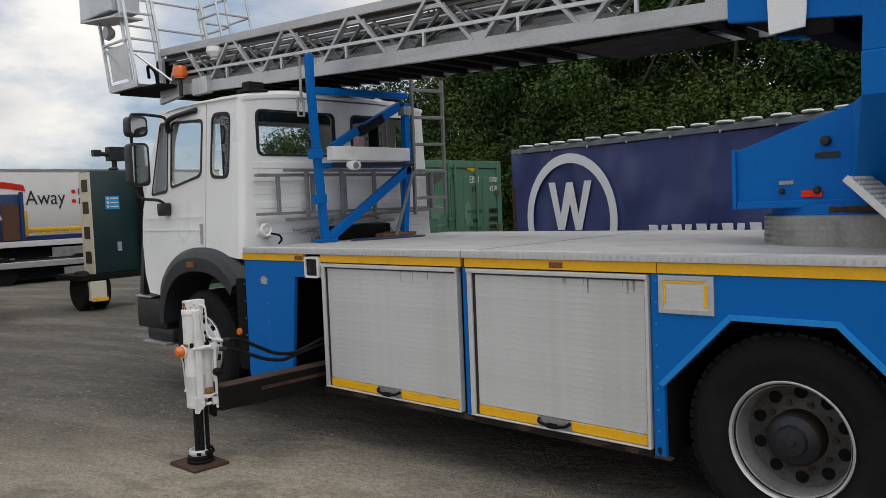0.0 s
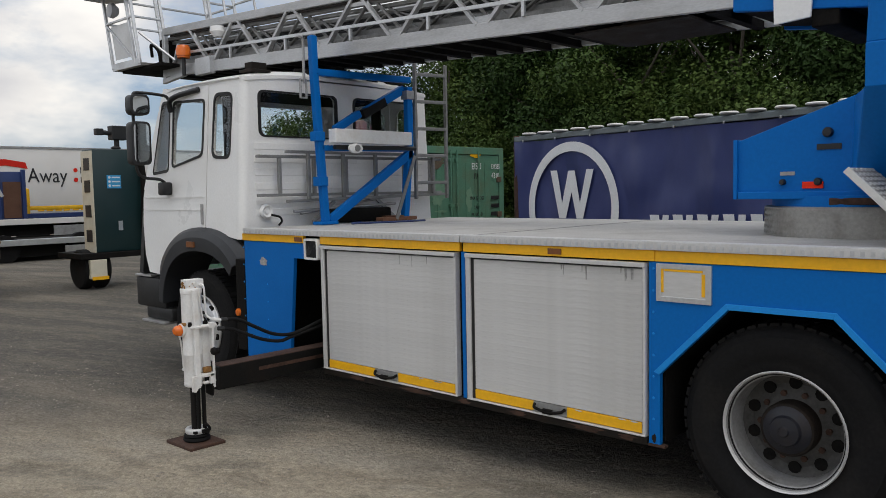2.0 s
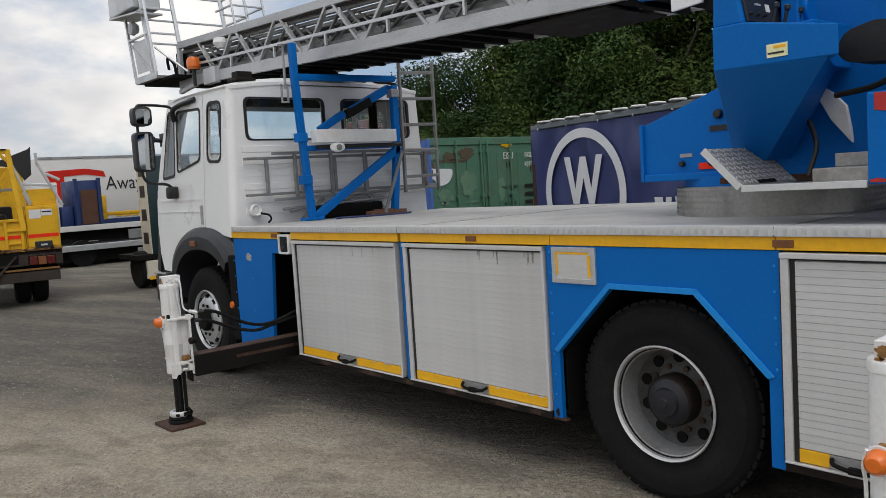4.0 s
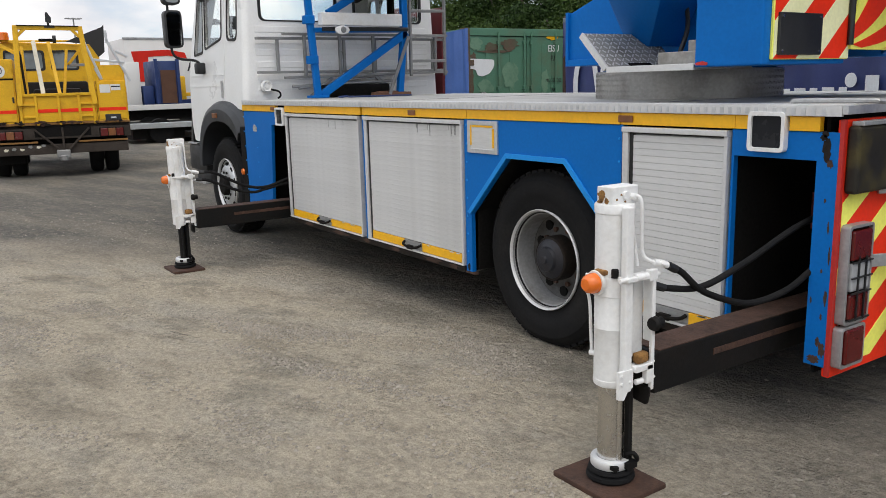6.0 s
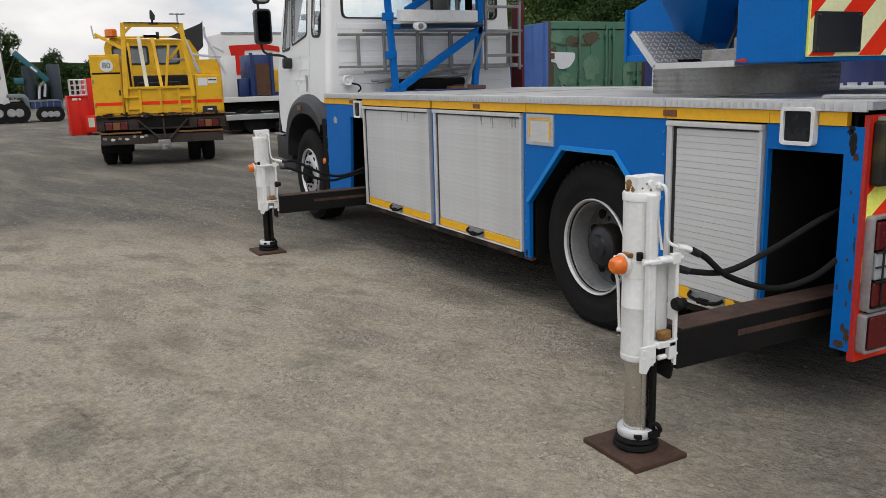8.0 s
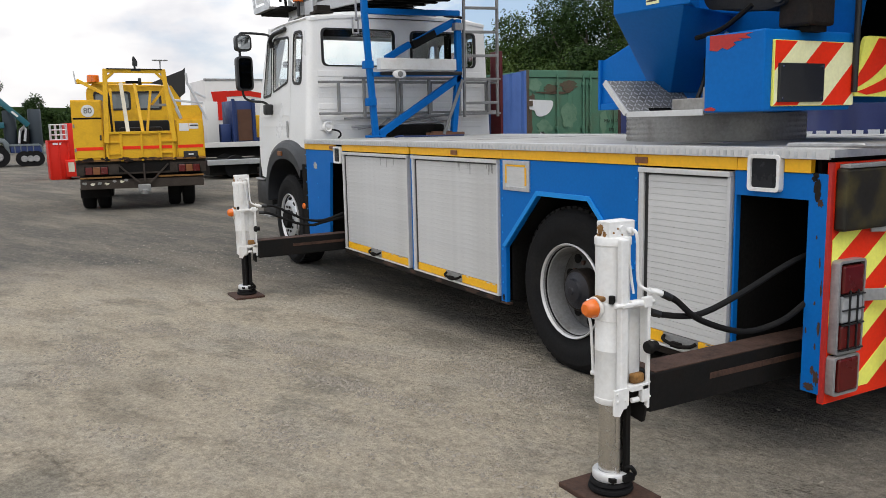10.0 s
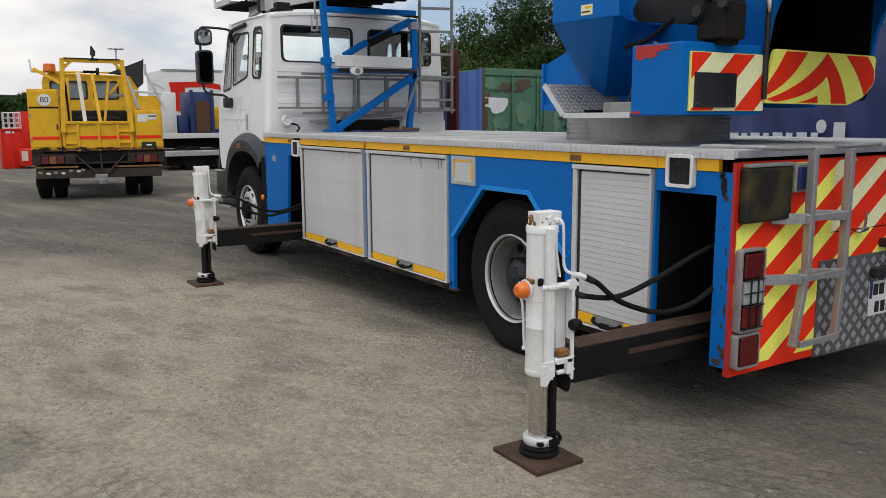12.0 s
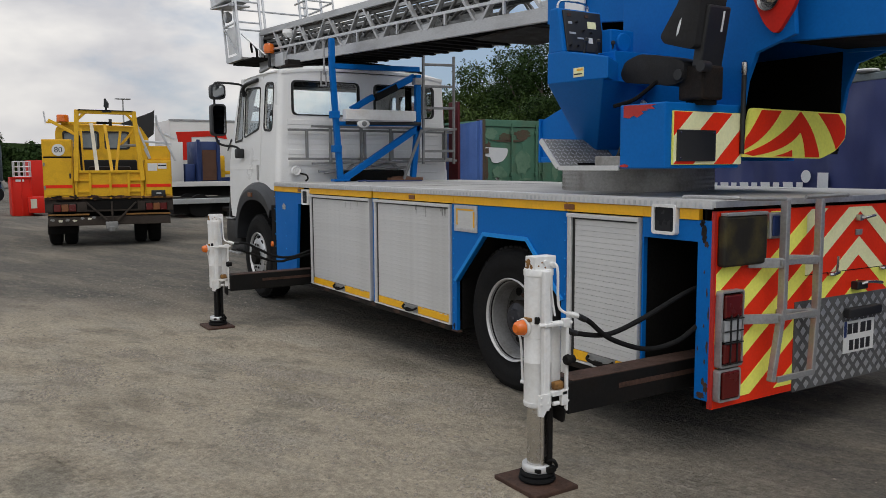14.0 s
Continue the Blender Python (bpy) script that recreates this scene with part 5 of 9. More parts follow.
# ---- outriggers ----
def outrigger(x, y, beam_y1, beam_x, chrome, dz):
    """An extended box beam with a vertical white jack that stands on its plate."""
    bz0, bz1, gz = 0.405 + dz, 0.562 + dz, relief(x, y)
    bm = B()
    box(bm, beam_x - 0.07, beam_x + 0.07, y + 0.095, beam_y1, bz0, bz1)
    og = part("outrigger", bm, STEEL, truck, "black steel outrigger beam with white hydraulic jack", 0.006)
    part("beam_top", box(B(), beam_x - 0.068, beam_x + 0.068, y + 0.12, beam_y1, bz1, bz1 + 0.004), RUST, og, "rusty beam top", 0.001)
    part("beam_scrape", box(B(), beam_x + 0.07, beam_x + 0.0725, y + 0.42, beam_y1 - 0.3, bz0 + 0.080, bz0 + 0.105), RUST, og)
    part("beam_flap", sheet(B(), rounded([(x + 0.015, bz0 - 0.03), (x + 0.10, bz0 - 0.04), (x + 0.115, bz0 + 0.03), (x + 0.02, bz0 + 0.03)], 0.01), [], pl(y + 0.07), 0.012), STEEL, og, "", 0.002)

    def wz(*rings):
        return [(r, h + dz) for r, h in rings]
    part("jack_cylinder", lathe(B(), wz((0, 0.435), (0.058, 0.435), (0.066, 0.440), (0.0685, 0.450), (0.0685, 0.462), (0.067, 0.464), (0.067, 0.652), (0.0682, 0.654), (0.067, 0.657), (0.067, 0.772), (0.0695, 0.774), (0.0695, 0.843),
                                      (0.067, 0.846), (0.067, 1.065), (0.0705, 1.067), (0.0705, 1.094), (0.067, 1.099), (0.0, 1.099)), (x, y, 0), "z", 36), WHITE_WORN, og, "chipped white jack cylinder")
    cap = B()
    box(cap, x - 0.035, x + 0.038, y - 0.052, y + 0.075, 1.097 + dz, 1.158 + dz)
    lathe(cap, [(0.015, -0.004), (0.015, 0.010), (0, 0.010)], (x + 0.038, y + 0.01, 1.128 + dz), "x", 12)
    lathe(cap, [(0.012, -0.004), (0.012, 0.018), (0, 0.018)], (x + 0.038, y + 0.045, 1.120 + dz), "x", 12)
    part("jack_cap", cap, WHITE_WORN, og, "white cap with rusty spot", 0.009)
    for u, v, w, hgt, seed in ((x - 0.012, 1.128, 0.040, 0.050, 21), (x + 0.012, 1.110, 0.022, 0.024, 22), (x - 0.02, 1.105, 0.03, 0.014, 23)):
        part("rust_patch", sheet(B(), ragged(u, v + dz, w, hgt, seed), [], pl(y - 0.0535), 0.003), OCHRE, og, "ochre rust")
    for k, v in enumerate((1.115, 1.13, 1.105)):
        part("rust_patch", sheet(B(), ragged(y - 0.03 + 0.02 * k, v + dz, 0.012, 0.008, 30 + k), [], px_(x + 0.0395), 0.003), OCHRE, og)
    # guide bar with its flat inner strip
    part("guide_bar", box(B(), x + 0.072, x + 0.100, y - 0.042, y - 0.006, 0.435 + dz, 1.096 + dz), WHITE_WORN, og, "", 0.005)
    part("guide_foot", sheet(B(), [(y - 0.075, 0.420 + dz), (y - 0.048, 0.412 + dz), (y - 0.030, 0.44 + dz), (y - 0.004, 0.452 + dz), (y - 0.004, 0.520 + dz), (y - 0.075, 0.520 + dz)], [], px_(x + 0.105), 0.012), WHITE_WORN, og, "", 0.003)
    for dy_, z in ((-0.06, 0.475), (-0.06, 0.505), (-0.02, 0.475)):
        part("bolt", lathe(B(), [(0.006, 0.0), (0.006, 0.005), (0, 0.005)], (x + 0.105, y + dy_, z + dz), "x", 6), WHITE_WORN, og)
    # backing plate between guide bar and lock rod
    part("jack_bracket", box(B(), x + 0.038, x + 0.052, y + 0.0, y + 0.098, 0.54 + dz, 0.840 + dz), WHITE_WORN, og, "white jack bracket", 0.004)
    part("bracket_edge", box(B(), x + 0.060, x + 0.100, y + 0.088, y + 0.100, 0.60 + dz, 0.852 + dz), WHITE_WORN, og, "", 0.003)
    rr = B()
    box(rr, x + 0.100, x + 0.114, y + 0.078, y + 0.094, 0.425 + dz, 0.858 + dz)
    part("lock_rod", rr, WHITE_WORN, og, "", 0.003)
    # upper clamp: bar, two bolts with nuts, lugs
    up_ = B()
    box(up_, x + 0.058, x + 0.112, y - 0.045, y + 0.085, 0.836 + dz, 0.852 + dz)
    box(up_, x + 0.092, x + 0.116, y + 0.060, y + 0.100, 0.828 + dz, 0.868 + dz)
    for dy_, r, ln in ((-0.055, 0.010, 0.020), (0.018, 0.015, 0.016), (0.048, 0.013, 0.028), (0.105, 0.011, 0.015)):
        lathe(up_, [(0, -ln), (r, -ln), (r, ln), (0, ln)], (x + 0.100, y + dy_, 0.846 + dz), "y", 10)
    part("clamp", up_, WHITE_WORN, og, "", 0.003)
    # lower clamp with stubs
    lo_ = B()
    box(lo_, x + 0.075, x + 0.118, y - 0.002, y + 0.085, 0.506 + dz, 0.530 + dz)
    box(lo_, x + 0.095, x + 0.118, y + 0.052, y + 0.086, 0.455 + dz, 0.525 + dz)
    for dy_, z, r, ln in ((0.010, 0.520, 0.012, 0.018), (0.095, 0.530, 0.009, 0.016), (0.096, 0.472, 0.010, 0.014), (0.025, 0.468, 0.011, 0.018)):
        lathe(lo_, [(0, -ln), (r, -ln), (r, ln), (0, ln)], (x + 0.105, y + dy_, z + dz), "y", 10)
    part("clamp", lo_, WHITE_WORN, og, "", 0.003)
    part("rust_joint", box(B(), x + 0.080, x + 0.112, y + 0.012, y + 0.070, 0.532 + dz, 0.572 + dz), OCHRE, og, "ochre rust on the joint", 0.010)
    part("lock_knob", lathe(B(), [(0, -0.03), (0.022, -0.028), (0.028, -0.012), (0.020, 0.0), (0.020, 0.02), (0, 0.02)], (x + 0.118, y + 0.098, 0.672 + dz), "y", 16), STEEL, og, "black lock knob")
    # lamp towards the outside, ring, rusty bracket and its cable
    part("lamp_ring", lathe(B(), [(0.0, 0.0), (0.043, 0.0), (0.045, 0.006), (0.043, 0.016), (0.0, 0.016)], (x - 0.012, y - 0.083, 0.822 + dz), "y", 24), WHITE_WORN, og)
    part("warning_lamp", lathe(B(), [(0.0, -0.046), (0.020, -0.044), (0.031, -0.034), (0.036, -0.012), (0.037, 0.0), (0.0, 0.0)], (x - 0.012, y - 0.084, 0.822 + dz), "y", 24), ORANGE_LENS, og, "round orange warning lamp")
    part("lamp_bracket", box(B(), x - 0.020, x + 0.030, y - 0.078, y - 0.050, 0.852 + dz, 0.872 + dz), OCHRE, og, "rusty lamp bracket", 0.007)
    part("lamp_cable", hose(B(), [(x - 0.045, y - 0.085, 0.85 + dz), (x - 0.060, y - 0.075, 0.80 + dz), (x - 0.062, y - 0.055, 0.74 + dz), (x - 0.064, y - 0.045, 0.62 + dz), (x - 0.062, y - 0.042, 0.54 + dz)], 0.006, 6, 6), WHITE_WORN, og)
    part("cable_clip", rod(B(), (x - 0.070, y - 0.045, 0.545 + dz), (x - 0.048, y - 0.035, 0.545 + dz), 0.010), WHITE_WORN, og)
    part("filler_plug", lathe(B(), [(0, 0.0), (0.013, 0.0), (0.013, 0.028), (0.008, 0.032), (0, 0.032)], (x + 0.050, y - 0.046, 0.846 + dz), "z", 10), STEEL, og)
    # piston, guide rods, collar, boot and plate
    part("piston", rod(B(), (x, y, gz + 0.05), (x, y, 0.45 + dz), 0.050 if chrome else 0.032, None, 28), CHROME if chrome else STEEL, og, "bare chrome piston" if chrome else "dark piston rod")
    part("piston_guide", box(B(), x + 0.046, x + 0.068, y + 0.018, y + 0.040, gz + 0.075, 0.45 + dz), STEEL, og, "", 0.003)
    part("piston_guide", rod(B(), (x + 0.050, y - 0.010, gz + 0.075), (x + 0.050, y - 0.010, 0.45 + dz), 0.011), CHROME if chrome else STEEL, og)
    part("foot_collar", lathe(B(), [(0.045, gz + 0.072), (0.070, gz + 0.072), (0.074, gz + 0.078), (0.074, gz + 0.102), (0.070, gz + 0.108), (0.052, gz + 0.108), (0.050, gz + 0.098), (0.0, gz + 0.098)], (x, y, 0), "z", 32), ALU_BRIGHT, og, "pale steel collar")
    part("collar_slot", box(B(), x + 0.045, x + 0.0755, y - 0.055, y - 0.035, gz + 0.082, gz + 0.098, None), UNDER, og)
    part("foot_boot", lathe(B(), [(0.0, gz + 0.024), (0.084, gz + 0.024), (0.090, gz + 0.032), (0.088, gz + 0.044), (0.072, gz + 0.050), (0.084, gz + 0.058), (0.080, gz + 0.070), (0.05, gz + 0.074), (0, gz + 0.074)], (x, y, 0), "z", 32), RUBBER, og)
    lt = B()
    hose(lt, [(x + 0.060, y + 0.02, gz + 0.125), (x + 0.080, y + 0.030, gz + 0.135), (x + 0.088, y + 0.042, gz + 0.118), (x + 0.078, y + 0.055, gz + 0.100), (x + 0.060, y + 0.062, gz + 0.085)], 0.009, 8, 5)
    box(lt, x + 0.040, x + 0.090, y - 0.005, y + 0.045, gz + 0.080, gz + 0.104)
    part("foot_latch", lt, STEEL, og, "", 0.003)
    part("foot_plate", box(B(), x - 0.162, x + 0.162, y - 0.140, y + 0.122, gz - 0.002, gz + 0.022), RUST, og, "rusty square foot plate", 0.006)
    # white feed pipe down to the hose
    pipe = B()
    hose(pipe, [(x + 0.040, y + 0.050, 1.122 + dz), (x + 0.066, y + 0.052, 1.118 + dz), (x + 0.074, y + 0.056, 1.08 + dz), (x + 0.074, y + 0.058, 0.97 + dz), (x + 0.078, y + 0.064, 0.915 + dz), (x + 0.095, y + 0.085, 0.893 + dz), (x + 0.105, y + 0.115, 0.884 + dz)], 0.0065, 8, 6)
    rod(pipe, (x + 0.098, y + 0.095, 0.890 + dz), (x + 0.112, y + 0.150, 0.872 + dz), 0.012)
    rod(pipe, (x + 0.103, y + 0.118, 0.883 + dz), (x + 0.107, y + 0.132, 0.878 + dz), 0.016, None, 6)
    part("hydraulic_pipe", pipe, WHITE_WORN, og, "white hydraulic pipe")
    part("return_pipe", hose(B(), [(x + 0.060, y + 0.025, 1.10 + dz), (x + 0.068, y + 0.020, 1.03 + dz), (x + 0.070, y + 0.030, 0.95 + dz), (x + 0.074, y + 0.040, 0.88 + dz)], 0.005, 6, 5), WHITE_WORN, og)
    return og


rear_og = outrigger(-0.34, -0.818, 0.75, -0.295, True, 0.0)
front_og = outrigger(-5.27, -0.895, 0.75, -5.20, False, -0.040)


def hoses(lines, parent):
    for pts in lines:
        fer = B()
        a, b = Vector(pts[0]), Vector(pts[1])
        rod(fer, a, a + (b - a).normalized() * 0.045, 0.0150, None, 10)
        hs_ = part("hydraulic_hose", hose(B(), pts, 0.0125, 10, 10), RUBBER, parent, "black hydraulic hose")
        part("hose_end", fer, PLASTIC, hs_)


hoses([[(-0.226, -0.668, 0.872), (-0.222, -0.60, 0.838), (-0.215, -0.47, 0.742), (-0.192, -0.25, 0.668), (-0.150, -0.09, 0.692), (-0.105, -0.005, 0.760), (-0.09, 0.14, 0.85)],
       [(-0.255, -0.70, 0.800), (-0.250, -0.66, 0.785), (-0.23, -0.475, 0.762), (-0.21, -0.255, 0.822), (-0.17, 0.02, 0.937), (-0.12, 0.25, 1.00)]], rear_og)
hoses([[(-5.158, -0.745, 0.836), (-5.14, -0.63, 0.826), (-5.13, -0.50, 0.759), (-5.13, -0.34, 0.684), (-5.13, -0.17, 0.664), (-5.10, 0.045, 0.727), (-5.06, 0.25, 0.80)],
       [(-5.160, -0.77, 0.780), (-5.14, -0.68, 0.765), (-5.13, -0.59, 0.726), (-5.13, -0.435, 0.659), (-5.13, -0.29, 0.627), (-5.13, -0.17, 0.645), (-5.08, 0.20, 0.72)]], front_og)

# ---- turntable and operator's seat ----
TC = (-1.66, 1.16)
ring = part("turntable", lathe(B(), [(0.50, 1.40), (0.54, 1.401), (0.54, 1.555), (0.53, 1.56), (0.0, 1.56)], (*TC, 0), "z", 64), TREAD, truck, "turntable skirt of aluminium tread plate")
tread_ = B()
for k in range(150):
    a = 2 * math.pi * k / 150
    for r in range(5):
        m = Matrix.Translation((*TC, 1.418 + r * 0.030)) @ Matrix.Rotation(a + (r % 2) * 0.02, 4, "Z") @ Matrix.Translation((0.54, 0, 0)) @ Matrix.Rotation(radians(45 if (k + r) % 2 else -45), 4, "X")
        box(tread_, -0.001, 0.002, -0.009, 0.009, -0.0028, 0.0028, m)
tagged(part("tread_pattern", tread_, TREAD, ring), kind="stuff")
part("slew_ring", lathe(B(), [(0.0, 1.56), (0.50, 1.56), (0.50, 1.615), (0.0, 1.615)], (*TC, 0), "z", 48), BLUE, ring, "blue slew ring with rust")
turret = part("turret_floor", box(B(), -2.21, -0.78, 0.70, 1.74, 1.60, 1.64), BLUE, truck, "blue turret of the ladder", 0.004)
CHEEK = [(-2.222, 1.612), (-0.78, 1.612), (-0.43, 1.86), (-0.40, 2.05), (-0.34, 2.20), (-0.10, 2.27), (-0.12, 2.48), (-0.45, 2.80), (-1.38, 2.80), (-1.38, 2.30), (-1.62, 2.118), (-2.222, 1.915)]
for y in (0.72, 1.69):
    part("turret_cheek", sheet(B(), CHEEK, [], pl(y), 0.035), BLUE, turret, "blue steel cheek plate", 0.004)
part("front_plate", box(B(), -2.236, -2.214, 0.70, 1.745, 1.60, 1.925), BLUE, turret, "", 0.003)
part("sloping_cover", beam(B(), (-2.22, 1.22, 1.905), (-1.62, 1.22, 2.105), 0.95, 0.012), BLUE, turret)
# near-black sheets over the blue steel: the hollow's shade put into colour
part("hollow_shade_back", box(B(), -1.30, -1.28, 0.755, 1.69, 1.64, 2.75), UNDER, turret)
part("hollow_shade_floor", box(B(), -1.28, -0.44, 0.755, 1.69, 1.64, 1.66), UNDER, turret)
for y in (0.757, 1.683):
    part("hollow_shade_side", box(B(), -1.28, -0.43, y - 0.002, y + 0.002, 1.66, 2.28), UNDER, turret)
for x, z, r in ((-1.745, 1.94, 0.026), (-1.79, 1.69, 0.020), (-1.97, 1.69, 0.016)):
    kn = lathe(B(), [(0, -0.03), (r * 0.8, -0.028), (r, -0.018), (r, 0), (0, 0)], (x, 0.72, z), "y", 14)
    part("knob", kn, PLASTIC, turret, "black knob")
part("data_plate", box(B(), -1.80, -1.68, 0.714, 0.72, 1.853, 1.882), PLASTIC, turret, "dark data plate")
part("red_reflector", box(B(), -1.87, -1.765, 0.712, 0.72, 1.655, 1.690), RED_TAPE, turret, "red reflector")
part("grey_label", box(B(), -1.985, -1.91, 0.716, 0.72, 1.725, 1.745), ALU_DARK, turret)
part("rust_band", box(B(), -1.72, -1.2, 0.66, 0.70, 1.57, 1.605), RUST, turret, "", 0.004)

# hopper-shaped console foot
hop = B()
topq = [(-1.405, 0.10, 2.09), (-0.90, 0.10, 2.076), (-1.13, 0.715, 2.09), (-1.62, 0.715, 2.11)]
botq = [(-1.56, 0.53, 1.70), (-1.38, 0.50, 1.68), (-1.36, 0.715, 1.68), (-1.63, 0.715, 1.70)]
t4, b4 = [hop.verts.new(p) for p in topq], [hop.verts.new(p) for p in botq]
hop.faces.new(t4)
hop.faces.new(b4[::-1])
for i in range(4):
    j = (i + 1) % 4
    hop.faces.new((t4[i], b4[i], b4[j], t4[j]))
console = part("console", hop, BLUE, truck, "blue operator's console with control panel", 0.006)
ledge = sheet(B(), [(-1.405, 2.085), (-0.86, 2.076), (-0.86, 2.198), (-1.26, 2.275), (-1.405, 2.275)], [], pl(0.10), 0.24)
for v in ledge.verts:
    if v.co.x > -0.9 and v.co.y > 0.2:
        v.co.x -= 0.17
part("console_ledge", ledge, BLUE, console, "", 0.006)
part("console_ledge", box(B(), -1.405, -1.06, 0.342, 0.70, 2.075, 2.272), BLUE, console, "", 0.006)
part("console_head", sheet(B(), [(-1.405, 2.27), (-1.262, 2.27), (-1.318, 2.545), (-1.395, 2.545)], [], pl(0.105), 0.36), BLUE, console, "", 0.010)
cpm = Matrix.Translation((-1.288, 0.28, 2.41)) @ Matrix.Rotation(radians(-11.5), 4, "Y")
cpb = B()
box(cpb, -0.002, 0.010, -0.145, 0.16, -0.135, 0.125, cpm)
panel = part("control_panel", cpb, PLASTIC, console, "black control panel with switches and labels", 0.004)
for dy, dz, w, h, ma in ((-0.10, 0.095, 0.03, 0.02, RUST), (0.04, 0.095, 0.03, 0.02, RUST), (0.075, 0.04, 0.07, 0.045, CREAM_TAPE), (0.05, -0.06, 0.035, 0.035, PLATE_WHITE), (-0.09, -0.02, 0.05, 0.012, ALU), (-0.03, -0.05, 0.05, 0.01, ALU), (-0.10, 0.045, 0.03, 0.015, ALU)):
    part("panel_label", box(B(), 0.010, 0.0125, dy - w / 2, dy + w / 2, dz - h / 2, dz + h / 2, cpm), ma, panel)
for dy, dz in ((-0.12, -0.1), (-0.06, -0.1), (0.0, -0.1), (0.0, 0.0), (0.06, -0.01), (-0.05, 0.05)):
    part("switch", rod(B(), cpm @ Vector((0.01, dy, dz)), cpm @ Vector((0.03, dy, dz)), 0.007, None, 8), PLASTIC, panel)
part("grab_handle", hose(B(), [(-1.36, 0.14, 2.54), (-1.36, 0.15, 2.585), (-1.36, 0.20, 2.60), (-1.36, 0.33, 2.60), (-1.36, 0.38, 2.585), (-1.36, 0.39, 2.54)], 0.008, 8, 5), CHROME, console, "thin chrome grab handle")
jb = B()
lathe(jb, [(0, -0.02), (0.03, -0.02), (0.03, 0.0), (0.06, 0.0), (0.06, 0.03), (0, 0.03)], (-1.17, 0.50, 2.34), "x", 20)
box(jb, -1.24, -1.16, 0.40, 0.60, 2.26, 2.42)
part("joystick_box", jb, BLUE, console, "", 0.008)
for y in (0.2, 0.3, 0.42):
    jk = B()
    rod(jk, (-1.18, y, 2.24), (-1.16, y, 2.33), 0.008)
    lathe(jk, [(0, -0.016), (0.014, -0.008), (0.014, 0.008), (0, 0.016)], (-1.158, y, 2.335), "z", 10)
    part("lever", jk, PLASTIC, console)
part("warning_label", box(B(), -1.155, -1.065, 0.0965, 0.10, 2.105, 2.160), CREAM_TAPE, console, "pale warning label")
part("label_bar", box(B(), -1.125, -1.072, 0.0955, 0.0965, 2.14, 2.152), YELLOW, console)
part("label_line", box(B(), -1.15, -1.08, 0.0955, 0.0965, 2.118, 2.126), INK, console)
# foot rest of tread plate: a slope that rises towards the nose, and a narrow floor
fm = Matrix.Translation((-1.288, 0.10, 1.573)) @ Matrix.Rotation(radians(44.7), 4, "Y")
footrest = part("footrest", box(B(), -0.249, 0.0, 0.0, 0.52, -0.018, 0.0, fm), TREAD, truck, "aluminium tread-plate footrest", 0.002)
part("footrest_floor", box(B(), -1.295, -0.765, 0.10, 0.52, 1.553, 1.572), TREAD, footrest, "", 0.002)
part("footrest_lip", box(B(), -0.249, -0.002, -0.003, 0.012, -0.028, 0.004, fm), ALU_BRIGHT, footrest, "bright plate edge", 0.002)
part("footrest_lip", box(B(), -1.29, -0.765, 0.097, 0.110, 1.548, 1.577), ALU_BRIGHT, footrest, "", 0.002)
nubs = B()
for i in range(8):
    for j in range(16):
        m = fm @ Matrix.Translation((-0.235 + i * 0.030, 0.03 + j * 0.031, 0.0)) @ Matrix.Rotation(radians(45 if (i + j) % 2 else -45), 4, "Z")
        box(nubs, -0.0115, 0.0115, -0.0032, 0.0032, -0.001, 0.0028, m)
tagged(part("tread_pattern", nubs, ALU_BRIGHT, footrest), kind="stuff")
part("footrest_slot", box(B(), -0.028, -0.008, 0.17, 0.33, -0.002, 0.004, fm), UNDER, footrest)
stp = B()
box(stp, -0.990, -0.768, 0.125, 0.56, 1.5725, 1.632)
box(stp, -0.985, -0.768, 0.33, 0.56, 1.632, 1.690)
part("foot_step", stp, TREAD, footrest, "worn tread-plate step block", 0.004)
part("foot_cable", hose(B(), [(-1.16, 0.46, 1.60), (-1.14, 0.50, 1.72), (-1.18, 0.56, 1.80), (-1.22, 0.60, 1.86)], 0.012, 8, 5), PLASTIC, footrest)
part("curved_guard", sheet(B(), [(-1.234, 2.039), (-1.205, 1.945), (-1.155, 1.85), (-1.06, 1.735), (-1.065, 1.80), (-1.085, 1.91), (-1.14, 1.972)], [], pl(0.690), 0.028), WHITE_WORN, turret, "white curved guard plate", 0.004)
# box with red over-paint
part("step_box", box(B(), -0.765, -0.43, 0.105, 0.715, 1.560, 1.915), BLUE, turret, "blue step box with red paint patches", 0.008)
rp = sheet(B(), [(-0.735, 1.845), (-0.69, 1.838), (-0.66, 1.852), (-0.63, 1.840), (-0.585, 1.860), (-0.60, 1.872), (-0.545, 1.876), (-0.575, 1.885), (-0.50, 1.880), (-0.53, 1.897), (-0.49, 1.905), (-0.735, 1.911)], [], pl(0.1025), 0.002)
rq = sheet(B(), [(-0.755, 1.568), (-0.70, 1.566), (-0.69, 1.576), (-0.72, 1.585), (-0.757, 1.578)], [], pl(0.1025), 0.002)
part("red_patch", rq, RED_PAINT, turret)
part("red_patch", rp, RED_PAINT, turret, "smeared red paint patch")
tb1 = part("striped_board", box(B(), -0.43, -0.415, 0.155, 0.715, 1.580, 1.868), LIME_TAPE, turret, "red and yellow striped rear board", 0.003)
chevron(tb1, -0.4125, [rect(0.158, 0.712, 1.583, 1.865)], 2.0, 0.90, 0.293, 0.488, 3.10, (RED_TAPE, CREAM_TAPE))
part("socket_cover", box(B(), -0.415, -0.400, 0.178, 0.480, 1.598, 1.768), PLASTIC, tb1, "black cover plate", 0.003)
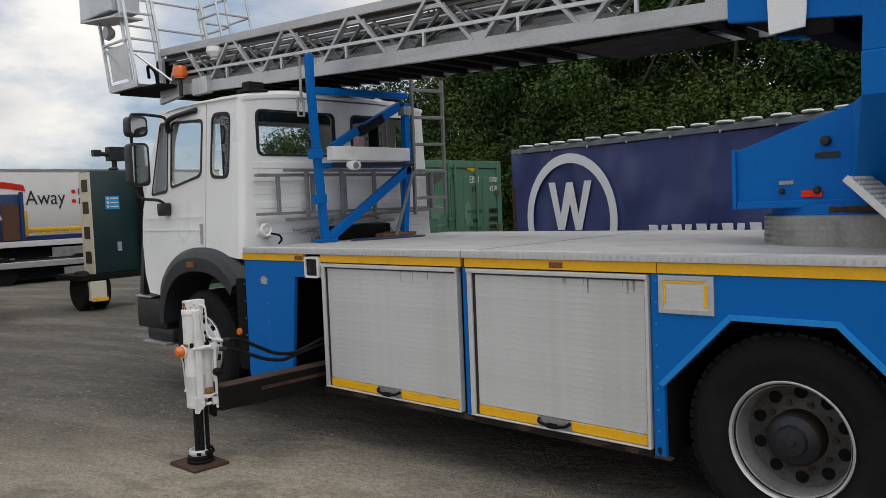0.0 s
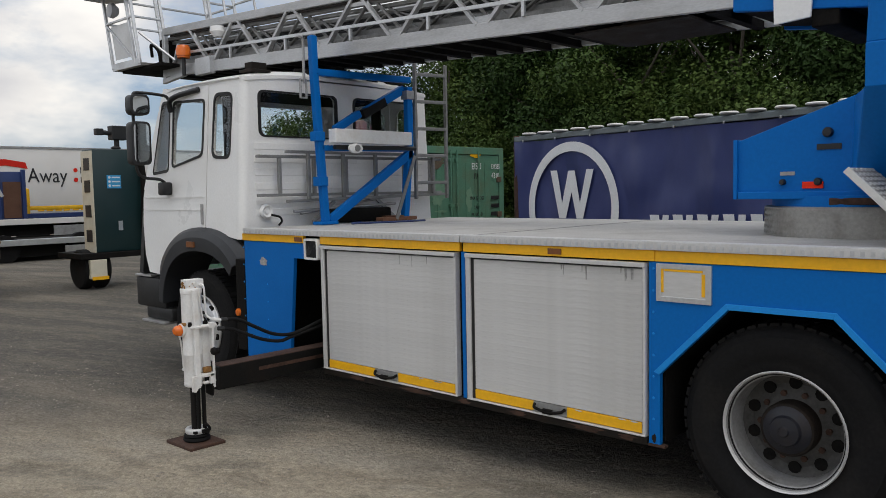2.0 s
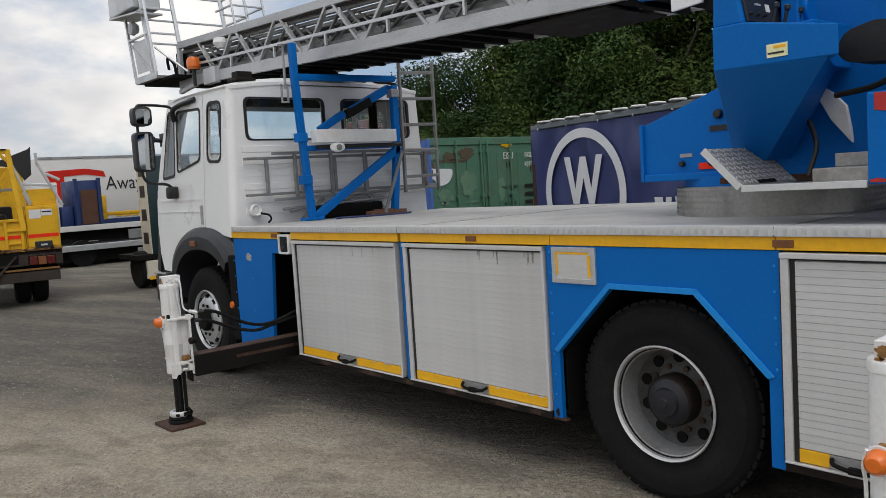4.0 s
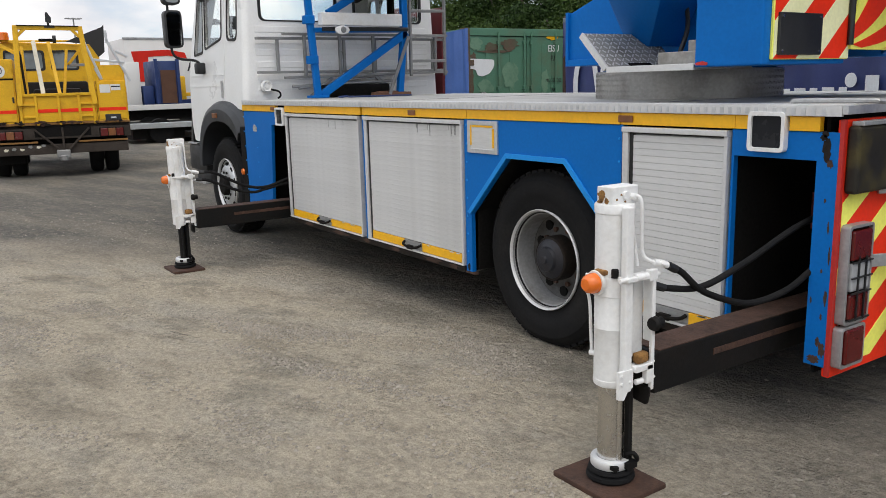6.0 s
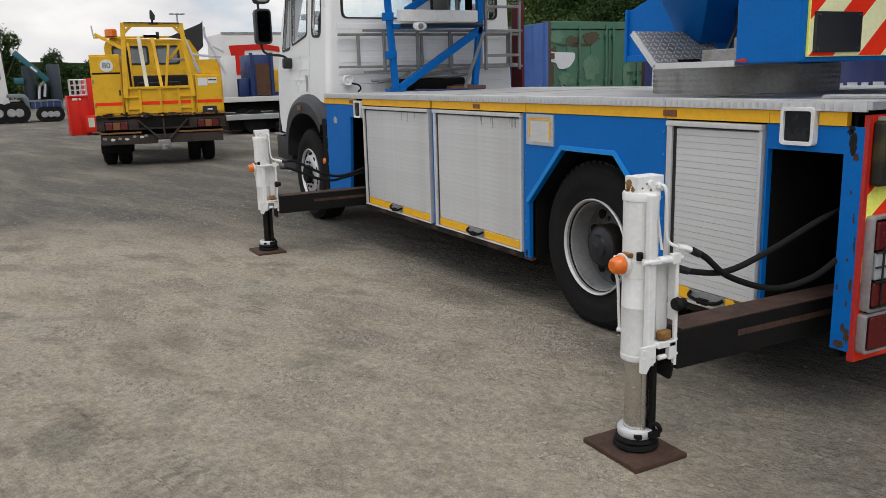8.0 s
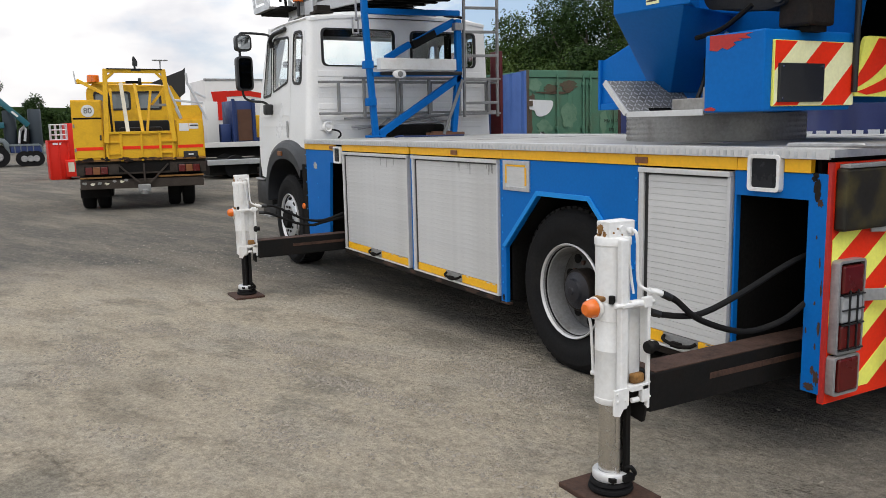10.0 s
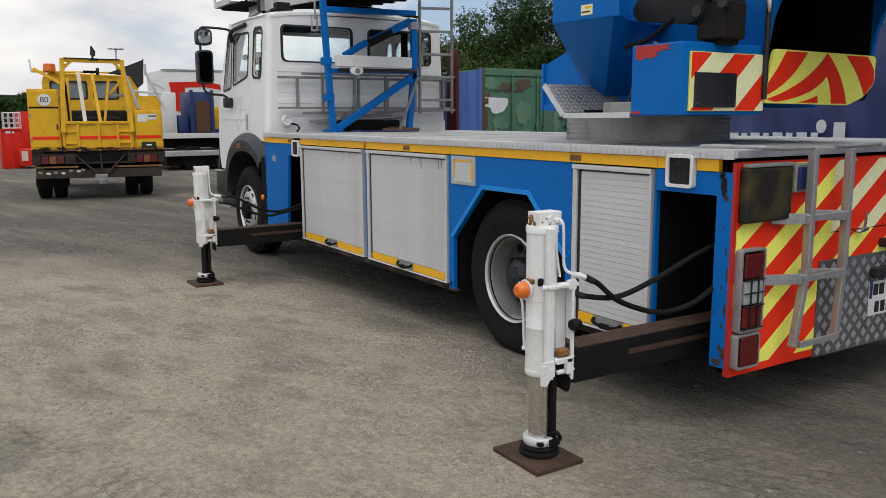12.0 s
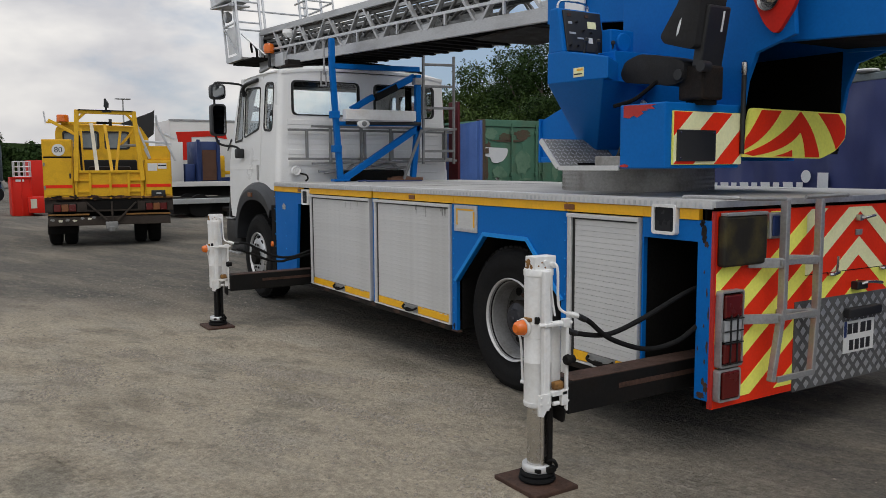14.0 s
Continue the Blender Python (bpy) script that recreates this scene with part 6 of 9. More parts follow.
for y in (0.195, 0.463):
    for z in (1.613, 1.753):
        part("bolt", lathe(B(), [(0.006, 0), (0.006, 0.004), (0, 0.004)], (-0.400, y, z), "x", 8), CHROME, tb1)
BOARD = rounded([(0.70, 1.622), (1.46, 1.612), (1.61, 1.66), (1.712, 1.74), (1.71, 1.895), (0.775, 1.902)], 0.03)
tb2 = part("chevron_board", sheet(B(), BOARD, [], px_(-0.405), 0.02), LIME_TAPE, turret, "red and yellow chevron board", 0.003)


def bow(a, c, b, n=10):
    """A smooth bend from a to b, drawn towards c."""
    return [((1 - k / n) ** 2 * a[0] + 2 * k / n * (1 - k / n) * c[0] + (k / n) ** 2 * b[0], (1 - k / n) ** 2 * a[1] + 2 * k / n * (1 - k / n) * c[1] + (k / n) ** 2 * b[1]) for k in range(n + 1)]


for lines in (bow((0.872, 1.892), (0.80, 1.79), (0.735, 1.728)) + bow((0.722, 1.662), (0.93, 1.73), (1.054, 1.892)),
              bow((1.229, 1.890), (1.07, 1.72), (0.725, 1.642)) + bow((0.80, 1.628), (1.13, 1.66), (1.237, 1.768)) + bow((1.25, 1.76), (1.29, 1.70), (1.295, 1.622)) + bow((1.44, 1.620), (1.40, 1.77), (1.245, 1.888)),
              bow((1.411, 1.888), (1.55, 1.79), (1.612, 1.668)) + [(1.70, 1.742), (1.70, 1.80)] + bow((1.70, 1.81), (1.66, 1.86), (1.62, 1.889)),
              bow((0.99, 1.626), (1.10, 1.64), (1.165, 1.665)) + [(1.17, 1.624)]):
    part("stripe", sheet(B(), lines, [], px_(-0.402), 0.002), RED_TAPE, tb2)
# operator's seat
sc = B()
sheet(sc, rounded([(-0.955, 2.115), (-0.915, 2.185), (-0.80, 2.215), (-0.67, 2.195), (-0.47, 2.14), (-0.47, 2.035), (-0.58, 2.015), (-0.75, 2.045), (-0.915, 2.060)], 0.03), [], pl(0.285), 0.22)
opseat = part("operator_seat", sc, SEAT_CLOTH, truck, "worn black operator's seat", 0.03)
part("backrest", sheet(B(), rounded([(-0.615, 2.285), (-0.585, 2.245), (-0.41, 2.195), (-0.37, 2.205), (-0.34, 2.42), (-0.27, 2.72), (-0.33, 2.76), (-0.40, 2.70), (-0.49, 2.45)], 0.02), [], pl(0.25), 0.20), SEAT_CLOTH, opseat, "", 0.03)
part("backrest_tag", sheet(B(), [(-0.497, 2.275), (-0.483, 2.285), (-0.468, 2.33), (-0.462, 2.365), (-0.475, 2.35), (-0.492, 2.31)], [], pl(0.2485), 0.0014), INK_WHITE, opseat, "white tag")
part("backrest_shell", beam(B(), (-0.405, 0.39, 2.10), (-0.35, 0.39, 2.425), 0.18, 0.06, (1, 0, 0)), PLASTIC, opseat, "black backrest shell", 0.012)
part("shell_print", beam(B(), (-0.343, 0.425, 2.29), (-0.325, 0.425, 2.395), 0.014, 0.004, (1, 0, 0)), INK_WHITE, opseat)
sbs = B()
box(sbs, -0.53, -0.36, 0.31, 0.48, 1.93, 2.115)
part("seat_base", sbs, GRIME, opseat, "greasy seat base", 0.014)
for z in (2.07, 2.10):
    pv_ = lathe(B(), [(0, -0.03), (0.03, -0.03), (0.03, 0.03), (0, 0.03)], (-0.345 if z > 2.08 else -0.50, 0.30, z), "y", 14)
    part("seat_knob", pv_, PLASTIC, opseat)
part("seat_lever", hose(B(), [(-0.93, 0.22, 1.925), (-0.75, 0.2, 1.95), (-0.6, 0.22, 2.04)], 0.012, 6, 5), UNDER, opseat)
part("seat_foot", box(B(), -0.50, -0.38, 0.34, 0.45, 1.905, 1.94), UNDER, opseat)
lv = B()
rod(lv, (-0.40, 0.70, 1.64), (-0.40, 0.70, 2.10), 0.014)
lvr = part("side_lever", lv, PLASTIC, turret, "black lever with chrome tip")
part("lever_tip", lathe(B(), [(0.014, 0), (0.018, 0.02), (0.018, 0.07), (0.0, 0.085)], (-0.40, 0.70, 2.08), "z", 12), CHROME, lvr)

# ladder cradle: two blue girders with pivot
LS = 0.047


def lz_(x, v):
    """Height of a point of the ladder: it dips towards the tail."""
    return 2.70 + LS * (-3 - x) + v


for y in (0.83, 1.59):
    part("cradle_girder", sheet(B(), [(-2.3, lz_(-2.3, -0.02)), (-1.2, lz_(-1.2, -0.10)), (-0.35, 2.26), (0.75, 2.20), (0.80, 2.75), (-0.4, 2.95), (-2.3, lz_(-2.3, 0.42))], [], pl(y), 0.04), BLUE, turret, "blue ladder cradle girder", 0.006)
part("cradle_end", box(B(), 0.74, 0.78, 0.87, 1.59, 2.22, 2.74), BLUE, turret)
# near-black floor between the girders, shade under the ladder put into its colour
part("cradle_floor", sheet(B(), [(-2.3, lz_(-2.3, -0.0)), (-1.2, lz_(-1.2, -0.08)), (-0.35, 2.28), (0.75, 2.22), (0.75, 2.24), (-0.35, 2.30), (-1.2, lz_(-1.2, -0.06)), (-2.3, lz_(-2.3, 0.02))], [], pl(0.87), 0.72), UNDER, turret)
pv = part("pivot_bracket", sheet(B(), rounded([(-0.42, 2.62), (-0.05, 2.62), (-0.09, 2.42), (-0.20, 2.27), (-0.28, 2.34)], 0.05), [], pl(0.695), 0.03), SKIP_RED, turret, "red pivot bracket", 0.006)
part("pivot_pin", lathe(B(), [(0, -0.03), (0.03, -0.03), (0.03, 0.0), (0.07, 0.0), (0.07, 0.02), (0, 0.02)], (-0.25, 0.68, 2.48), "y", 20), CHROME, pv)
wp = B()
sheet(wp, [(-2.06, 2.535), (-1.87, 2.55), (-1.85, 2.84), (-2.07, 2.86)], [], pl(0.80), 0.02)
part("ladder_end_plate", wp, WHITE, turret, "white end plate of the ladder", 0.004)
part("ladder_stop", box(B(), -1.88, -1.74, 0.84, 1.60, 2.50, 2.80), UNDER, turret, "", 0.01)

# ---- telescopic ladder: four nested sections ----
def ladder_section(y0, y1, x0, x1, v0, height, chord, first, label, ma=None, bar=(0.026, 0.045), top=0.08):
    """One trussed section from x0 (tip) to x1 (foot); y0 and y1 are its outer sides."""
    ma = ma or LADDER_ALU
    low = B()
    for y in (y0, y1):
        s = 1 if y == y0 else -1
        a, b = (x0, y + s * 0.02, lz_(x0, v0 + chord / 2)), (x1, y + s * 0.02, lz_(x1, v0 + chord / 2))
        beam(low, a, b, 0.04, chord)
    sec = part("ladder_section", low, ma, truck, label, 0.004)
    for y in (y0, y1):
        s = 1 if y == y0 else -1
        tb = B()
        beam(tb, (x0, y + s * 0.022, lz_(x0, v0 + height - top / 2)), (x1, y + s * 0.022, lz_(x1, v0 + height - top / 2)), 0.045, top)
        part("top_rail", tb, ma, sec, "", 0.006 if top > 0.05 else 0.003)
        x = first
        while x < x1 - 0.1:
            for da, db in ((0.05, 0.40), (-0.05, -0.40)):
                xa, xb = x + da, x + db
                if x0 < min(xa, xb) and max(xa, xb) < x1:
                    bb = beam(B(), (xa, y + s * 0.02, lz_(xa, v0 + chord - 0.01)), (xb, y + s * 0.02, lz_(xb, v0 + height - top + 0.01)), bar[0], bar[1], (0, 1, 0))
                    part("brace", bb, ma, sec)
            if top > 0.05 and x0 < x - 0.1 and x + 0.1 < x1:
                zl, zt = v0 + chord, v0 + height - top
                part("gusset", sheet(B(), [(x - 0.10, lz_(x - 0.1, zl - 0.005)), (x + 0.10, lz_(x + 0.1, zl - 0.005)), (x + 0.075, lz_(x, zl + 0.05)), (x - 0.075, lz_(x, zl + 0.05))], [], pl(y + s * 0.02 - 0.006), 0.012), ma, sec)
                if x + 0.56 < x1:
                    part("gusset", sheet(B(), [(x + 0.36, lz_(x, zt - 0.075)), (x + 0.545, lz_(x, zt - 0.085)), (x + 0.555, lz_(x, zt - 0.02)), (x + 0.35, lz_(x, zt - 0.01))], [], pl(y + s * 0.02 - 0.005), 0.010), ma, sec)
            x += 0.905
    rung = None
    x = x0 + 0.25
    while x < x1 - 0.1:
        if rung is None:
            rung = bake("rung", rod(B(), (0, y0 + 0.03, 0), (0, y1 - 0.03, 0), 0.017, None, 8), ALU_DARK)
        link("rung", rung, sec, "", (x, 0, lz_(x, v0 + chord * 0.6)))
        x += 0.30
    return sec


sec1 = ladder_section(0.85, 1.62, -8.72, -1.95, 0.008, 0.527, 0.112, -7.78, "outer trussed section of the grey aluminium ladder")
ladder_section(0.905, 1.565, -8.82, -2.6, 0.065, 0.375, 0.06, -7.66, "second nested ladder section", ALU_DULL, (0.018, 0.028), 0.035)
ladder_section(0.955, 1.515, -8.90, -3.0, 0.125, 0.275, 0.05, -7.58, "third nested ladder section", ALU_DULL, (0.016, 0.026), 0.03)
ladder_section(1.0, 1.47, -8.98, -3.3, 0.18, 0.18, 0.045, -7.50, "inner nested ladder section", ALU_DULL, (0.014, 0.024), 0.03)
for y in (0.852, 1.60):
    part("mid_rail", beam(B(), (-8.3, y, lz_(-8.3, 0.235)), (-2.0, y, lz_(-2.0, 0.235)), 0.022, 0.026), ALU, sec1, "thin guide rail")
    part("rack", beam(B(), (-8.6, y + 0.02, lz_(-8.6, 0.44)), (-2.0, y + 0.02, lz_(-2.0, 0.44)), 0.014, 0.022), GRIME, sec1)
for y, s in ((0.845, -1), (1.625, 1)):
    for i, x in enumerate([-7.4 + 0.905 * k for k in range(7)]):
        part("post", box(B(), x - 0.012, x + 0.012, y - 0.01, y + 0.012, lz_(x, 0.12), lz_(x, 0.225)), ALU, sec1)
for i in range(24):
    x = -8.5 + i * 0.275
    part("cross_member", box(B(), x - 0.03, x + 0.03, 0.88, 1.60, lz_(x, -0.005), lz_(x, 0.045)), UNDER, sec1)
under = B()
beam(under, (-8.6, 1.235, lz_(-8.6, 0.055)), (-2.0, 1.235, lz_(-2.0, 0.055)), 0.30, 0.02)
part("belly_plate", under, UNDER, sec1)
part("belly_cover", box(B(), -3.4, -2.6, 0.9, 1.58, lz_(-3.0, -0.02), lz_(-3.0, -0.005)), GRIME, sec1)
cab_ = B()
for k, y in enumerate((1.05, 1.1, 1.16, 1.33, 1.40)):
    hose(cab_, [(-8.6, y, lz_(-8.6, 0.34)), (-7, y, lz_(-7, 0.33)), (-5, y, lz_(-5, 0.34)), (-3, y, lz_(-3, 0.33)), (-2.2, y, lz_(-2.2, 0.3))], 0.011, 6, 4)
part("ladder_cable", cab_, PLASTIC, sec1, "black cables along the ladder")
# head of the ladder, lamps, beacon
for y in (0.85, 1.58):
    part("head_post", box(B(), -8.76, -8.70, y, y + 0.05, lz_(-8.7, -0.02), lz_(-8.7, 0.50)), ALU, sec1, "", 0.005)
part("head_plate", box(B(), -8.0, -7.72, 0.80, 0.87, lz_(-7.9, -0.02), lz_(-7.9, 0.15)), ALU, sec1, "", 0.005)
hd = B()
beam(hd, (-8.75, 0.86, lz_(-8.7, -0.04)), (-8.30, 0.86, lz_(-8.3, 0.02)), 0.05, 0.05)
beam(hd, (-8.66, 0.88, lz_(-8.7, -0.03)), (-8.45, 0.88, lz_(-8.4, 0.35)), 0.03, 0.03)
part("ladder_head", hd, ALU, sec1, "", 0.005)
bc = lathe(B(), [(0.0, 0.0), (0.065, 0.0), (0.065, 0.02), (0.075, 0.022), (0.078, 0.09), (0.06, 0.13), (0.0, 0.145)], (-8.22, 0.80, lz_(-8.2, 0.17)), "z", 20)
part("beacon", bc, ORANGE_LENS, sec1, "orange beacon on the ladder head")
part("beacon_stalk", rod(B(), (-8.22, 0.80, lz_(-8.2, -0.01)), (-8.22, 0.80, lz_(-8.2, 0.17)), 0.02), PLASTIC, sec1)
wl2 = lathe(B(), [(0.0, -0.05), (0.05, -0.05), (0.09, 0.0), (0.085, 0.05), (0.0, 0.06)], (-7.62, 0.86, lz_(-7.6, 0.39)), "z", 20)
part("work_lamp", wl2, WHITE, sec1, "white work lamp on the ladder")

# ---- rescue cage at the tip ----
CX0, CX1, CY0, CY1, CZ0, CZ1 = -9.36, -8.74, 0.58, 1.90, 3.10, 4.30


def cage_at(x, y, z):
    """The cage leans forward as it rises."""
    return (x - 0.235 * (z - CZ0), y, z)


def cage_bar(name, a, b, w, label="", ma=None):
    up = (1, 0, 0) if abs(a[2] - b[2]) > 0.3 else (0, 0, 1)
    part(name, beam(B(), cage_at(*a), cage_at(*b), w, w, up), ma or ALU, cage, label, 0.004)


cage = part("rescue_cage", box(B(), CX0, CX1 + 0.02, CY0, CY1, CZ0 - 0.02, CZ0 + 0.015), ALU_DULL, truck, "grey aluminium rescue cage at the ladder tip", 0.006)
part("cage_kick_strip", box(B(), CX0, CX1 + 0.02, CY0 - 0.012, CY0, CZ0 - 0.02, CZ0 + 0.06), ALU, cage, "", 0.003)
part("cage_underside", box(B(), CX0 + 0.1, CX1 + 0.35, CY0 + 0.05, CY1 - 0.1, CZ0 - 0.05, CZ0 - 0.02), UNDER, cage)
for x, y in ((CX0, CY0), (CX1, CY0), (CX1 - 0.10, CY0), (CX0, CY1), (CX1, CY1), (CX0, 1.22), (CX1, 1.55), (CX1, 0.92)):
    cage_bar("cage_post", (x, y, CZ0), (x, y, CZ1), 0.032)
for z in (3.62, 3.92, 4.26):
    for a, b in (((CX0, CY0, z), (CX1, CY0, z)), ((CX0, CY1, z), (CX1, CY1, z)), ((CX0, CY0, z), (CX0, CY1, z)), ((CX1, CY0, z), (CX1, 0.92, z)), ((CX1, 1.55, z), (CX1, CY1, z))):
        cage_bar("cage_rail", a, b, 0.024)
# folding gate and side platform towards the ladder
for y in (CY1 - 0.42, CY1):
    cage_bar("gate_post", (CX1 + 0.42, y, 3.62), (CX1 + 0.42, y, CZ1), 0.024)
    for z in (3.66, 3.95, 4.26):
        cage_bar("gate_rail", (CX1, y, z), (CX1 + 0.42, y, z), 0.022)
for z in (3.66, 3.95, 4.26):
    cage_bar("gate_rail", (CX1 + 0.42, CY1 - 0.42, z), (CX1 + 0.42, CY1, z), 0.022)
cage_bar("cage_brace", (CX0 + 0.02, CY0, 3.58), (CX1 - 0.12, CY0, CZ0 + 0.06), 0.022)
cage_bar("cage_brace", (CX0 + 0.02, CY1, 3.58), (CX1 - 0.12, CY1, CZ0 + 0.06), 0.022)
cage_bar("cage_brace", (CX1, CY0 + 0.04, 3.45), (CX1 + 0.30, CY0 + 0.25, CZ0 + 0.02), 0.022)
shl = B()
box(shl, CX0 - 0.50, CX1 - 0.34, CY0 - 0.08, CY0 + 0.26, 3.95, 4.34)
part("cage_locker", shl, ALU, cage, "grey locker on the cage", 0.012)
part("locker_shelf", beam(B(), (CX0 - 0.46, CY0 + 0.06, 3.94), (CX1 - 0.2, CY0 + 0.06, 3.86), 0.32, 0.02), ALU, cage)
pn = [cage_at(CX0 + 0.06, 0, 3.20), cage_at(CX1 - 0.14, 0, 3.20), cage_at(CX1 - 0.14, 0, 3.58), cage_at(CX0 + 0.06, 0, 3.58)]
part("cage_panel", sheet(B(), [(p[0], p[2]) for p in pn], [], pl(CY0 + 0.012), 0.004), ALU_BRIGHT, cage, "pale cage panel")
lp2 = lathe(B(), [(0.0, -0.05), (0.075, -0.045), (0.085, 0.0), (0.05, 0.05), (0.0, 0.06)], (CX0 - 0.02, CY0 + 0.03, 3.76), "y", 20)
part("cage_lamp", lp2, CLEAR_LENS, cage, "round floodlight")
hz = B()
hose(hz, [(-8.85, 0.78, 3.2), (-8.8, 0.75, 3.32), (-8.74, 0.8, 3.25), (-8.74, 0.82, 3.1), (-8.85, 0.9, 3.08)], 0.018, 8, 6)
box(hz, -8.9, -8.72, 0.9, 1.5, 3.05, 3.4)
part("cage_hinge", hz, UNDER, cage, "", 0.01)

# ---- blue ladder rest behind the cab ----
FX = -5.85
rest = part("ladder_rest", box(B(), FX - 0.06, FX + 0.06, 0.638, 0.828, 1.405, 1.43), BLUE, truck, "blue steel ladder rest with diagonal braces", 0.004)
for a, b, w in (((FX, 0.733, 1.42), (FX, 0.69, 2.086), 0.062),
                ((FX, 0.69, 2.067), (FX, 0.652, 2.694), 0.062),
                ((FX, 0.652, 2.674), (FX - 0.02, 0.661, 2.998), 0.062),
                ((FX, 1.684, 1.42), (FX, 1.76, 2.086), 0.066),
                ((FX, 1.76, 2.067), (FX, 1.76, 2.655), 0.07),
                ((FX, 0.771, 1.43), (FX, 1.788, 2.047), 0.076),
                ((FX - 0.05, 0.904, 2.224), (FX - 0.05, 1.189, 2.38), 0.068),
                ((FX - 0.05, 1.265, 2.4), (FX - 0.05, 1.741, 2.635), 0.078),
                ((FX, 0.657, 2.694), (FX, 1.779, 2.719), 0.058),
                ((FX, 0.695, 2.057), (FX, 1.76, 2.072), 0.048)):
    part("rest_bar", beam(B(), a, b, w, 0.06, (1, 0, 0)), BLUE, rest, "", 0.008)
for y, z in ((0.676, 2.155), (0.695, 1.773), (1.76, 2.576)):
    part("rest_bracket", box(B(), FX - 0.04, FX + 0.045, y - 0.055, y + 0.045, z - 0.04, z + 0.04), BLUE if z < 2.5 else ALU_DARK, rest, "", 0.006)
part("white_beam", box(B(), -5.79, -5.69, 0.742, 1.645, 2.098, 2.216), WHITE_WORN, rest, "scuffed white box beam", 0.006)
part("beam_pipe", rod(B(), (-5.75, 0.771, 2.062), (-5.75, 1.74, 2.072), 0.02), PLASTIC, rest)
ov = lathe(B(), [(0.0, -0.03), (0.035, -0.025), (0.05, -0.01), (0.05, 0.015), (0.0, 0.035)], (0, 0, 0), "x", 24)
bmesh.ops.transform(ov, verts=ov.verts, matrix=Matrix.Translation((-5.69, 0.952, 2.053)) @ Matrix.Diagonal((1, 1.5, 0.85, 1)))
part("oval_lamp", ov, WHITE, rest, "white oval lamp")
part("oval_lens", lathe(B(), [(0.0, 0.0), (0.030, 0.0), (0.026, 0.010), (0.0, 0.012)], (-5.66, 0.952, 2.053), "x", 16), ALU_DULL, rest)
vr = B()
box(vr, -5.89, -5.87, 0.562, 0.581, 2.596, 2.988)
box(vr, -5.89, -5.87, 0.524, 0.581, 2.968, 2.988)
for y in (0.524, 0.585):
    box(vr, -5.89, -5.87, y, y + 0.014, 2.478, 2.635)
box(vr, -5.89, -5.87, 0.524, 0.6, 2.469, 2.483)
part("rest_latch", vr, ALU_DARK, rest, "", 0.004)
sl = B()
beam(sl, (-5.80, 1.532, 1.42), (-5.80, 1.788, 2.008), 0.035, 0.012, (1, 0, 0))
part("brace_sleeve", beam(B(), (FX - 0.05, 1.22, 2.369), (FX - 0.05, 1.50, 2.505), 0.082, 0.066, (1, 0, 0)), STEEL, rest, "black rubber sleeve on the brace", 0.006)
part("strap", sl, ALU_DULL, rest, "grey-brown webbing strap")
# round hose lamp low on the cab wall
rl2 = lathe(B(), [(0.0, 0.0), (0.052, 0.0), (0.060, 0.01), (0.060, 0.03), (0.048, 0.045), (0.034, 0.030), (0.034, 0.022), (0.018, 0.022), (0.018, 0.038), (0.0, 0.040)], (-6.12, 0.30, 1.53), "x", 28)
rl3 = part("round_lamp", rl2, WHITE, truck, "round white lamp on the cab wall")
part("lamp_cable", hose(B(), [(-6.07, 0.33, 1.50), (-6.05, 0.40, 1.48), (-6.05, 0.42, 1.44), (-6.05, 0.39, 1.41)], 0.010, 6, 5), STEEL, rl3)
rail = B()
rod(rail, (-6.05, 0.55, 1.52), (-6.05, 1.75, 1.56), 0.014)
rod(rail, (-6.05, 0.62, 1.50), (-6.05, 1.9, 1.66), 0.012)
for a, b in (((-6.05, 0.75, 1.42), (-6.05, 1.0, 1.60)), ((-6.05, 1.75, 1.42), (-6.05, 1.5, 1.62))):
    beam(rail, a, b, 0.03, 0.02, (1, 0, 0))
part("wall_bracket", rail, ALU_DARK, truck, "grey brackets low on the cab wall")
dkh = B()
box(dkh, -6.08, -5.99, 0.86, 1.65, 1.405, 1.53)
part("tunnel_cover", dkh, UNDER, truck, "", 0.02)


# ---- loose things on the deck and on the cab wall ----
def ladder_thing(name, lo_a, lo_b, hi_a, hi_b, rungs, label, w=0.05):
    """A straight aluminium ladder between two stiles."""
    mid = (Vector(lo_a) + Vector(hi_b)) / 2
    th = thing(name, tuple(mid), label, "ladder", "loose aluminium ladders")
    for a, b in ((lo_a, lo_b), (hi_a, hi_b)):
        part("stile", beam(B(), a, b, 0.025, w, (1, 0, 0)), ALU_DULL, th, "", 0.004)
    for k in range(rungs):
        u = (k + 0.6) / rungs
        p, q = Vector(lo_a).lerp(Vector(lo_b), u), Vector(hi_a).lerp(Vector(hi_b), u)
        part("rung", beam(B(), p, q, 0.03, 0.03, (1, 0, 0)), ALU_DULL, th, "", 0.004)
    return th


ladder_thing("aluminium_ladder", (-6.06, 0.20, 1.665), (-6.06, 2.40, 1.66), (-6.06, 0.20, 1.99), (-6.06, 2.40, 1.99), 6, "aluminium ladder stowed flat behind the white cab")
ladder_thing("aluminium_ladder", (-6.02, 0.46, 1.61), (-6.02, 2.42, 1.64), (-6.02, 0.46, 2.03), (-6.02, 2.42, 2.03), 5, "second aluminium ladder stowed flat behind the cab", 0.035)
ladder_thing("aluminium_ladder", (-5.82, 1.815, 1.60), (-5.82, 1.825, 2.88), (-5.84, 2.265, 1.60), (-5.84, 2.27, 2.90), 5, "aluminium ladder standing upright behind the cab", 0.035)
wb = B()
box(wb, -5.90, -5.80, 1.36, 1.80, 1.405, 1.440)
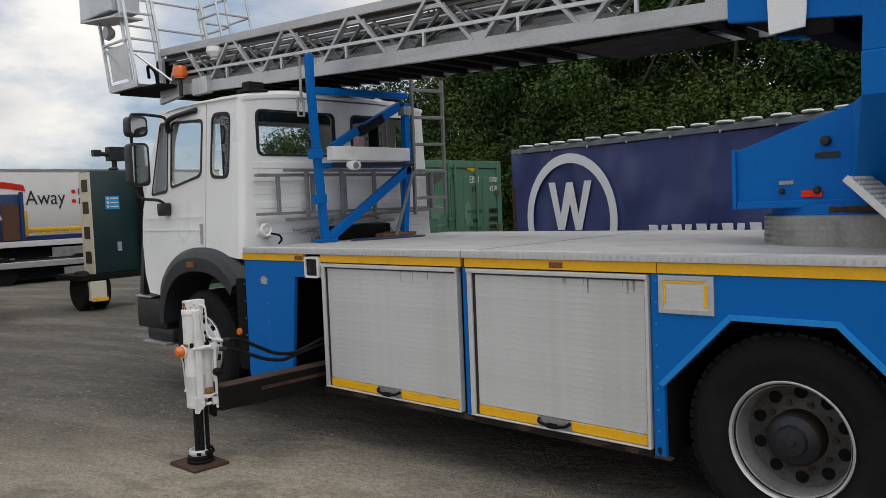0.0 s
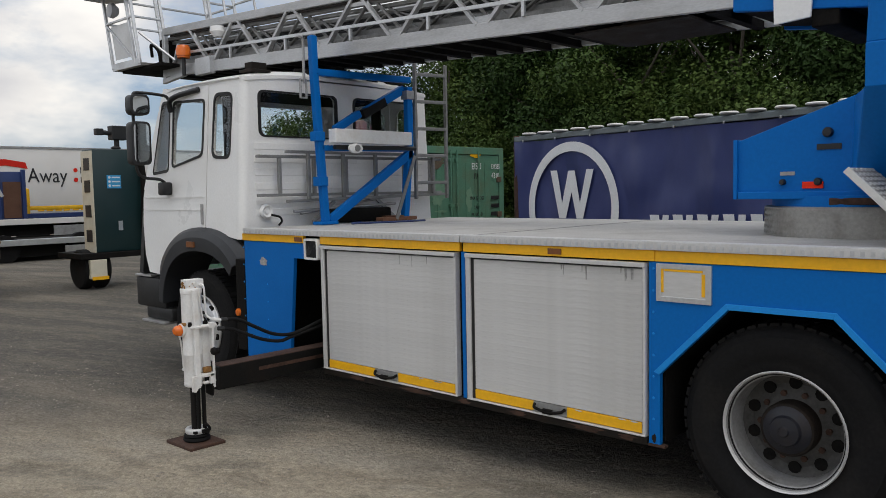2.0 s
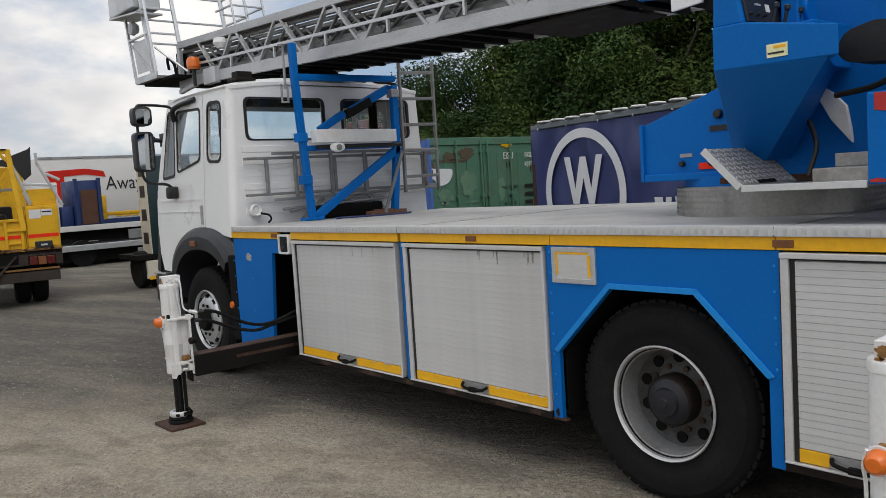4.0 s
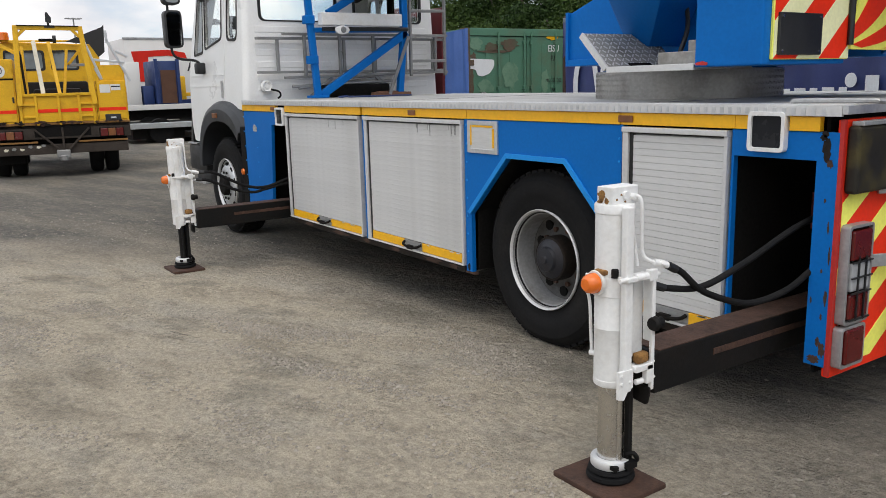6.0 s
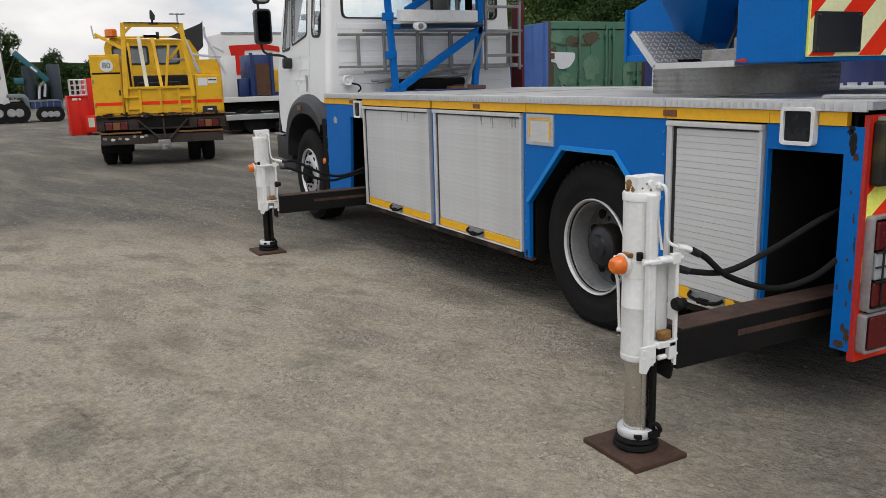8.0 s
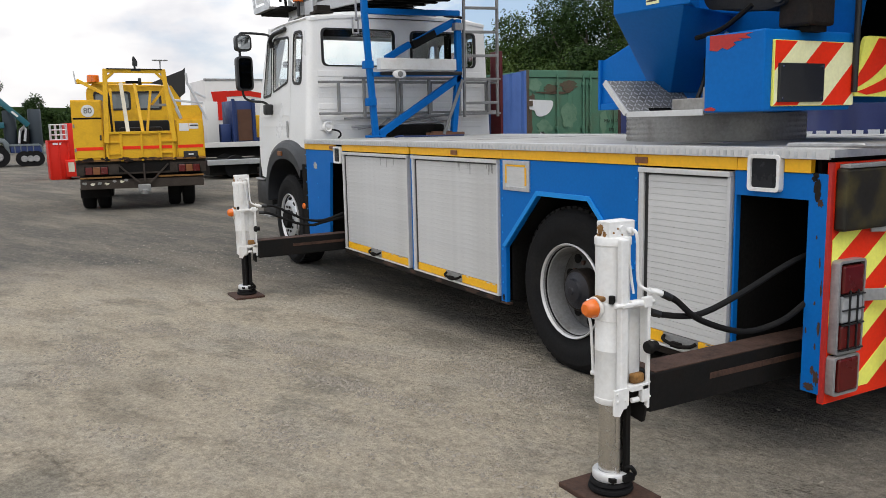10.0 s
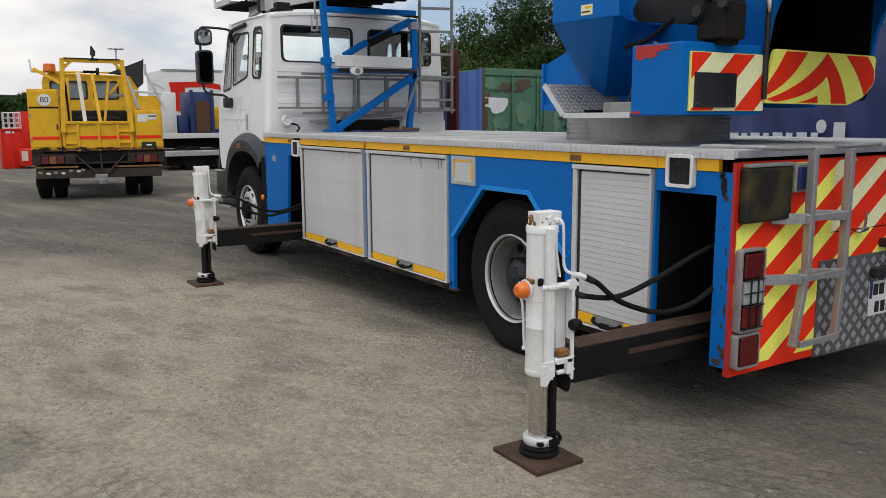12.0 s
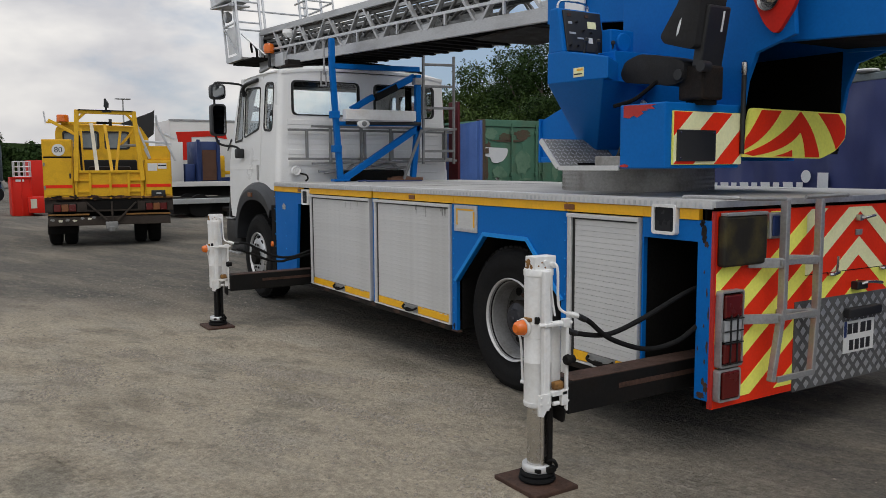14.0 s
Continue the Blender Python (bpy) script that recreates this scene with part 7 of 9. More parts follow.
box(wb, -5.885, -5.83, 1.42, 1.66, 1.440, 1.452)
solid("wooden_block", wb, WOOD, "brown weathered wooden block on the deck", "wood block", 0.006)
cbl = B()
hose(cbl, [(-5.66, 0.86, 1.408), (-5.62, 0.93, 1.415), (-5.66, 0.97, 1.41), (-5.62, 1.05, 1.408), (-5.55, 1.30, 1.408), (-5.52, 1.62, 1.408)], 0.010, 6, 8)
solid("blue_strap", cbl, SKIP_BLUE, "blue rope lying on the aluminium deck", "rope")


# ---- navy curtain-sided container ----
ND, NN, N0 = Vector((0.972, -0.236, 0)), Vector((-0.236, -0.972, 0)), Vector((-7.6, 5.65, 0))


def nav(s, z, out=0.0):
    """A point of the curtain's plane: s metres along it, out towards the yard."""
    return N0 + ND * s + NN * out + Vector((0, 0, z))


def navy_container():
    th = thing("curtain_container", tuple(nav(6.1, 0, -1.2)), "long container with navy blue curtain side and white ring emblem", "container")
    m = Matrix((ND, -NN, Vector((0, 0, 1)))).transposed().to_4x4()
    m.translation = N0
    part("container_body", box(B(), 0.02, 12.17, 0.08, 2.40, 0.12, 2.34, m), GREY_RAIL, th, "grey container body")
    bm = B()
    nx, nz = 200, 16
    grid = []
    for j in range(nz + 1):
        row = []
        for i in range(nx + 1):
            s, v = 12.16 * i / nx, j / nz
            fold = 0.010 * math.sin(s * 5.1 + 2 * v) * v + 0.012 * noise.noise((s * 1.4, v * 1.5, 2.0)) + 0.014 * max(0.0, noise.noise((s * 0.8 - v * 1.1, 4.0, v * 0.4)))
            sag = 0.018 * abs(math.sin(s * 2.05)) * v ** 6
            row.append(bm.verts.new(nav(s, 0.16 + 2.19 * v - sag, 0.01 + fold)))
        grid.append(row)
    for j in range(nz):
        for i in range(nx):
            bm.faces.new((grid[j][i], grid[j][i + 1], grid[j + 1][i + 1], grid[j + 1][i]))
    cur = part("curtain", bm, NAVY, th, "creased navy blue curtain")
    part("top_rail", box(B(), 0.0, 12.18, -0.03, 0.06, 2.345, 2.41, m), GREY_RAIL, th, "grey top rail", 0.006)
    part("corner_post", box(B(), -0.03, 0.06, -0.02, 0.12, 0.0, 2.43, m), RUST, th, "rusty corner post", 0.01)
    part("base_rail", box(B(), 0.0, 12.18, -0.02, 2.42, 0.0, 0.14, m), GREY_RAIL, th)
    part("roof", box(B(), 0.0, 12.18, 0.02, 2.42, 2.40, 2.425, m), GREY_RAIL, th)
    roller = None
    for i in range(36):
        s = 0.28 + i * 0.335
        if roller is None:
            roller = bake("roof_roller", lathe(B(), [(0, -0.02), (0.05, -0.02), (0.10, -0.012), (0.105, 0.0), (0.09, 0.012), (0, 0.018)], (0, 0, 0), "z", 14), BOX_WHITE)
        link("roof_roller", roller, th, "", tuple(nav(s, 2.445, -0.02)))
    for i in range(18):
        s = 0.2 + i * 0.68
        part("curtain_hook", box(B(), s, s + 0.02, -0.045, -0.03, 2.33, 2.36, m), ALU, cur)
    place = lambda u, v, d: nav(u, v, 0.040 - d)
    ring_o = [(1.20 + 0.87 * math.cos(2 * math.pi * k / 64), 1.41 + 0.87 * math.sin(2 * math.pi * k / 64)) for k in range(64)]
    ring_i = [(1.20 + 0.745 * math.cos(2 * math.pi * k / 64), 1.41 + 0.745 * math.sin(2 * math.pi * k / 64)) for k in range(64)]
    part("emblem_ring", sheet(B(), ring_o, [ring_i], place, 0.004), INK_WHITE, cur, "white ring emblem")
    zig = B()
    sheet(zig, [(0.80, 1.91), (0.93, 1.91), (1.03, 1.47), (1.155, 1.90), (1.275, 1.90), (1.375, 1.47), (1.50, 1.91), (1.63, 1.91), (1.43, 1.27), (1.31, 1.27), (1.215, 1.62), (1.10, 1.27), (0.97, 1.27)], [], place, 0.004)
    part("emblem_zigzag", zig, INK_WHITE, cur, "white zigzag mark inside the ring")
    for i in range(8):
        s = 2.57 + i * 0.345
        top = 1.34 + 0.02 * (s - 2.57)
        bar = sheet(B(), [(s, top), (s + 0.14, top), (s + 0.20, 0.86), (s + 0.10, 0.86)], [], place, 0.004)
        part("print_bar", bar, INK_WHITE, cur)
        bar = sheet(B(), [(s + 0.20, top), (s + 0.29, top), (s + 0.22, 0.86), (s + 0.15, 0.86)], [], place, 0.004)
        part("print_bar", bar, INK_WHITE, cur)
    part("print_dot", sheet(B(), [(5.31 + 0.065 * math.cos(2 * math.pi * k / 20), 1.45 + 0.065 * math.sin(2 * math.pi * k / 20)) for k in range(20)], [], place, 0.004), INK_WHITE, cur)
    part("print_bar", sheet(B(), rect(5.25, 5.37, 0.86, 1.335), [], place, 0.004), INK_WHITE, cur)
    part("print_bar", sheet(B(), rect(5.47, 5.61, 0.86, 1.49), [], place, 0.004), INK_WHITE, cur)
    for k in range(4):
        part("print_block", sheet(B(), rounded(rect(5.72 + k * 0.42, 6.04 + k * 0.42, 0.86, 1.335), 0.14), [], place, 0.004), INK_WHITE, cur)


navy_container()


# ---- green shipping container, door end towards the yard ----
def green_container():
    X, Y0, Y1, Z1 = -10.1, 5.60, 8.45, 2.44
    th = thing("shipping_container", (X - 3, (Y0 + Y1) / 2, 0), "weathered green shipping container with rusty doors", "container")
    for y in (Y0, Y1 - 0.05):
        bm, n = B(), 40
        for i in range(n):
            xa, xb = X - 0.1 - 6.0 * i / n, X - 0.1 - 6.0 * (i + 1) / n
            o = 0.03 if i % 2 else 0.0
            box(bm, xb, xa, y + o * 0.5, y + 0.03 + o * 0.5, 0.15, Z1 - 0.1)
        part("side_wall", bm, CONT_GREEN, th)
    part("end_wall", box(B(), X - 6.1, X - 6.06, Y0, Y1, 0.1, Z1), CONT_GREEN, th)
    part("roof", box(B(), X - 6.1, X, Y0, Y1, Z1 - 0.06, Z1 - 0.02), CONT_GREEN, th)
    part("floor_frame", box(B(), X - 6.1, X, Y0, Y1, 0.0, 0.15), CONT_GREEN, th)
    for nm, b_ in (("corner_post", (Y0, Y0 + 0.13, 0.0, Z1)), ("corner_post", (Y1 - 0.13, Y1, 0.0, Z1))):
        part(nm, box(B(), X - 0.12, X + 0.02, *b_), CONT_RUST if b_[0] == Y0 else CONT_GREEN, th, "", 0.01)
    part("header", box(B(), X - 0.1, X + 0.02, Y0 + 0.13, Y1 - 0.13, Z1 - 0.13, Z1), CONT_GREEN, th, "", 0.008)
    part("door_sill", box(B(), X - 0.1, X + 0.02, Y0 + 0.13, Y1 - 0.13, 0.0, 0.16), CONT_RUST, th, "", 0.008)
    mid = (Y0 + Y1) / 2
    for a, b in ((Y0 + 0.14, mid - 0.008), (mid + 0.008, Y1 - 0.14)):
        dr = part("container_door", sheet(B(), rect(a, b, 0.17, Z1 - 0.14), [], px_(X), 0.04), CONT_GREEN, th, "green container door, shut", 0.004)
        w = b - a
        ribs_ = B()
        for u in (0.30, 0.50, 0.72):
            box(ribs_, X, X + 0.012, a + w * u - 0.05, a + w * u + 0.05, 0.3, Z1 - 0.28)
        part("door_rib", ribs_, CONT_GREEN, dr, "", 0.006)
        for u in ((0.47, 0.94) if a < mid - 0.5 else (0.06, 0.52)):
            y = a + w * u
            lb = rod(B(), (X + 0.045, y, 0.10), (X + 0.045, y, Z1 - 0.06), 0.018)
            bar = part("lock_bar", lb, CONT_GREEN, dr, "lock bar with rusty brackets")
            for z in (0.25, 0.75, 1.40, 2.2):
                part("lock_bracket", box(B(), X, X + 0.06, y - 0.035, y + 0.035, z - 0.03, z + 0.03), CONT_RUST if z < 1 else CONT_GREEN, bar, "", 0.006)
        for z in (0.5, 1.2, 1.85):
            yy = a if a < mid - 0.5 else b
            part("hinge", box(B(), X, X + 0.03, yy - 0.06, yy + 0.06, z - 0.05, z + 0.05), CONT_RUST, dr, "", 0.006)
    flake = [(5.66, 1.90), (5.74, 1.92), (6.26, 1.90), (6.25, 1.78), (6.15, 1.66), (5.99, 1.61), (5.88, 1.63), (5.85, 1.73), (5.70, 1.75)]
    part("paint_patch", sheet(B(), rounded(flake, 0.05), [], px_(X + 0.016), 0.004), INK_WHITE, th, "large white paint patch")
    for cy, cz, w, h, ma, seed in ((6.62, 2.17, 0.46, 0.26, CONT_RUST, 21), (6.22, 2.12, 0.36, 0.16, CONT_RUST, 22), (5.86, 2.18, 0.30, 0.30, CONT_PALE, 23), (6.06, 1.42, 0.40, 0.30, CONT_PALE, 24), (6.62, 1.60, 0.42, 0.60, CONT_PALE, 25),
                                   (6.02, 1.32, 0.12, 0.05, INK_WHITE, 26), (6.72, 1.30, 0.36, 0.05, CONT_PALE, 27), (7.66, 2.30, 0.40, 0.13, YELLOW, 28), (7.45, 1.50, 0.22, 0.5, CONT_PALE, 29), (6.30, 2.04, 0.9, 0.05, CONT_RUST, 30), (5.76, 1.55, 0.10, 0.6, CONT_RUST, 31), (5.80, 1.95, 0.14, 0.16, CONT_RUST, 32)):
        part("paint_patch", sheet(B(), ragged(cy, cz, w, h, seed), [], px_(X + 0.0145), 0.004), ma, th, "worn paint patch")
    up = Matrix(((0, 0, 1, X + 0.02), (1, 0, 0, 0), (0, 1, 0, 0), (0, 0, 0, 1)))

    def word(text, y, z, size, ma, squash=0.8):
        letters("lettering", text, size, Matrix.Translation((0, y, z)) @ up, ma, th, "", squash)
    word("EISU", 7.66, 2.09, 0.17, INK_WHITE, 0.85)
    word("PA", 7.66, 1.91, 0.15, INK)
    word("134385", 8.20, 2.09, 0.14, INK_WHITE, 0.62)
    word("4310", 8.20, 1.92, 0.15, INK_WHITE, 0.75)
    for t_, z in (("MAX GROSS", 1.51), ("TARE", 1.34), ("PAYLOAD", 1.21)):
        word(t_, 7.66, z, 0.095, INK, 0.75)
    for k in range(3):
        part("print_bar", box(B(), X + 0.02, X + 0.022, 8.06, 8.30, 1.48 - k * 0.15, 1.55 - k * 0.15), INK, th)


green_container()

# ---- blue tarpaulin stack and red lorry cab beside the container ----
tp_ = B()
rows = []
for j in range(9):
    v = j / 8
    rows.append([tp_.verts.new((-9.25 + 0.05 * noise.noise((u * 6, v * 1.2, 1)) + 0.02 * math.sin(u * 17 + 2 * v), 4.55 + 0.53 * u, 0.02 + (2.26 + 0.09 * u) * v)) for u in [i / 16 for i in range(17)]])
for a, b in zip(rows, rows[1:]):
    for i in range(16):
        tp_.faces.new((a[i], a[i + 1], b[i + 1], b[i]))
tarp = thing("covered_load", (-10.5, 4.6, 0), "tall load under a creased blue tarpaulin", "covered load")
part("tarpaulin_front", tp_, TARP, tarp, "creased blue tarpaulin")
part("load", box(B(), -12.0, -9.30, 4.57, 5.05, 0.0, 2.24), TARP, tarp, "", 0.05)

red = thing("red_lorry", (-10.5, 3.2, 0), "dark red lorry cab parked behind the ladder truck", "lorry")
cabp = [(-9.1, 0.6), (-9.1, 1.75), (-9.2, 2.70), (-10.1, 2.70), (-10.1, 0.6)]
part("cab_shell", sheet(B(), cabp, [], pl(4.09), 0.15), MAROON, red, "dark red lorry cab", 0.04)
part("cab_windscreen", sheet(B(), [(4.11, 1.85), (4.22, 1.85), (4.20, 2.5), (4.12, 2.5)], [], lambda u, v, d: Vector((-9.085 - 0.105 * (v - 1.75) - d, u, v)), 0.01), DARK_LENS, red)
part("rear_panel", box(B(), -9.4, -9.1, 4.46, 4.51, 0.6, 2.66), MAROON, red, "", 0.01)
part("cab_floor", box(B(), -10.1, -9.4, 3.5, 4.51, 0.5, 0.7), UNDER, red)
part("cab_band", box(B(), -9.099, -9.08, 4.11, 4.22, 1.0, 1.5), BOX_WHITE, red)
part("lorry_wheel", lathe(B(), [(0, 0), (0.25, 0), (0.45, 0.01), (0.48, 0.05), (0.48, 0.25), (0, 0.28)], (-10.1, 3.6, 0.48), "y", 24), RUBBER, red)


# ---- yellow works truck, seen from its tail ----
def yellow_truck():
    X = -14.6
    th = thing("works_truck", (X, -0.2, 0), "yellow flatbed works truck with lockers and a roll frame", "truck")

    def bx(name, y0, y1, z0, z1, ma=TRUCK_YELLOW, x0=-0.7, x1=0.0, parent=th, label="", bevel=0.01):
        return part(name, box(B(), X + x0, X + x1, y0, y1, z0, z1), ma, parent, label, bevel)

    def bar(name, a, b, w, h, ma=TRUCK_YELLOW, parent=th, label=""):
        return part(name, beam(B(), (X + a[0], a[1], a[2]), (X + b[0], b[1], b[2]), w, h, (1, 0, 0)), ma, parent, label, 0.006)
    # lockers with doors, hinges and latches
    lk1 = bx("locker", -1.41, -0.88, 0.99, 2.12, label="yellow tool locker with shut door")
    bx("locker_door", -1.38, -0.90, 1.03, 1.755, x0=0.0, x1=0.014, parent=lk1, bevel=0.005)
    bx("locker_flap", -1.38, -0.90, 1.79, 2.09, x0=0.0, x1=0.014, parent=lk1, bevel=0.005)
    bx("door_gap", -1.39, -0.89, 1.757, 1.788, UNDER, 0.0, 0.006, lk1, "", 0.0)
    for z in (1.15, 1.60):
        bx("hinge", -1.40, -1.37, z, z + 0.07, ALU_DULL, 0.012, 0.026, lk1, "", 0.003)
    bx("door_latch", -0.945, -0.915, 1.36, 1.46, PLASTIC, 0.012, 0.03, lk1, "", 0.004)
    lk2 = bx("locker", 0.43, 0.955, 0.97, 1.72, label="yellow tool locker with shut door")
    bx("locker_back", 0.52, 0.955, 1.72, 2.0, x0=-0.7, x1=-0.10, parent=lk2, bevel=0.01)
    bx("locker_door", 0.46, 0.93, 1.02, 1.69, x0=0.0, x1=0.014, parent=lk2, bevel=0.005)
    bx("door_gap", 0.445, 0.45, 1.0, 1.71, UNDER, 0.0, 0.004, lk2, "", 0.0)
    part("speed_disc", lathe(B(), [(0.115, 0.0), (0.115, 0.008), (0.0, 0.008)], (X + 0.016, -1.12, 1.915), "x", 28), PLATE_WHITE, lk1, "round white speed disc")
    letters("speed_figure", "80", 0.15, Matrix(((0, 0, 1, X + 0.026), (1, 0, 0, -1.12), (0, 1, 0, 1.915), (0, 0, 0, 1))), INK, lk1)
    bx("notice", 0.50, 0.68, 1.50, 1.65, PLATE_WHITE, 0.014, 0.018, lk2)
    bx("notice", 0.69, 0.86, 1.54, 1.65, PLATE_WHITE, 0.014, 0.018, lk2)
    bx("notice_bar", 0.70, 0.85, 1.595, 1.62, INK, 0.018, 0.020, lk2, "", 0.0)
    bx("latch_plate", 0.55, 0.82, 0.985, 1.11, PLASTIC, 0.0, 0.03, lk2)
    bx("latch_pull", 0.64, 0.74, 1.03, 1.06, ALU, 0.03, 0.045, lk2)
    for y0, y1, x1 in ((-1.38, -0.90, 0.018), (-0.86, -0.60, -0.012), (-0.58, -0.22, 0.008), (-0.20, 0.12, 0.008), (0.14, 0.40, 0.008), (0.46, 0.93, 0.018)):
        bx("red_band", y0, y1, 1.175, 1.235, RED_TAPE, -0.02, x1, th, "", 0.0)
    # tailgate of sheet between stakes
    bx("tailgate", -0.86, 0.42, 1.0, 1.47, x0=-0.05, x1=0.0, label="yellow tailgate")
    for y in (-0.83, -0.58, -0.21, 0.13, 0.37):
        bx("stake", y - 0.022, y + 0.022, 0.95, 1.50, x0=-0.02, x1=0.035, bevel=0.005)
    bx("gate_rail", -0.86, 0.42, 1.465, 1.515, x0=-0.02, x1=0.035, bevel=0.005)
    for y0, y1 in ((-0.80, -0.60), (0.15, 0.35)):
        for z in (1.10, 1.32):
            bx("ladder_rung", y0, y1, z - 0.018, z + 0.018, x0=0.0, x1=0.032, bevel=0.004)
    # roll frame, ramps and bars over the bed
    for a, b, w in (((0.04, -0.83, 1.30), (-0.08, -0.765, 2.69), 0.085), ((0.04, 0.40, 1.30), (-0.08, 0.28, 2.67), 0.085), ((-0.08, -0.80, 2.665), (-0.08, 0.32, 2.65), 0.075),
                    ((-0.08, -0.75, 2.52), (-0.08, -0.62, 2.64), 0.05), ((-0.08, 0.26, 2.50), (-0.08, 0.14, 2.63), 0.05)):
        bar("roll_frame", a, b, w, 0.07)
    bar("roll_cap", (-0.04, -0.74, 2.70), (-0.04, 0.26, 2.685), 0.015, 0.05, UNDER)
    for a, b, w, ma in (((-0.10, -0.44, 1.50), (-0.6, -0.52, 2.46), 0.07, CREAM), ((-0.10, -0.17, 1.50), (-0.6, -0.27, 2.44), 0.06, TRUCK_YELLOW), ((-0.25, -0.70, 1.45), (-0.5, -0.72, 2.35), 0.05, TRUCK_YELLOW), ((-0.3, -0.10, 1.45), (-0.5, 0.02, 2.30), 0.05, TRUCK_YELLOW),
                        ((-0.5, 0.02, 2.02), (-0.5, 0.30, 2.36), 0.05, TRUCK_YELLOW), ((-0.5, 0.02, 2.02), (-0.5, 0.34, 2.02), 0.05, ALU_DULL), ((-0.10, -0.72, 1.48), (-0.10, -0.74, 2.2), 0.04, GRIME)):
        bar("bed_bar", a, b, w, 0.05, ma)
    bar("corner_brace", (-0.2, -1.28, 2.50), (-0.1, -0.80, 2.22), 0.06, 0.05)
    for a, b in (((-0.1, 0.30, 2.50), (-0.1, 0.56, 1.74)), ((-0.1, 0.70, 2.46), (-0.1, 1.05, 1.70)), ((-0.1, 0.70, 2.62), (-0.1, 0.71, 2.40)), ((-0.1, 0.43, 2.10), (-0.1, 0.98, 2.04)), ((-0.1, 0.55, 1.74), (-0.1, 0.46, 1.95)), ((-0.1, 0.84, 2.25), (-0.1, 1.04, 2.14))):
        bar("chute_bar", a, b, 0.045, 0.045, ALU, th, "pale metal bar")
    bar("winch_bar", (-0.3, -0.42, 2.46), (-0.3, -0.14, 2.46), 0.05, 0.05, UNDER)
    # crew cab ahead of the bed, with real window openings
    cb_ = sheet(B(), rounded([(-1.33, 0.95), (0.66, 0.95), (0.64, 2.40), (0.52, 2.50), (-1.18, 2.56), (-1.31, 2.46)], 0.05), [rounded(rect(-1.16, -0.92, 2.02, 2.36), 0.05), rounded(rect(-0.86, -0.43, 2.02, 2.38), 0.06), rounded(rect(-0.28, 0.22, 2.0, 2.37), 0.06)], px_(X - 2.9), 0.05)
    cabm = part("cab", cb_, TRUCK_YELLOW, th, "yellow crew cab", 0.006)
    for y0, y1 in ((-1.16, -0.92), (-0.86, -0.43), (-0.28, 0.22)):
        r_ = rounded(rect(y0, y1, 2.0, 2.38), 0.06)
        part("window_seal", sheet(B(), grown(r_, 0.02), [grown(r_, -0.025)], px_(X - 2.893), 0.02), SEAL, cabm)
        # solid panes, their sky brightness put into the base colour
        part("cab_pane", sheet(B(), r_, [], px_(X - 2.92), 0.008), TRUCK_GLASS, cabm, "opaque rear window with the pale sky look in its colour")
    for y0, y1 in ((-1.33, -1.29), (0.62, 0.66)):
        part("cab_side", box(B(), X - 4.6, X - 2.95, y0, y1, 0.95, 2.40), TRUCK_YELLOW, cabm, "", 0.02)
    part("cab_roof", sheet(B(), [(-1.31, 2.42), (0.64, 2.38), (0.52, 2.52), (-1.18, 2.58)], [], px_(X - 2.94), 1.66), TRUCK_YELLOW, cabm, "", 0.02)
    part("cab_front", box(B(), X - 4.62, X - 4.57, -1.29, 0.62, 0.95, 1.8), TRUCK_YELLOW, cabm)
    part("cab_inside", box(B(), X - 4.5, X - 3.0, -1.25, 0.58, 0.95, 1.9), UNDER, cabm)
    part("roof_bar", box(B(), X - 2.85, X - 2.8, -1.50, 0.75, 2.56, 2.60), TRUCK_YELLOW, cabm, "", 0.01)
    part("roof_stub", beam(B(), (X - 2.8, -1.50, 2.56), (X - 2.8, -1.53, 2.83), 0.03, 0.03, (1, 0, 0)), ALU, cabm)
    part("beacon", lathe(B(), [(0, 0), (0.13, 0), (0.125, 0.14), (0.11, 0.155), (0, 0.155)], (X - 2.85, -1.15, 2.60), "z", 16), ORANGE_LENS, cabm, "orange beacon")
    # bed, load and sides
    part("bed", box(B(), X - 2.9, X, -1.2, 0.95, 0.90, 0.97), STEEL, th)
    part("bed_load", box(B(), X - 1.5, X - 0.7, -0.62, 0.20, 0.97, 1.60), GRIME, th, "dark gear on the bed", 0.05)
    part("bed_load", box(B(), X - 2.6, X - 1.9, -0.80, 0.36, 0.97, 1.74), STEEL, th, "dark gear on the bed", 0.05)
    part("bed_side", box(B(), X - 2.9, X - 0.7, -1.25, -1.2, 0.97, 1.6), TRUCK_YELLOW, th)
    part("bed_side", box(B(), X - 2.9, X - 0.7, 0.95, 1.0, 0.97, 1.6), TRUCK_YELLOW, th)
    sh = B()
    sheet(sh, [(0.02, 2.50), (0.30, 2.62), (0.70, 2.78), (0.75, 2.83), (0.72, 2.30), (0.60, 2.20), (0.45, 2.45)], [], px_(X - 1.6), 0.03)
    part("black_flap", sh, PLASTIC, th, "black hopper flap")
    gn = B()
    rod(gn, (X - 0.08, -0.23, 2.66), (X - 0.08, -0.23, 2.80), 0.02)
    sheet(gn, rounded([(-0.27, 2.76), (-0.18, 2.74), (-0.17, 2.83), (-0.23, 2.93), (-0.26, 2.92)], 0.01), [], px_(X - 0.04), 0.06)
    box(gn, X - 0.12, X - 0.03, -0.30, -0.13, 2.66, 2.70)
    part("winch_drum", lathe(B(), [(0, -0.03), (0.07, -0.03), (0.07, 0.03), (0, 0.03)], (X - 0.25, -0.16, 2.47), "y", 14), PLASTIC, th, "black winch drum")
    part("roof_camera", gn, PLASTIC, th, "black fitting on the roll frame")
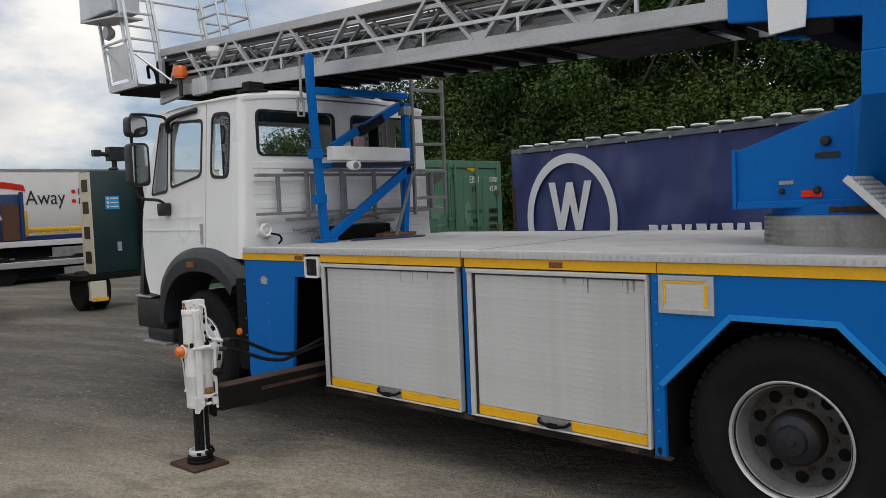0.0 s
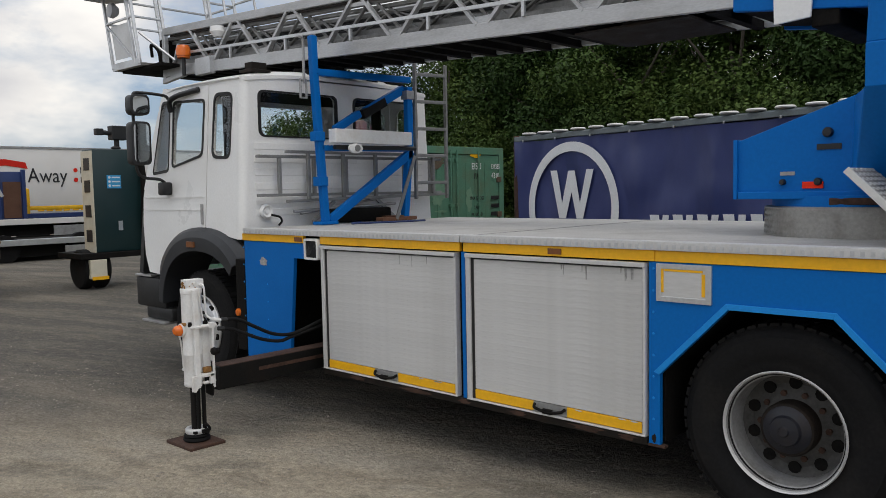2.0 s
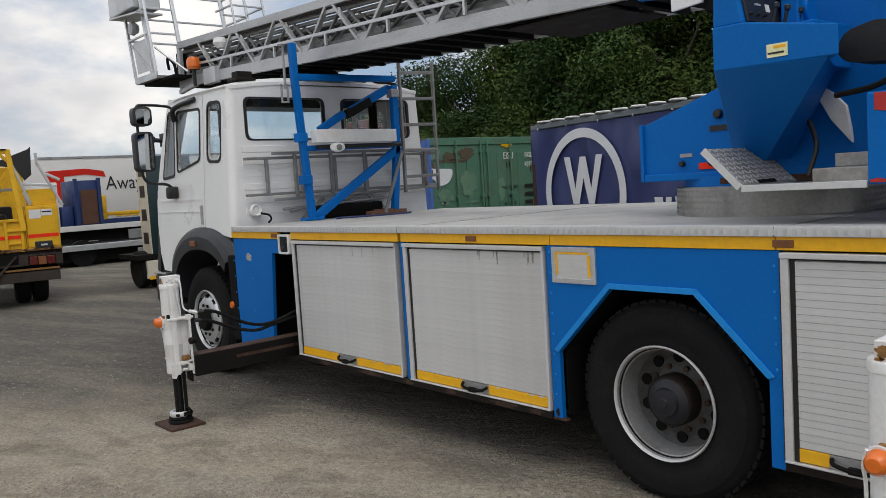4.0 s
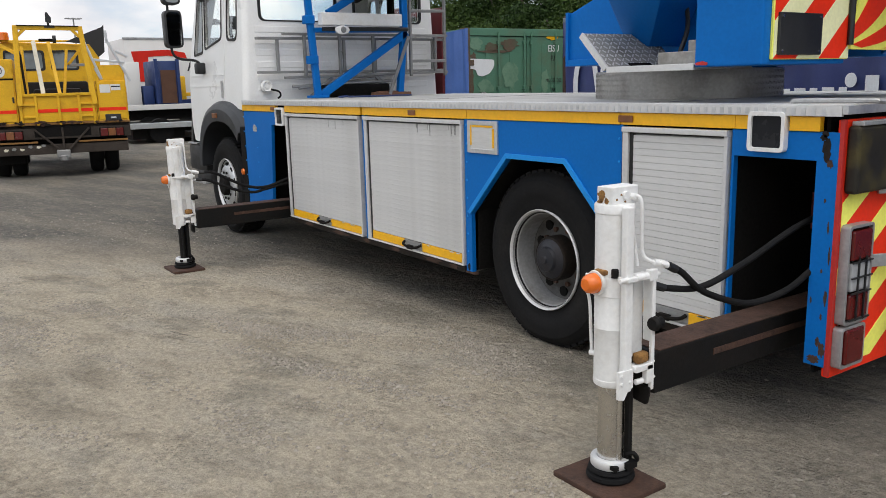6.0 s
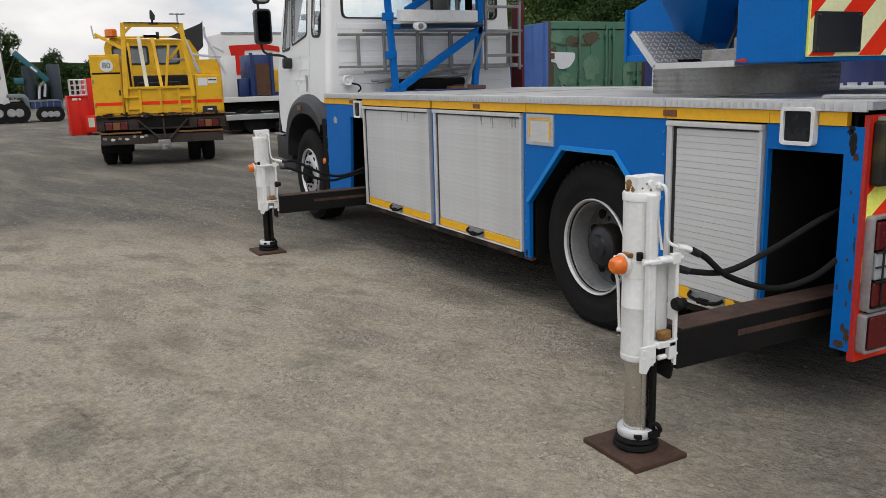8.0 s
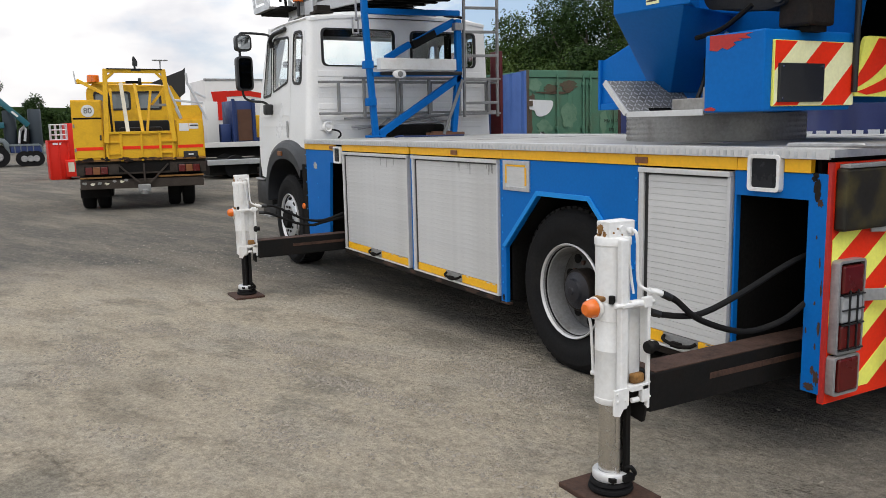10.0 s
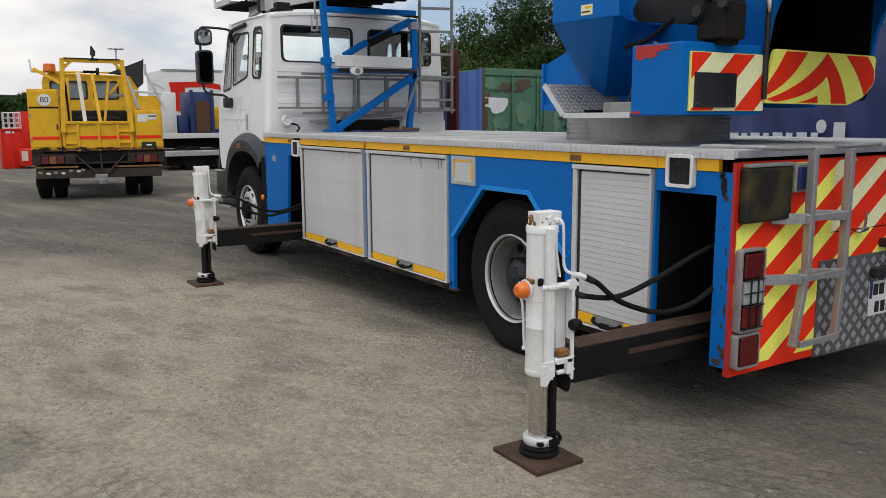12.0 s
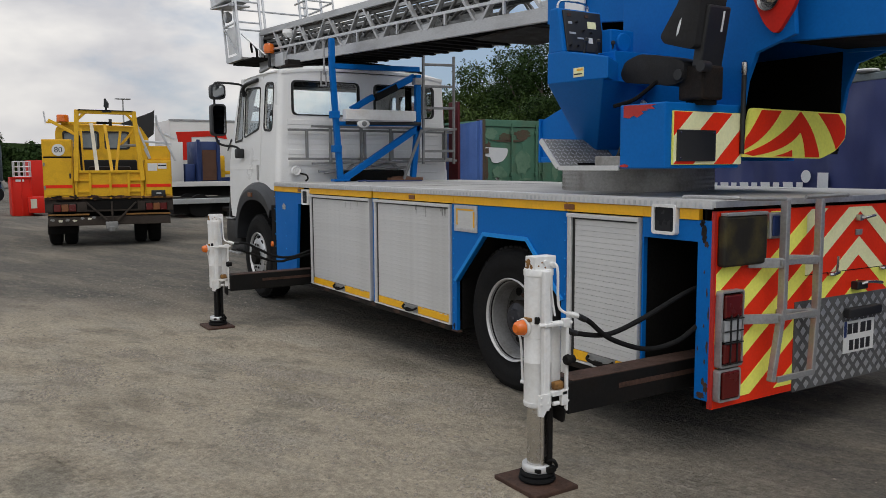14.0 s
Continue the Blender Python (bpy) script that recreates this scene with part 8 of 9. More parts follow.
    # tail beam with lights, strips, tow bar
    bx("tail_beam", -1.41, 0.96, 0.70, 0.97, TAIL_BROWN, -0.3, 0.0, label="dirty brown tail beam")
    bx("beam_lip", -1.42, 0.97, 0.955, 0.995, OCHRE, -0.02, 0.026, bevel=0.006)
    rng = random.Random(8)
    for k in range(26):
        u = rng.uniform(-1.38, 0.93)
        part("rust_stain", sheet(B(), ragged(u, rng.uniform(0.955, 1.02), rng.uniform(0.05, 0.22), rng.uniform(0.03, 0.07), 60 + k), [], px_(X + 0.044), 0.014), RUST if k % 3 else GRIME, th, "rust on the tail edge")
    bx("recess", -0.66, 0.28, 0.74, 0.93, UNDER, -0.1, 0.004, bevel=0.0)
    bx("mud_strip", -1.36, -0.62, 0.635, 0.665, OCHRE, -0.06, 0.012, bevel=0.0)
    bx("mud_strip", 0.05, 0.90, 0.625, 0.655, OCHRE, -0.06, 0.012, bevel=0.0)
    bx("under_rail", -1.36, 0.90, 0.43, 0.60, TAIL_BROWN, -0.3, 0.0)
    for k in range(7):
        u = -1.30 + k * 0.13 + rng.uniform(-0.03, 0.03)
        part("scuff", sheet(B(), ragged(u, rng.uniform(0.53, 0.59), 0.09, 0.06, 90 + k), [], px_(X + 0.003), 0.004), CREAM if k % 2 else ALU_DULL, th, "scuffed pale marks on the rail")
    for y0 in (-1.27, 0.42):
        lb = bx("light_bar", y0, y0 + 0.43, 0.70, 0.87, UNDER, -0.05, 0.012)
        for k, ma in enumerate((RED_LENS, DULL_ORANGE, RED_LENS)):
            bx("light", y0 + 0.02 + k * 0.135, y0 + 0.145 + k * 0.135, 0.715, 0.855, ma, 0.012, 0.035, lb, "", 0.008)
    for a, b in (((0.02, -0.66, 0.88), (0.05, -0.27, 0.50)), ((0.02, 0.25, 0.88), (0.05, -0.12, 0.50)), ((0, -0.20, 0.90), (0.03, -0.20, 0.45))):
        bar("tow_strut", a, b, 0.035, 0.035, TAIL_BROWN)
    hb = B()
    box(hb, X, X + 0.14, -0.33, -0.10, 0.36, 0.50)
    lathe(hb, [(0.02, -0.05), (0.075, -0.05), (0.075, 0.05), (0.02, 0.05)], (X + 0.10, -0.215, 0.36), "z", 14)
    part("tow_hitch", hb, ALU_DULL, th, "", 0.015)
    bx("mud_flap", -1.40, -0.86, 0.25, 0.45, UNDER, -0.35, -0.33)
    for y in (-1.40, -1.12, 0.22, 0.50):
        wh = part("truck_wheel", lathe(B(), [(0.24, 0.01), (0.40, 0.0), (0.44, 0.03), (0.45, 0.05), (0.45, 0.19), (0.44, 0.21), (0.40, 0.24), (0.24, 0.23)], (X - 0.9, y, 0.45), "y", 32), RUBBER, th)
        part("wheel_disc", lathe(B(), [(0, 0.03), (0.24, 0.05), (0.25, 0.19), (0, 0.21)], (X - 0.9, y, 0.45), "y", 20), RIM_DARK, wh)
    for y in (-1.2, 0.45):
        part("truck_wheel", lathe(B(), [(0, 0.02), (0.24, 0.0), (0.42, 0.0), (0.45, 0.03), (0.45, 0.20), (0.42, 0.23), (0, 0.23)], (X - 4.0, y, 0.45), "y", 28), RUBBER, th)
    part("chassis", box(B(), X - 4.5, X - 0.2, -0.6, 0.2, 0.5, 0.9), UNDER, th)
    part("underside", box(B(), X - 1.4, X - 0.3, -1.3, 0.9, 0.56, 0.9), UNDER, th)
    th.rotation_euler = (0, 0, radians(-10))


yellow_truck()


# ---- generator on a trailer, box lorry, flatbed trailers, skips ----
def generator():
    X, Y = -14.9, 2.70
    th = thing("generator_trailer", (X - 0.6, Y + 0.5, 0), "dark green generator cabinet on a small trailer", "generator")
    body = part("cabinet", box(B(), X - 0.45, X, Y + 0.012, Y + 0.92, 0.66, 2.53), DARK_GREEN, th, "dark green steel cabinet", 0.02)
    part("cream_edge", box(B(), X - 0.45, X + 0.006, Y - 0.004, Y + 0.012, 0.66, 2.50), CREAM, th, "cream corner panel", 0.006)
    sg = part("blue_sign", box(B(), X, X + 0.012, Y + 0.26, Y + 0.52, 1.82, 2.06), INK_BLUE, body, "blue and white safety sign")
    for k in range(3):
        part("sign_bar", box(B(), X + 0.012, X + 0.015, Y + 0.35, Y + 0.50, 1.855 + k * 0.075, 1.88 + k * 0.075), PLATE_WHITE, sg)
        part("sign_dot", lathe(B(), [(0.024, 0), (0.024, 0.003), (0, 0.003)], (X + 0.012, Y + 0.305, 1.868 + k * 0.075), "x", 12), PLATE_WHITE, sg)
    part("label", box(B(), X, X + 0.012, Y + 0.44, Y + 0.52, 1.05, 1.22), ALU, body)
    for z in (0.85, 1.3, 1.75, 2.15):
        part("vent_strip", box(B(), X - 0.33, X - 0.10, Y - 0.012, Y - 0.004, z, z + 0.22), PLASTIC, th)
    part("base", box(B(), X - 0.9, X + 0.1, Y - 0.32, Y + 1.0, 0.56, 0.66), UNDER, th, "", 0.01)
    part("tow_box", box(B(), X + 0.02, X + 0.12, Y - 0.16, Y + 0.14, 0.20, 0.54), CREAM, th, "cream box with yellow edge", 0.01)
    part("tow_edge", box(B(), X + 0.12, X + 0.13, Y - 0.14, Y + 0.16, 0.18, 0.24), YELLOW, th)
    for y in (Y - 0.22, Y + 0.06):
        part("wheel", lathe(B(), [(0, 0.02), (0.18, 0.0), (0.33, 0.0), (0.36, 0.03), (0.36, 0.17), (0.33, 0.2), (0, 0.2)], (X - 0.3, y, 0.36), "y", 24), RUBBER, th)
    ms_ = B()
    rod(ms_, (X - 0.3, Y + 0.62, 2.5), (X - 0.3, Y + 0.62, 2.95), 0.05)
    box(ms_, X - 0.40, X - 0.2, Y + 0.50, Y + 0.80, 2.72, 2.98)
    rod(ms_, (X - 0.3, Y + 0.30, 2.86), (X - 0.3, Y + 0.7, 2.82), 0.045)
    box(ms_, X - 0.36, X - 0.24, Y + 0.22, Y + 0.36, 2.80, 2.92)
    lathe(ms_, [(0, 2.53), (0.09, 2.55), (0.09, 2.58), (0, 2.61)], (X - 0.2, Y + 0.55, 0), "z", 14)
    part("crane_arm", ms_, PLASTIC, th, "black pump and lifting arm on top", 0.015)
    side_ = B()
    hose(side_, [(X + 0.05, Y + 0.90, 2.3), (X + 0.10, Y + 0.92, 1.8), (X + 0.08, Y + 0.9, 1.2), (X + 0.06, Y + 0.92, 0.7)], 0.06, 8, 6)
    part("exhaust", side_, UNDER, th)


generator()


def box_lorry():
    X = -28.0
    th = thing("box_lorry", (X - 1.2, 9, 0), "white box lorry with red emblem and lettering on its side", "lorry")
    b_ = part("box_body", box(B(), X - 2.4, X, 4.25, 13.5, 1.15, 3.28), BOX_WHITE, th, "white box body", 0.02)
    part("roof_rail", box(B(), X - 0.02, X + 0.02, 4.22, 13.5, 3.24, 3.31), ALU_DARK, b_)
    rd = B()
    up = lambda u, v, d: Vector((X + 0.016 - d, u, v))
    sheet(rd, [(4.46, 2.84), (5.7, 2.90), (6.30, 2.80), (6.36, 2.60), (5.7, 2.70), (5.02, 2.66), (5.00, 1.98), (6.0, 1.98), (6.0, 1.82), (4.66, 1.82)], [], up, 0.008)
    part("red_emblem", rd, SKIP_RED, b_, "red frame-shaped emblem")
    part("black_mark", sheet(B(), rounded(rect(5.06, 5.75, 2.05, 2.5), 0.12), [rounded(rect(5.16, 5.65, 2.15, 2.4), 0.06)], up, 0.006), INK, b_)
    upm = Matrix(((0, 0, 1, X + 0.016), (1, 0, 0, 0), (0, 1, 0, 0), (0, 0, 0, 1)))
    letters("lettering", "Away", 0.66, Matrix.Translation((0, 6.97, 2.36)) @ upm, INK, b_, "", 0.85)
    for z in (2.56, 2.24):
        part("red_dot", sheet(B(), [(7.88 + 0.07 * math.cos(2 * math.pi * k / 16), z + 0.07 * math.sin(2 * math.pi * k / 16)) for k in range(16)], [], up, 0.006), SKIP_RED, b_)
        part("print_bar", sheet(B(), rect(8.04, 9.4, z - 0.10, z + 0.10), [], up, 0.006), INK, b_)
    for k in range(9):
        part("number_bar", sheet(B(), rect(6.6 + k * 0.28, 6.8 + k * 0.28, 1.22, 1.36), [], up, 0.006), YELLOW, b_)
    part("lorry_chassis", box(B(), X - 2.2, X - 0.2, 4.4, 13.4, 0.6, 1.15), UNDER, th)
    for y in (6.5, 11.8):
        part("lorry_wheel", lathe(B(), [(0, 0), (0.28, 0), (0.46, 0.02), (0.5, 0.06), (0.5, 0.25), (0, 0.28)], (X - 0.35, y, 0.5), "x", 24), RUBBER, th)


box_lorry()


def flatbed(x, y0, y1, z, label, side=BOX_WHITE):
    th = thing("flatbed_trailer", (x - 1, (y0 + y1) / 2, 0), label, "trailer", "parked flatbed trailers")
    part("bed", box(B(), x - 2.2, x, y0, y1, z - 0.06, z), STEEL, th, "", 0.01)
    part("side_rail", box(B(), x, x + 0.05, y0, y1, z - 0.14, z + 0.02), side, th, "pale side rail", 0.01)
    part("frame", box(B(), x - 1.9, x - 0.2, y0 + 0.1, y1 - 0.1, z - 0.45, z - 0.14), UNDER, th)
    for y in (y0 + 0.9, (y0 + y1) / 2, y1 - 0.9):
        part("trailer_wheel", lathe(B(), [(0, -0.02), (0.2, -0.02), (0.34, 0.0), (0.36, 0.05), (0.36, 0.2), (0, 0.22)], (x - 0.3, y, 0.36), "x", 20), RUBBER, th)
    part("mud_panel", box(B(), x - 0.02, x + 0.02, (y0 + y1) / 2 - 0.5, (y0 + y1) / 2 + 0.9, z - 0.48, z - 0.2), ALU_DARK, th, "grey side panel", 0.006)
    return th


flatbed(-24.2, 3.0, 9.2, 1.07, "low flatbed trailer with white side rail")
flatbed(-22.6, 2.9, 8.6, 0.58, "low grey flatbed trailer", ALU)


def skip_bin(x, y0, y1, z0, z1, ma, panel, label):
    th = thing("skip", (x - 0.6, (y0 + y1) / 2, z0), label, "skip")
    part("skip_body", box(B(), x - 1.2, x, y0, y1, z0, z1), ma, th, "", 0.02)
    if panel:
        part("skip_panel", box(B(), x, x + 0.02, y0 + 0.18, y1 - 0.12, z0 + 0.05, z1 - 0.28), panel, th, "brown boarding")
        for y in (y0, y1 - 0.1):
            part("skip_post", box(B(), x - 0.02, x + 0.08, y, y + 0.10, z0, z1 + 0.06), ma, th, "", 0.01)
    return th


skip_bin(-24.4, 4.20, 4.96, 1.07, 2.40, SKIP_BLUE, SKIP_BROWN, "dark blue skip with brown boarding on a flatbed")
skip_bin(-24.5, 3.86, 4.17, 1.07, 1.66, SKIP_BLUE, None, "small dark blue steel box on a flatbed")
skip_bin(-24.6, 3.42, 3.82, 1.07, 2.38, BOX_WHITE, None, "tall white steel cabinet on a flatbed")
rb_ = skip_bin(-27.0, -1.06, -0.46, 0.0, 1.26, SKIP_RED, None, "red steel bin on the grit")
skip_bin(-29.0, -0.36, 1.2, 0.0, 1.82, SKIP_RED, None, "taller red steel bin on the grit")
part("bin_label", box(B(), -27.0, -26.985, -0.93, -0.68, 1.12, 1.19), BOX_WHITE, rb_)
part("bin_rim", box(B(), -27.03, -26.96, -1.08, -0.44, 1.22, 1.27), SKIP_RED, rb_, "", 0.01)
for y in (-1.05, -0.76, -0.50):
    part("bin_rib", box(B(), -27.0, -26.97, y - 0.02, y + 0.02, 0.02, 1.22), SKIP_RED, rb_, "", 0.006)
fb_ = skip_bin(-26.6, -0.62, -0.12, 0.10, 0.62, SKIP_RED, None, "low red fire point box on the grit")
part("notice", box(B(), -26.6, -26.585, -0.56, -0.38, 0.26, 0.56), CREAM, fb_)
ct = B()
for x in (-27.2, -27.7):
    for y in (-0.94, -0.78, -0.62, -0.46):
        rod(ct, (x, y, 1.262), (x, y, 1.77), 0.018)
    for z in (1.28, 1.44, 1.6, 1.77):
        rod(ct, (x, -0.94, z), (x, -0.46, z), 0.018)
for y in (-0.94, -0.46):
    for z in (1.28, 1.77):
        rod(ct, (-27.7, y, z), (-27.2, y, z), 0.018)
solid("mesh_crate", ct, ALU, "grey wire mesh crate standing on a red bin", "crate")
mach = thing("yellow_machine", (-25.6, 6.0, 1.1), "small yellow machine standing on a flatbed", "machine")
part("machine_body", box(B(), -26.1, -25.4, 5.08, 5.45, 1.12, 1.95), TRUCK_YELLOW, mach, "", 0.05)
part("machine_arm", box(B(), -25.7, -25.5, 5.45, 8.6, 1.30, 1.42), TRUCK_YELLOW, mach, "", 0.02)
part("machine_base", box(B(), -26.2, -25.2, 5.0, 8.6, 1.075, 1.2), SKIP_BLUE, mach)


# far low-loader with a teal crane, light mast, far woods
def low_loader():
    X = -40.0
    th = thing("low_loader", (X, -3, 0), "blue low-loader trailer with a teal crane load behind a white tractor", "trailer")
    side = lambda u, v, d: Vector((X - d, u, v))
    part("bed", box(B(), X - 2.2, X, -1.80, -0.50, 0.62, 0.95), SKIP_BLUE, th, "dark blue bed", 0.03)
    part("bed_rail", box(B(), X, X + 0.05, -1.85, -0.62, 0.93, 1.02), GREY_RAIL, th, "grey edge rail", 0.01)
    part("tail_ramp", sheet(B(), [(-0.62, 1.02), (-0.50, 0.95), (-0.38, 0.52), (-0.46, 0.50), (-0.58, 0.86)], [], side, 2.2), GREY_RAIL, th)
    for y in (-1.62, -1.38, -1.12, -0.86):
        part("bed_rib", box(B(), X, X + 0.03, y - 0.02, y + 0.02, 0.62, 0.93), GREY_RAIL, th)
    part("swan_neck", sheet(B(), [(-2.75, 1.32), (-2.0, 1.28), (-1.85, 1.10), (-1.82, 0.62), (-1.95, 0.62), (-2.10, 1.10), (-2.75, 1.14)], [], side, 2.2), GREY_RAIL, th, "blue-grey swan neck", 0.02)
    for y, r in ((-1.28, 0.35), (-1.02, 0.35), (-0.78, 0.35), (-2.30, 0.46), (-2.62, 0.46), (-3.12, 0.46)):
        hub = part("trailer_wheel", lathe(B(), [(0, -0.02), (r * 0.4, -0.02), (r * 0.5, 0.02), (r * 0.9, 0.0), (r, 0.05), (r, 0.3), (0, 0.32)], (X - 0.15, y, r), "x", 24), RUBBER, th)
        part("wheel_rim", lathe(B(), [(r * 0.42, 0.0), (r * 0.36, 0.04), (0.0, 0.03)], (X + 0.165, y, r), "x", 16), ALU_DARK, hub)
    part("slate_tank", lathe(B(), [(0, 0.95), (0.27, 0.95), (0.28, 0.97), (0.28, 2.55), (0.26, 2.60), (0, 2.60)], (X - 0.5, -0.68, 0), "z", 28), SLATE, th, "dark slate steel tank")
    part("slate_tank", lathe(B(), [(0, 0.95), (0.27, 0.95), (0.28, 0.97), (0.28, 2.50), (0.26, 2.55), (0, 2.55)], (X - 0.5, -1.72, 0), "z", 28), SLATE, th, "dark slate steel tank")
    part("crane_jib", beam(B(), (X + 0.1, -2.22, 3.14), (X + 0.1, -0.98, 1.86), 0.22, 0.24), TEAL, th, "teal crane jib", 0.02)
    part("jib_head", box(B(), X, X + 0.2, -2.34, -2.12, 3.02, 3.24), BOX_WHITE, th, "", 0.05)
    part("jib_label", beam(B(), (X + 0.24, -1.62, 2.50), (X + 0.24, -1.38, 2.26), 0.02, 0.09), BOX_WHITE, th)
    part("jib_ram", beam(B(), (X + 0.1, -1.35, 1.62), (X + 0.1, -1.0, 2.0), 0.09, 0.09), ALU_DULL, th)
    part("crane_base", box(B(), X - 0.8, X - 0.1, -1.40, -0.98, 0.95, 1.75), STEEL, th, "", 0.08)
    part("crane_seat", hose(B(), [(X - 0.05, -1.42, 1.05), (X - 0.05, -1.32, 1.62), (X - 0.05, -1.12, 1.70), (X - 0.05, -1.18, 1.15)], 0.06, 8, 5), ALU, th)
    part("tractor", sheet(B(), [(-5.2, 0.75), (-2.62, 0.75), (-2.66, 1.5), (-2.74, 3.2), (-2.95, 3.62), (-5.2, 3.62)], [], side, 2.3), BOX_WHITE, th, "white tractor cab", 0.05)
    part("tractor_window", sheet(B(), rounded([(-3.4, 1.95), (-2.86, 1.95), (-2.88, 2.5), (-3.4, 2.5)], 0.06), [], lambda u, v, d: Vector((X + 0.02 - d, u, v)), 0.03), DARK_LENS, th)
    part("tractor_chassis", box(B(), X - 2.0, X - 0.1, -5.0, -2.0, 0.55, 0.95), UNDER, th)
    part("tool_box", box(B(), X - 0.6, X + 0.02, -2.35, -1.95, 1.75, 2.02), TEAL, th, "", 0.03)


low_loader()
mast = thing("light_mast", (-60, 8.8, 0), "tall grey light mast with lamp heads", "lamp post")
part("pole", rod(B(), (-60, 8.8, 0), (-60, 8.8, 6.45), 0.09, 0.05, 10), ALU_DARK, mast)
part("arm", box(B(), -60.04, -59.96, 8.4, 9.2, 6.40, 6.45), ALU_DARK, mast)
for y in (8.42, 8.8, 9.18):
    part("lamp_head", box(B(), -60.2, -59.8, y - 0.14, y + 0.14, 6.42, 6.50), ALU_DARK, mast, "", 0.02)


# ---- vegetation ----
def leaf_cloud(name, blobs, count, size, material, parent, seed):
    """Many small folded leaves over a set of uneven clumps (centre, radii)."""
    rng = np.random.default_rng(seed)
    vol = np.array([b[1][0] * b[1][1] for b in blobs])
    pick = rng.choice(len(blobs), count, p=vol / vol.sum())
    cen = np.array([b[0] for b in blobs])[pick]
    rad = np.array([b[1] for b in blobs])[pick]
    d = rng.normal(size=(count, 3))
    d /= np.linalg.norm(d, axis=1)[:, None]
    depth = rng.uniform(0.45, 1.0, count) ** 0.5 * (1 + 0.22 * rng.normal(size=count).clip(-1, 1.4))
    p = cen + d * rad * depth[:, None]
    n = d * 0.7 + rng.normal(size=(count, 3)) * 0.6 + np.array([0, 0, 0.5])
    n /= np.linalg.norm(n, axis=1)[:, None]
    t = np.cross(n, rng.normal(size=(count, 3)))
    t /= np.linalg.norm(t, axis=1)[:, None]
    b = np.cross(n, t)
    s = size * rng.uniform(0.6, 1.4, count)[:, None]
    v = np.stack([p - t * s, p + b * s * 0.5 + n * s * 0.1, p + t * s, p - b * s * 0.5 + n * s * 0.1], 1).reshape(-1, 3)
    mesh = bpy.data.meshes.new(name)
    mesh.from_pydata(v.tolist(), [], np.arange(4 * count).reshape(-1, 4).tolist())
    mesh.materials.append(material)
    return link(name, mesh, parent)


def tree(x, y, base, top, spread, seed, count=5200, material=None, leaf=0.11, label="leafy green tree on the bank behind the containers", bushy=False):
    rng = random.Random(seed)
    th = thing("bush" if bushy else "tree", (x, y, base), label, "bush" if bushy else "tree", "trees on the bank")
    h = top - base
    tr = B()
    rod(tr, (x, y, base - 0.3), (x + 0.1, y, base + h * 0.45), 0.12, 0.08, 8)
    tips = []
    for k in range(5):
        a = 2 * math.pi * k / 5 + rng.random()
        tip = (x + math.cos(a) * spread * 0.55, y + math.sin(a) * spread * 0.55, base + h * rng.uniform(0.55, 0.85))
        rod(tr, (x + 0.08, y, base + h * rng.uniform(0.15, 0.4)), tip, 0.06, 0.02, 6)
        tips.append(tip)
    part("trunk", tr, BARK, th)
    blobs = []
    for k in range(15):
        a, r = rng.uniform(0, 6.28), spread * math.sqrt(rng.random()) * 0.85
        z = base + h * (rng.uniform(0.12, 0.88) if bushy else rng.uniform(0.25, 0.9))
        q = spread * rng.uniform(0.25, 0.45) * (1.1 - 0.45 * (z - base) / h)
        blobs.append(((x + r * math.cos(a) * (1.1 - 0.6 * (z - base) / h), y + r * math.sin(a) * 0.8, z), (q, q, q * 0.8)))
    blobs.append(((x, y, base + h * 0.82), (spread * 0.34, spread * 0.34, h * 0.18)))
    leaf_cloud("crown", blobs, count, leaf, material or (LEAF if seed % 3 else LEAF_DARK), th, seed)


bank = B()
rows = []
for i in range(41):
    u = i / 40
    px, py = -24 + 40 * u, 9.6 + 3.0 * (1 - u) - 1.5 * u
    row = []
    for j in range(13):
        v = j / 12
        row.append(bank.verts.new((px, py + 10 * v, -0.05 + 3.6 * min(1, v * 1.5) * min(1, (u + 0.12) * 4) + 0.3 * noise.noise((px * 0.5, v * 5, 1)))))
    rows.append(row)
for a, b in zip(rows, rows[1:]):
    for j in range(12):
        bank.faces.new((a[j], b[j], b[j + 1], a[j + 1]))
solid("overgrown_bank", bank, SOIL, "overgrown earth bank behind the containers", "bank", kind="structure")
rngt = random.Random(5)
for i in range(15):
    u = i / 14
    x = -19.5 + 27 * u
    tree(x, 12.6 - 3.0 * u + rngt.uniform(-0.3, 0.5), 0.0, 3.4 + 0.5 * rngt.random(), 1.7, 100 + i, 20000, None, 0.044, "dense green bush on the bank behind the containers", True)
for i in range(14):
    u = i / 13
    x = -21.5 + 31 * u
    tree(x + rngt.uniform(-0.5, 0.5), 14.2 - 2.4 * u + rngt.uniform(-0.4, 0.4), 0.3 + 1.6 * min(1, u * 3), 5.4 + 1.6 * min(1, u * 1.6) + rngt.uniform(-0.4, 0.4), 2.5, 200 + i, 28000, None, 0.050)
for i in range(10):
    x = -17 + 2.8 * i
    tree(x + rngt.uniform(-0.5, 0.5), 16.2 - 0.22 * i, 1.6, (10.3 if i < 4 else 9.4) + rngt.uniform(-0.4, 0.5), 2.8, 400 + i, 19000, LEAF_DARK, 0.075)
tree(-24.5, 14.0, 0.2, 4.6, 2.2, 500, 16000, None, 0.06)
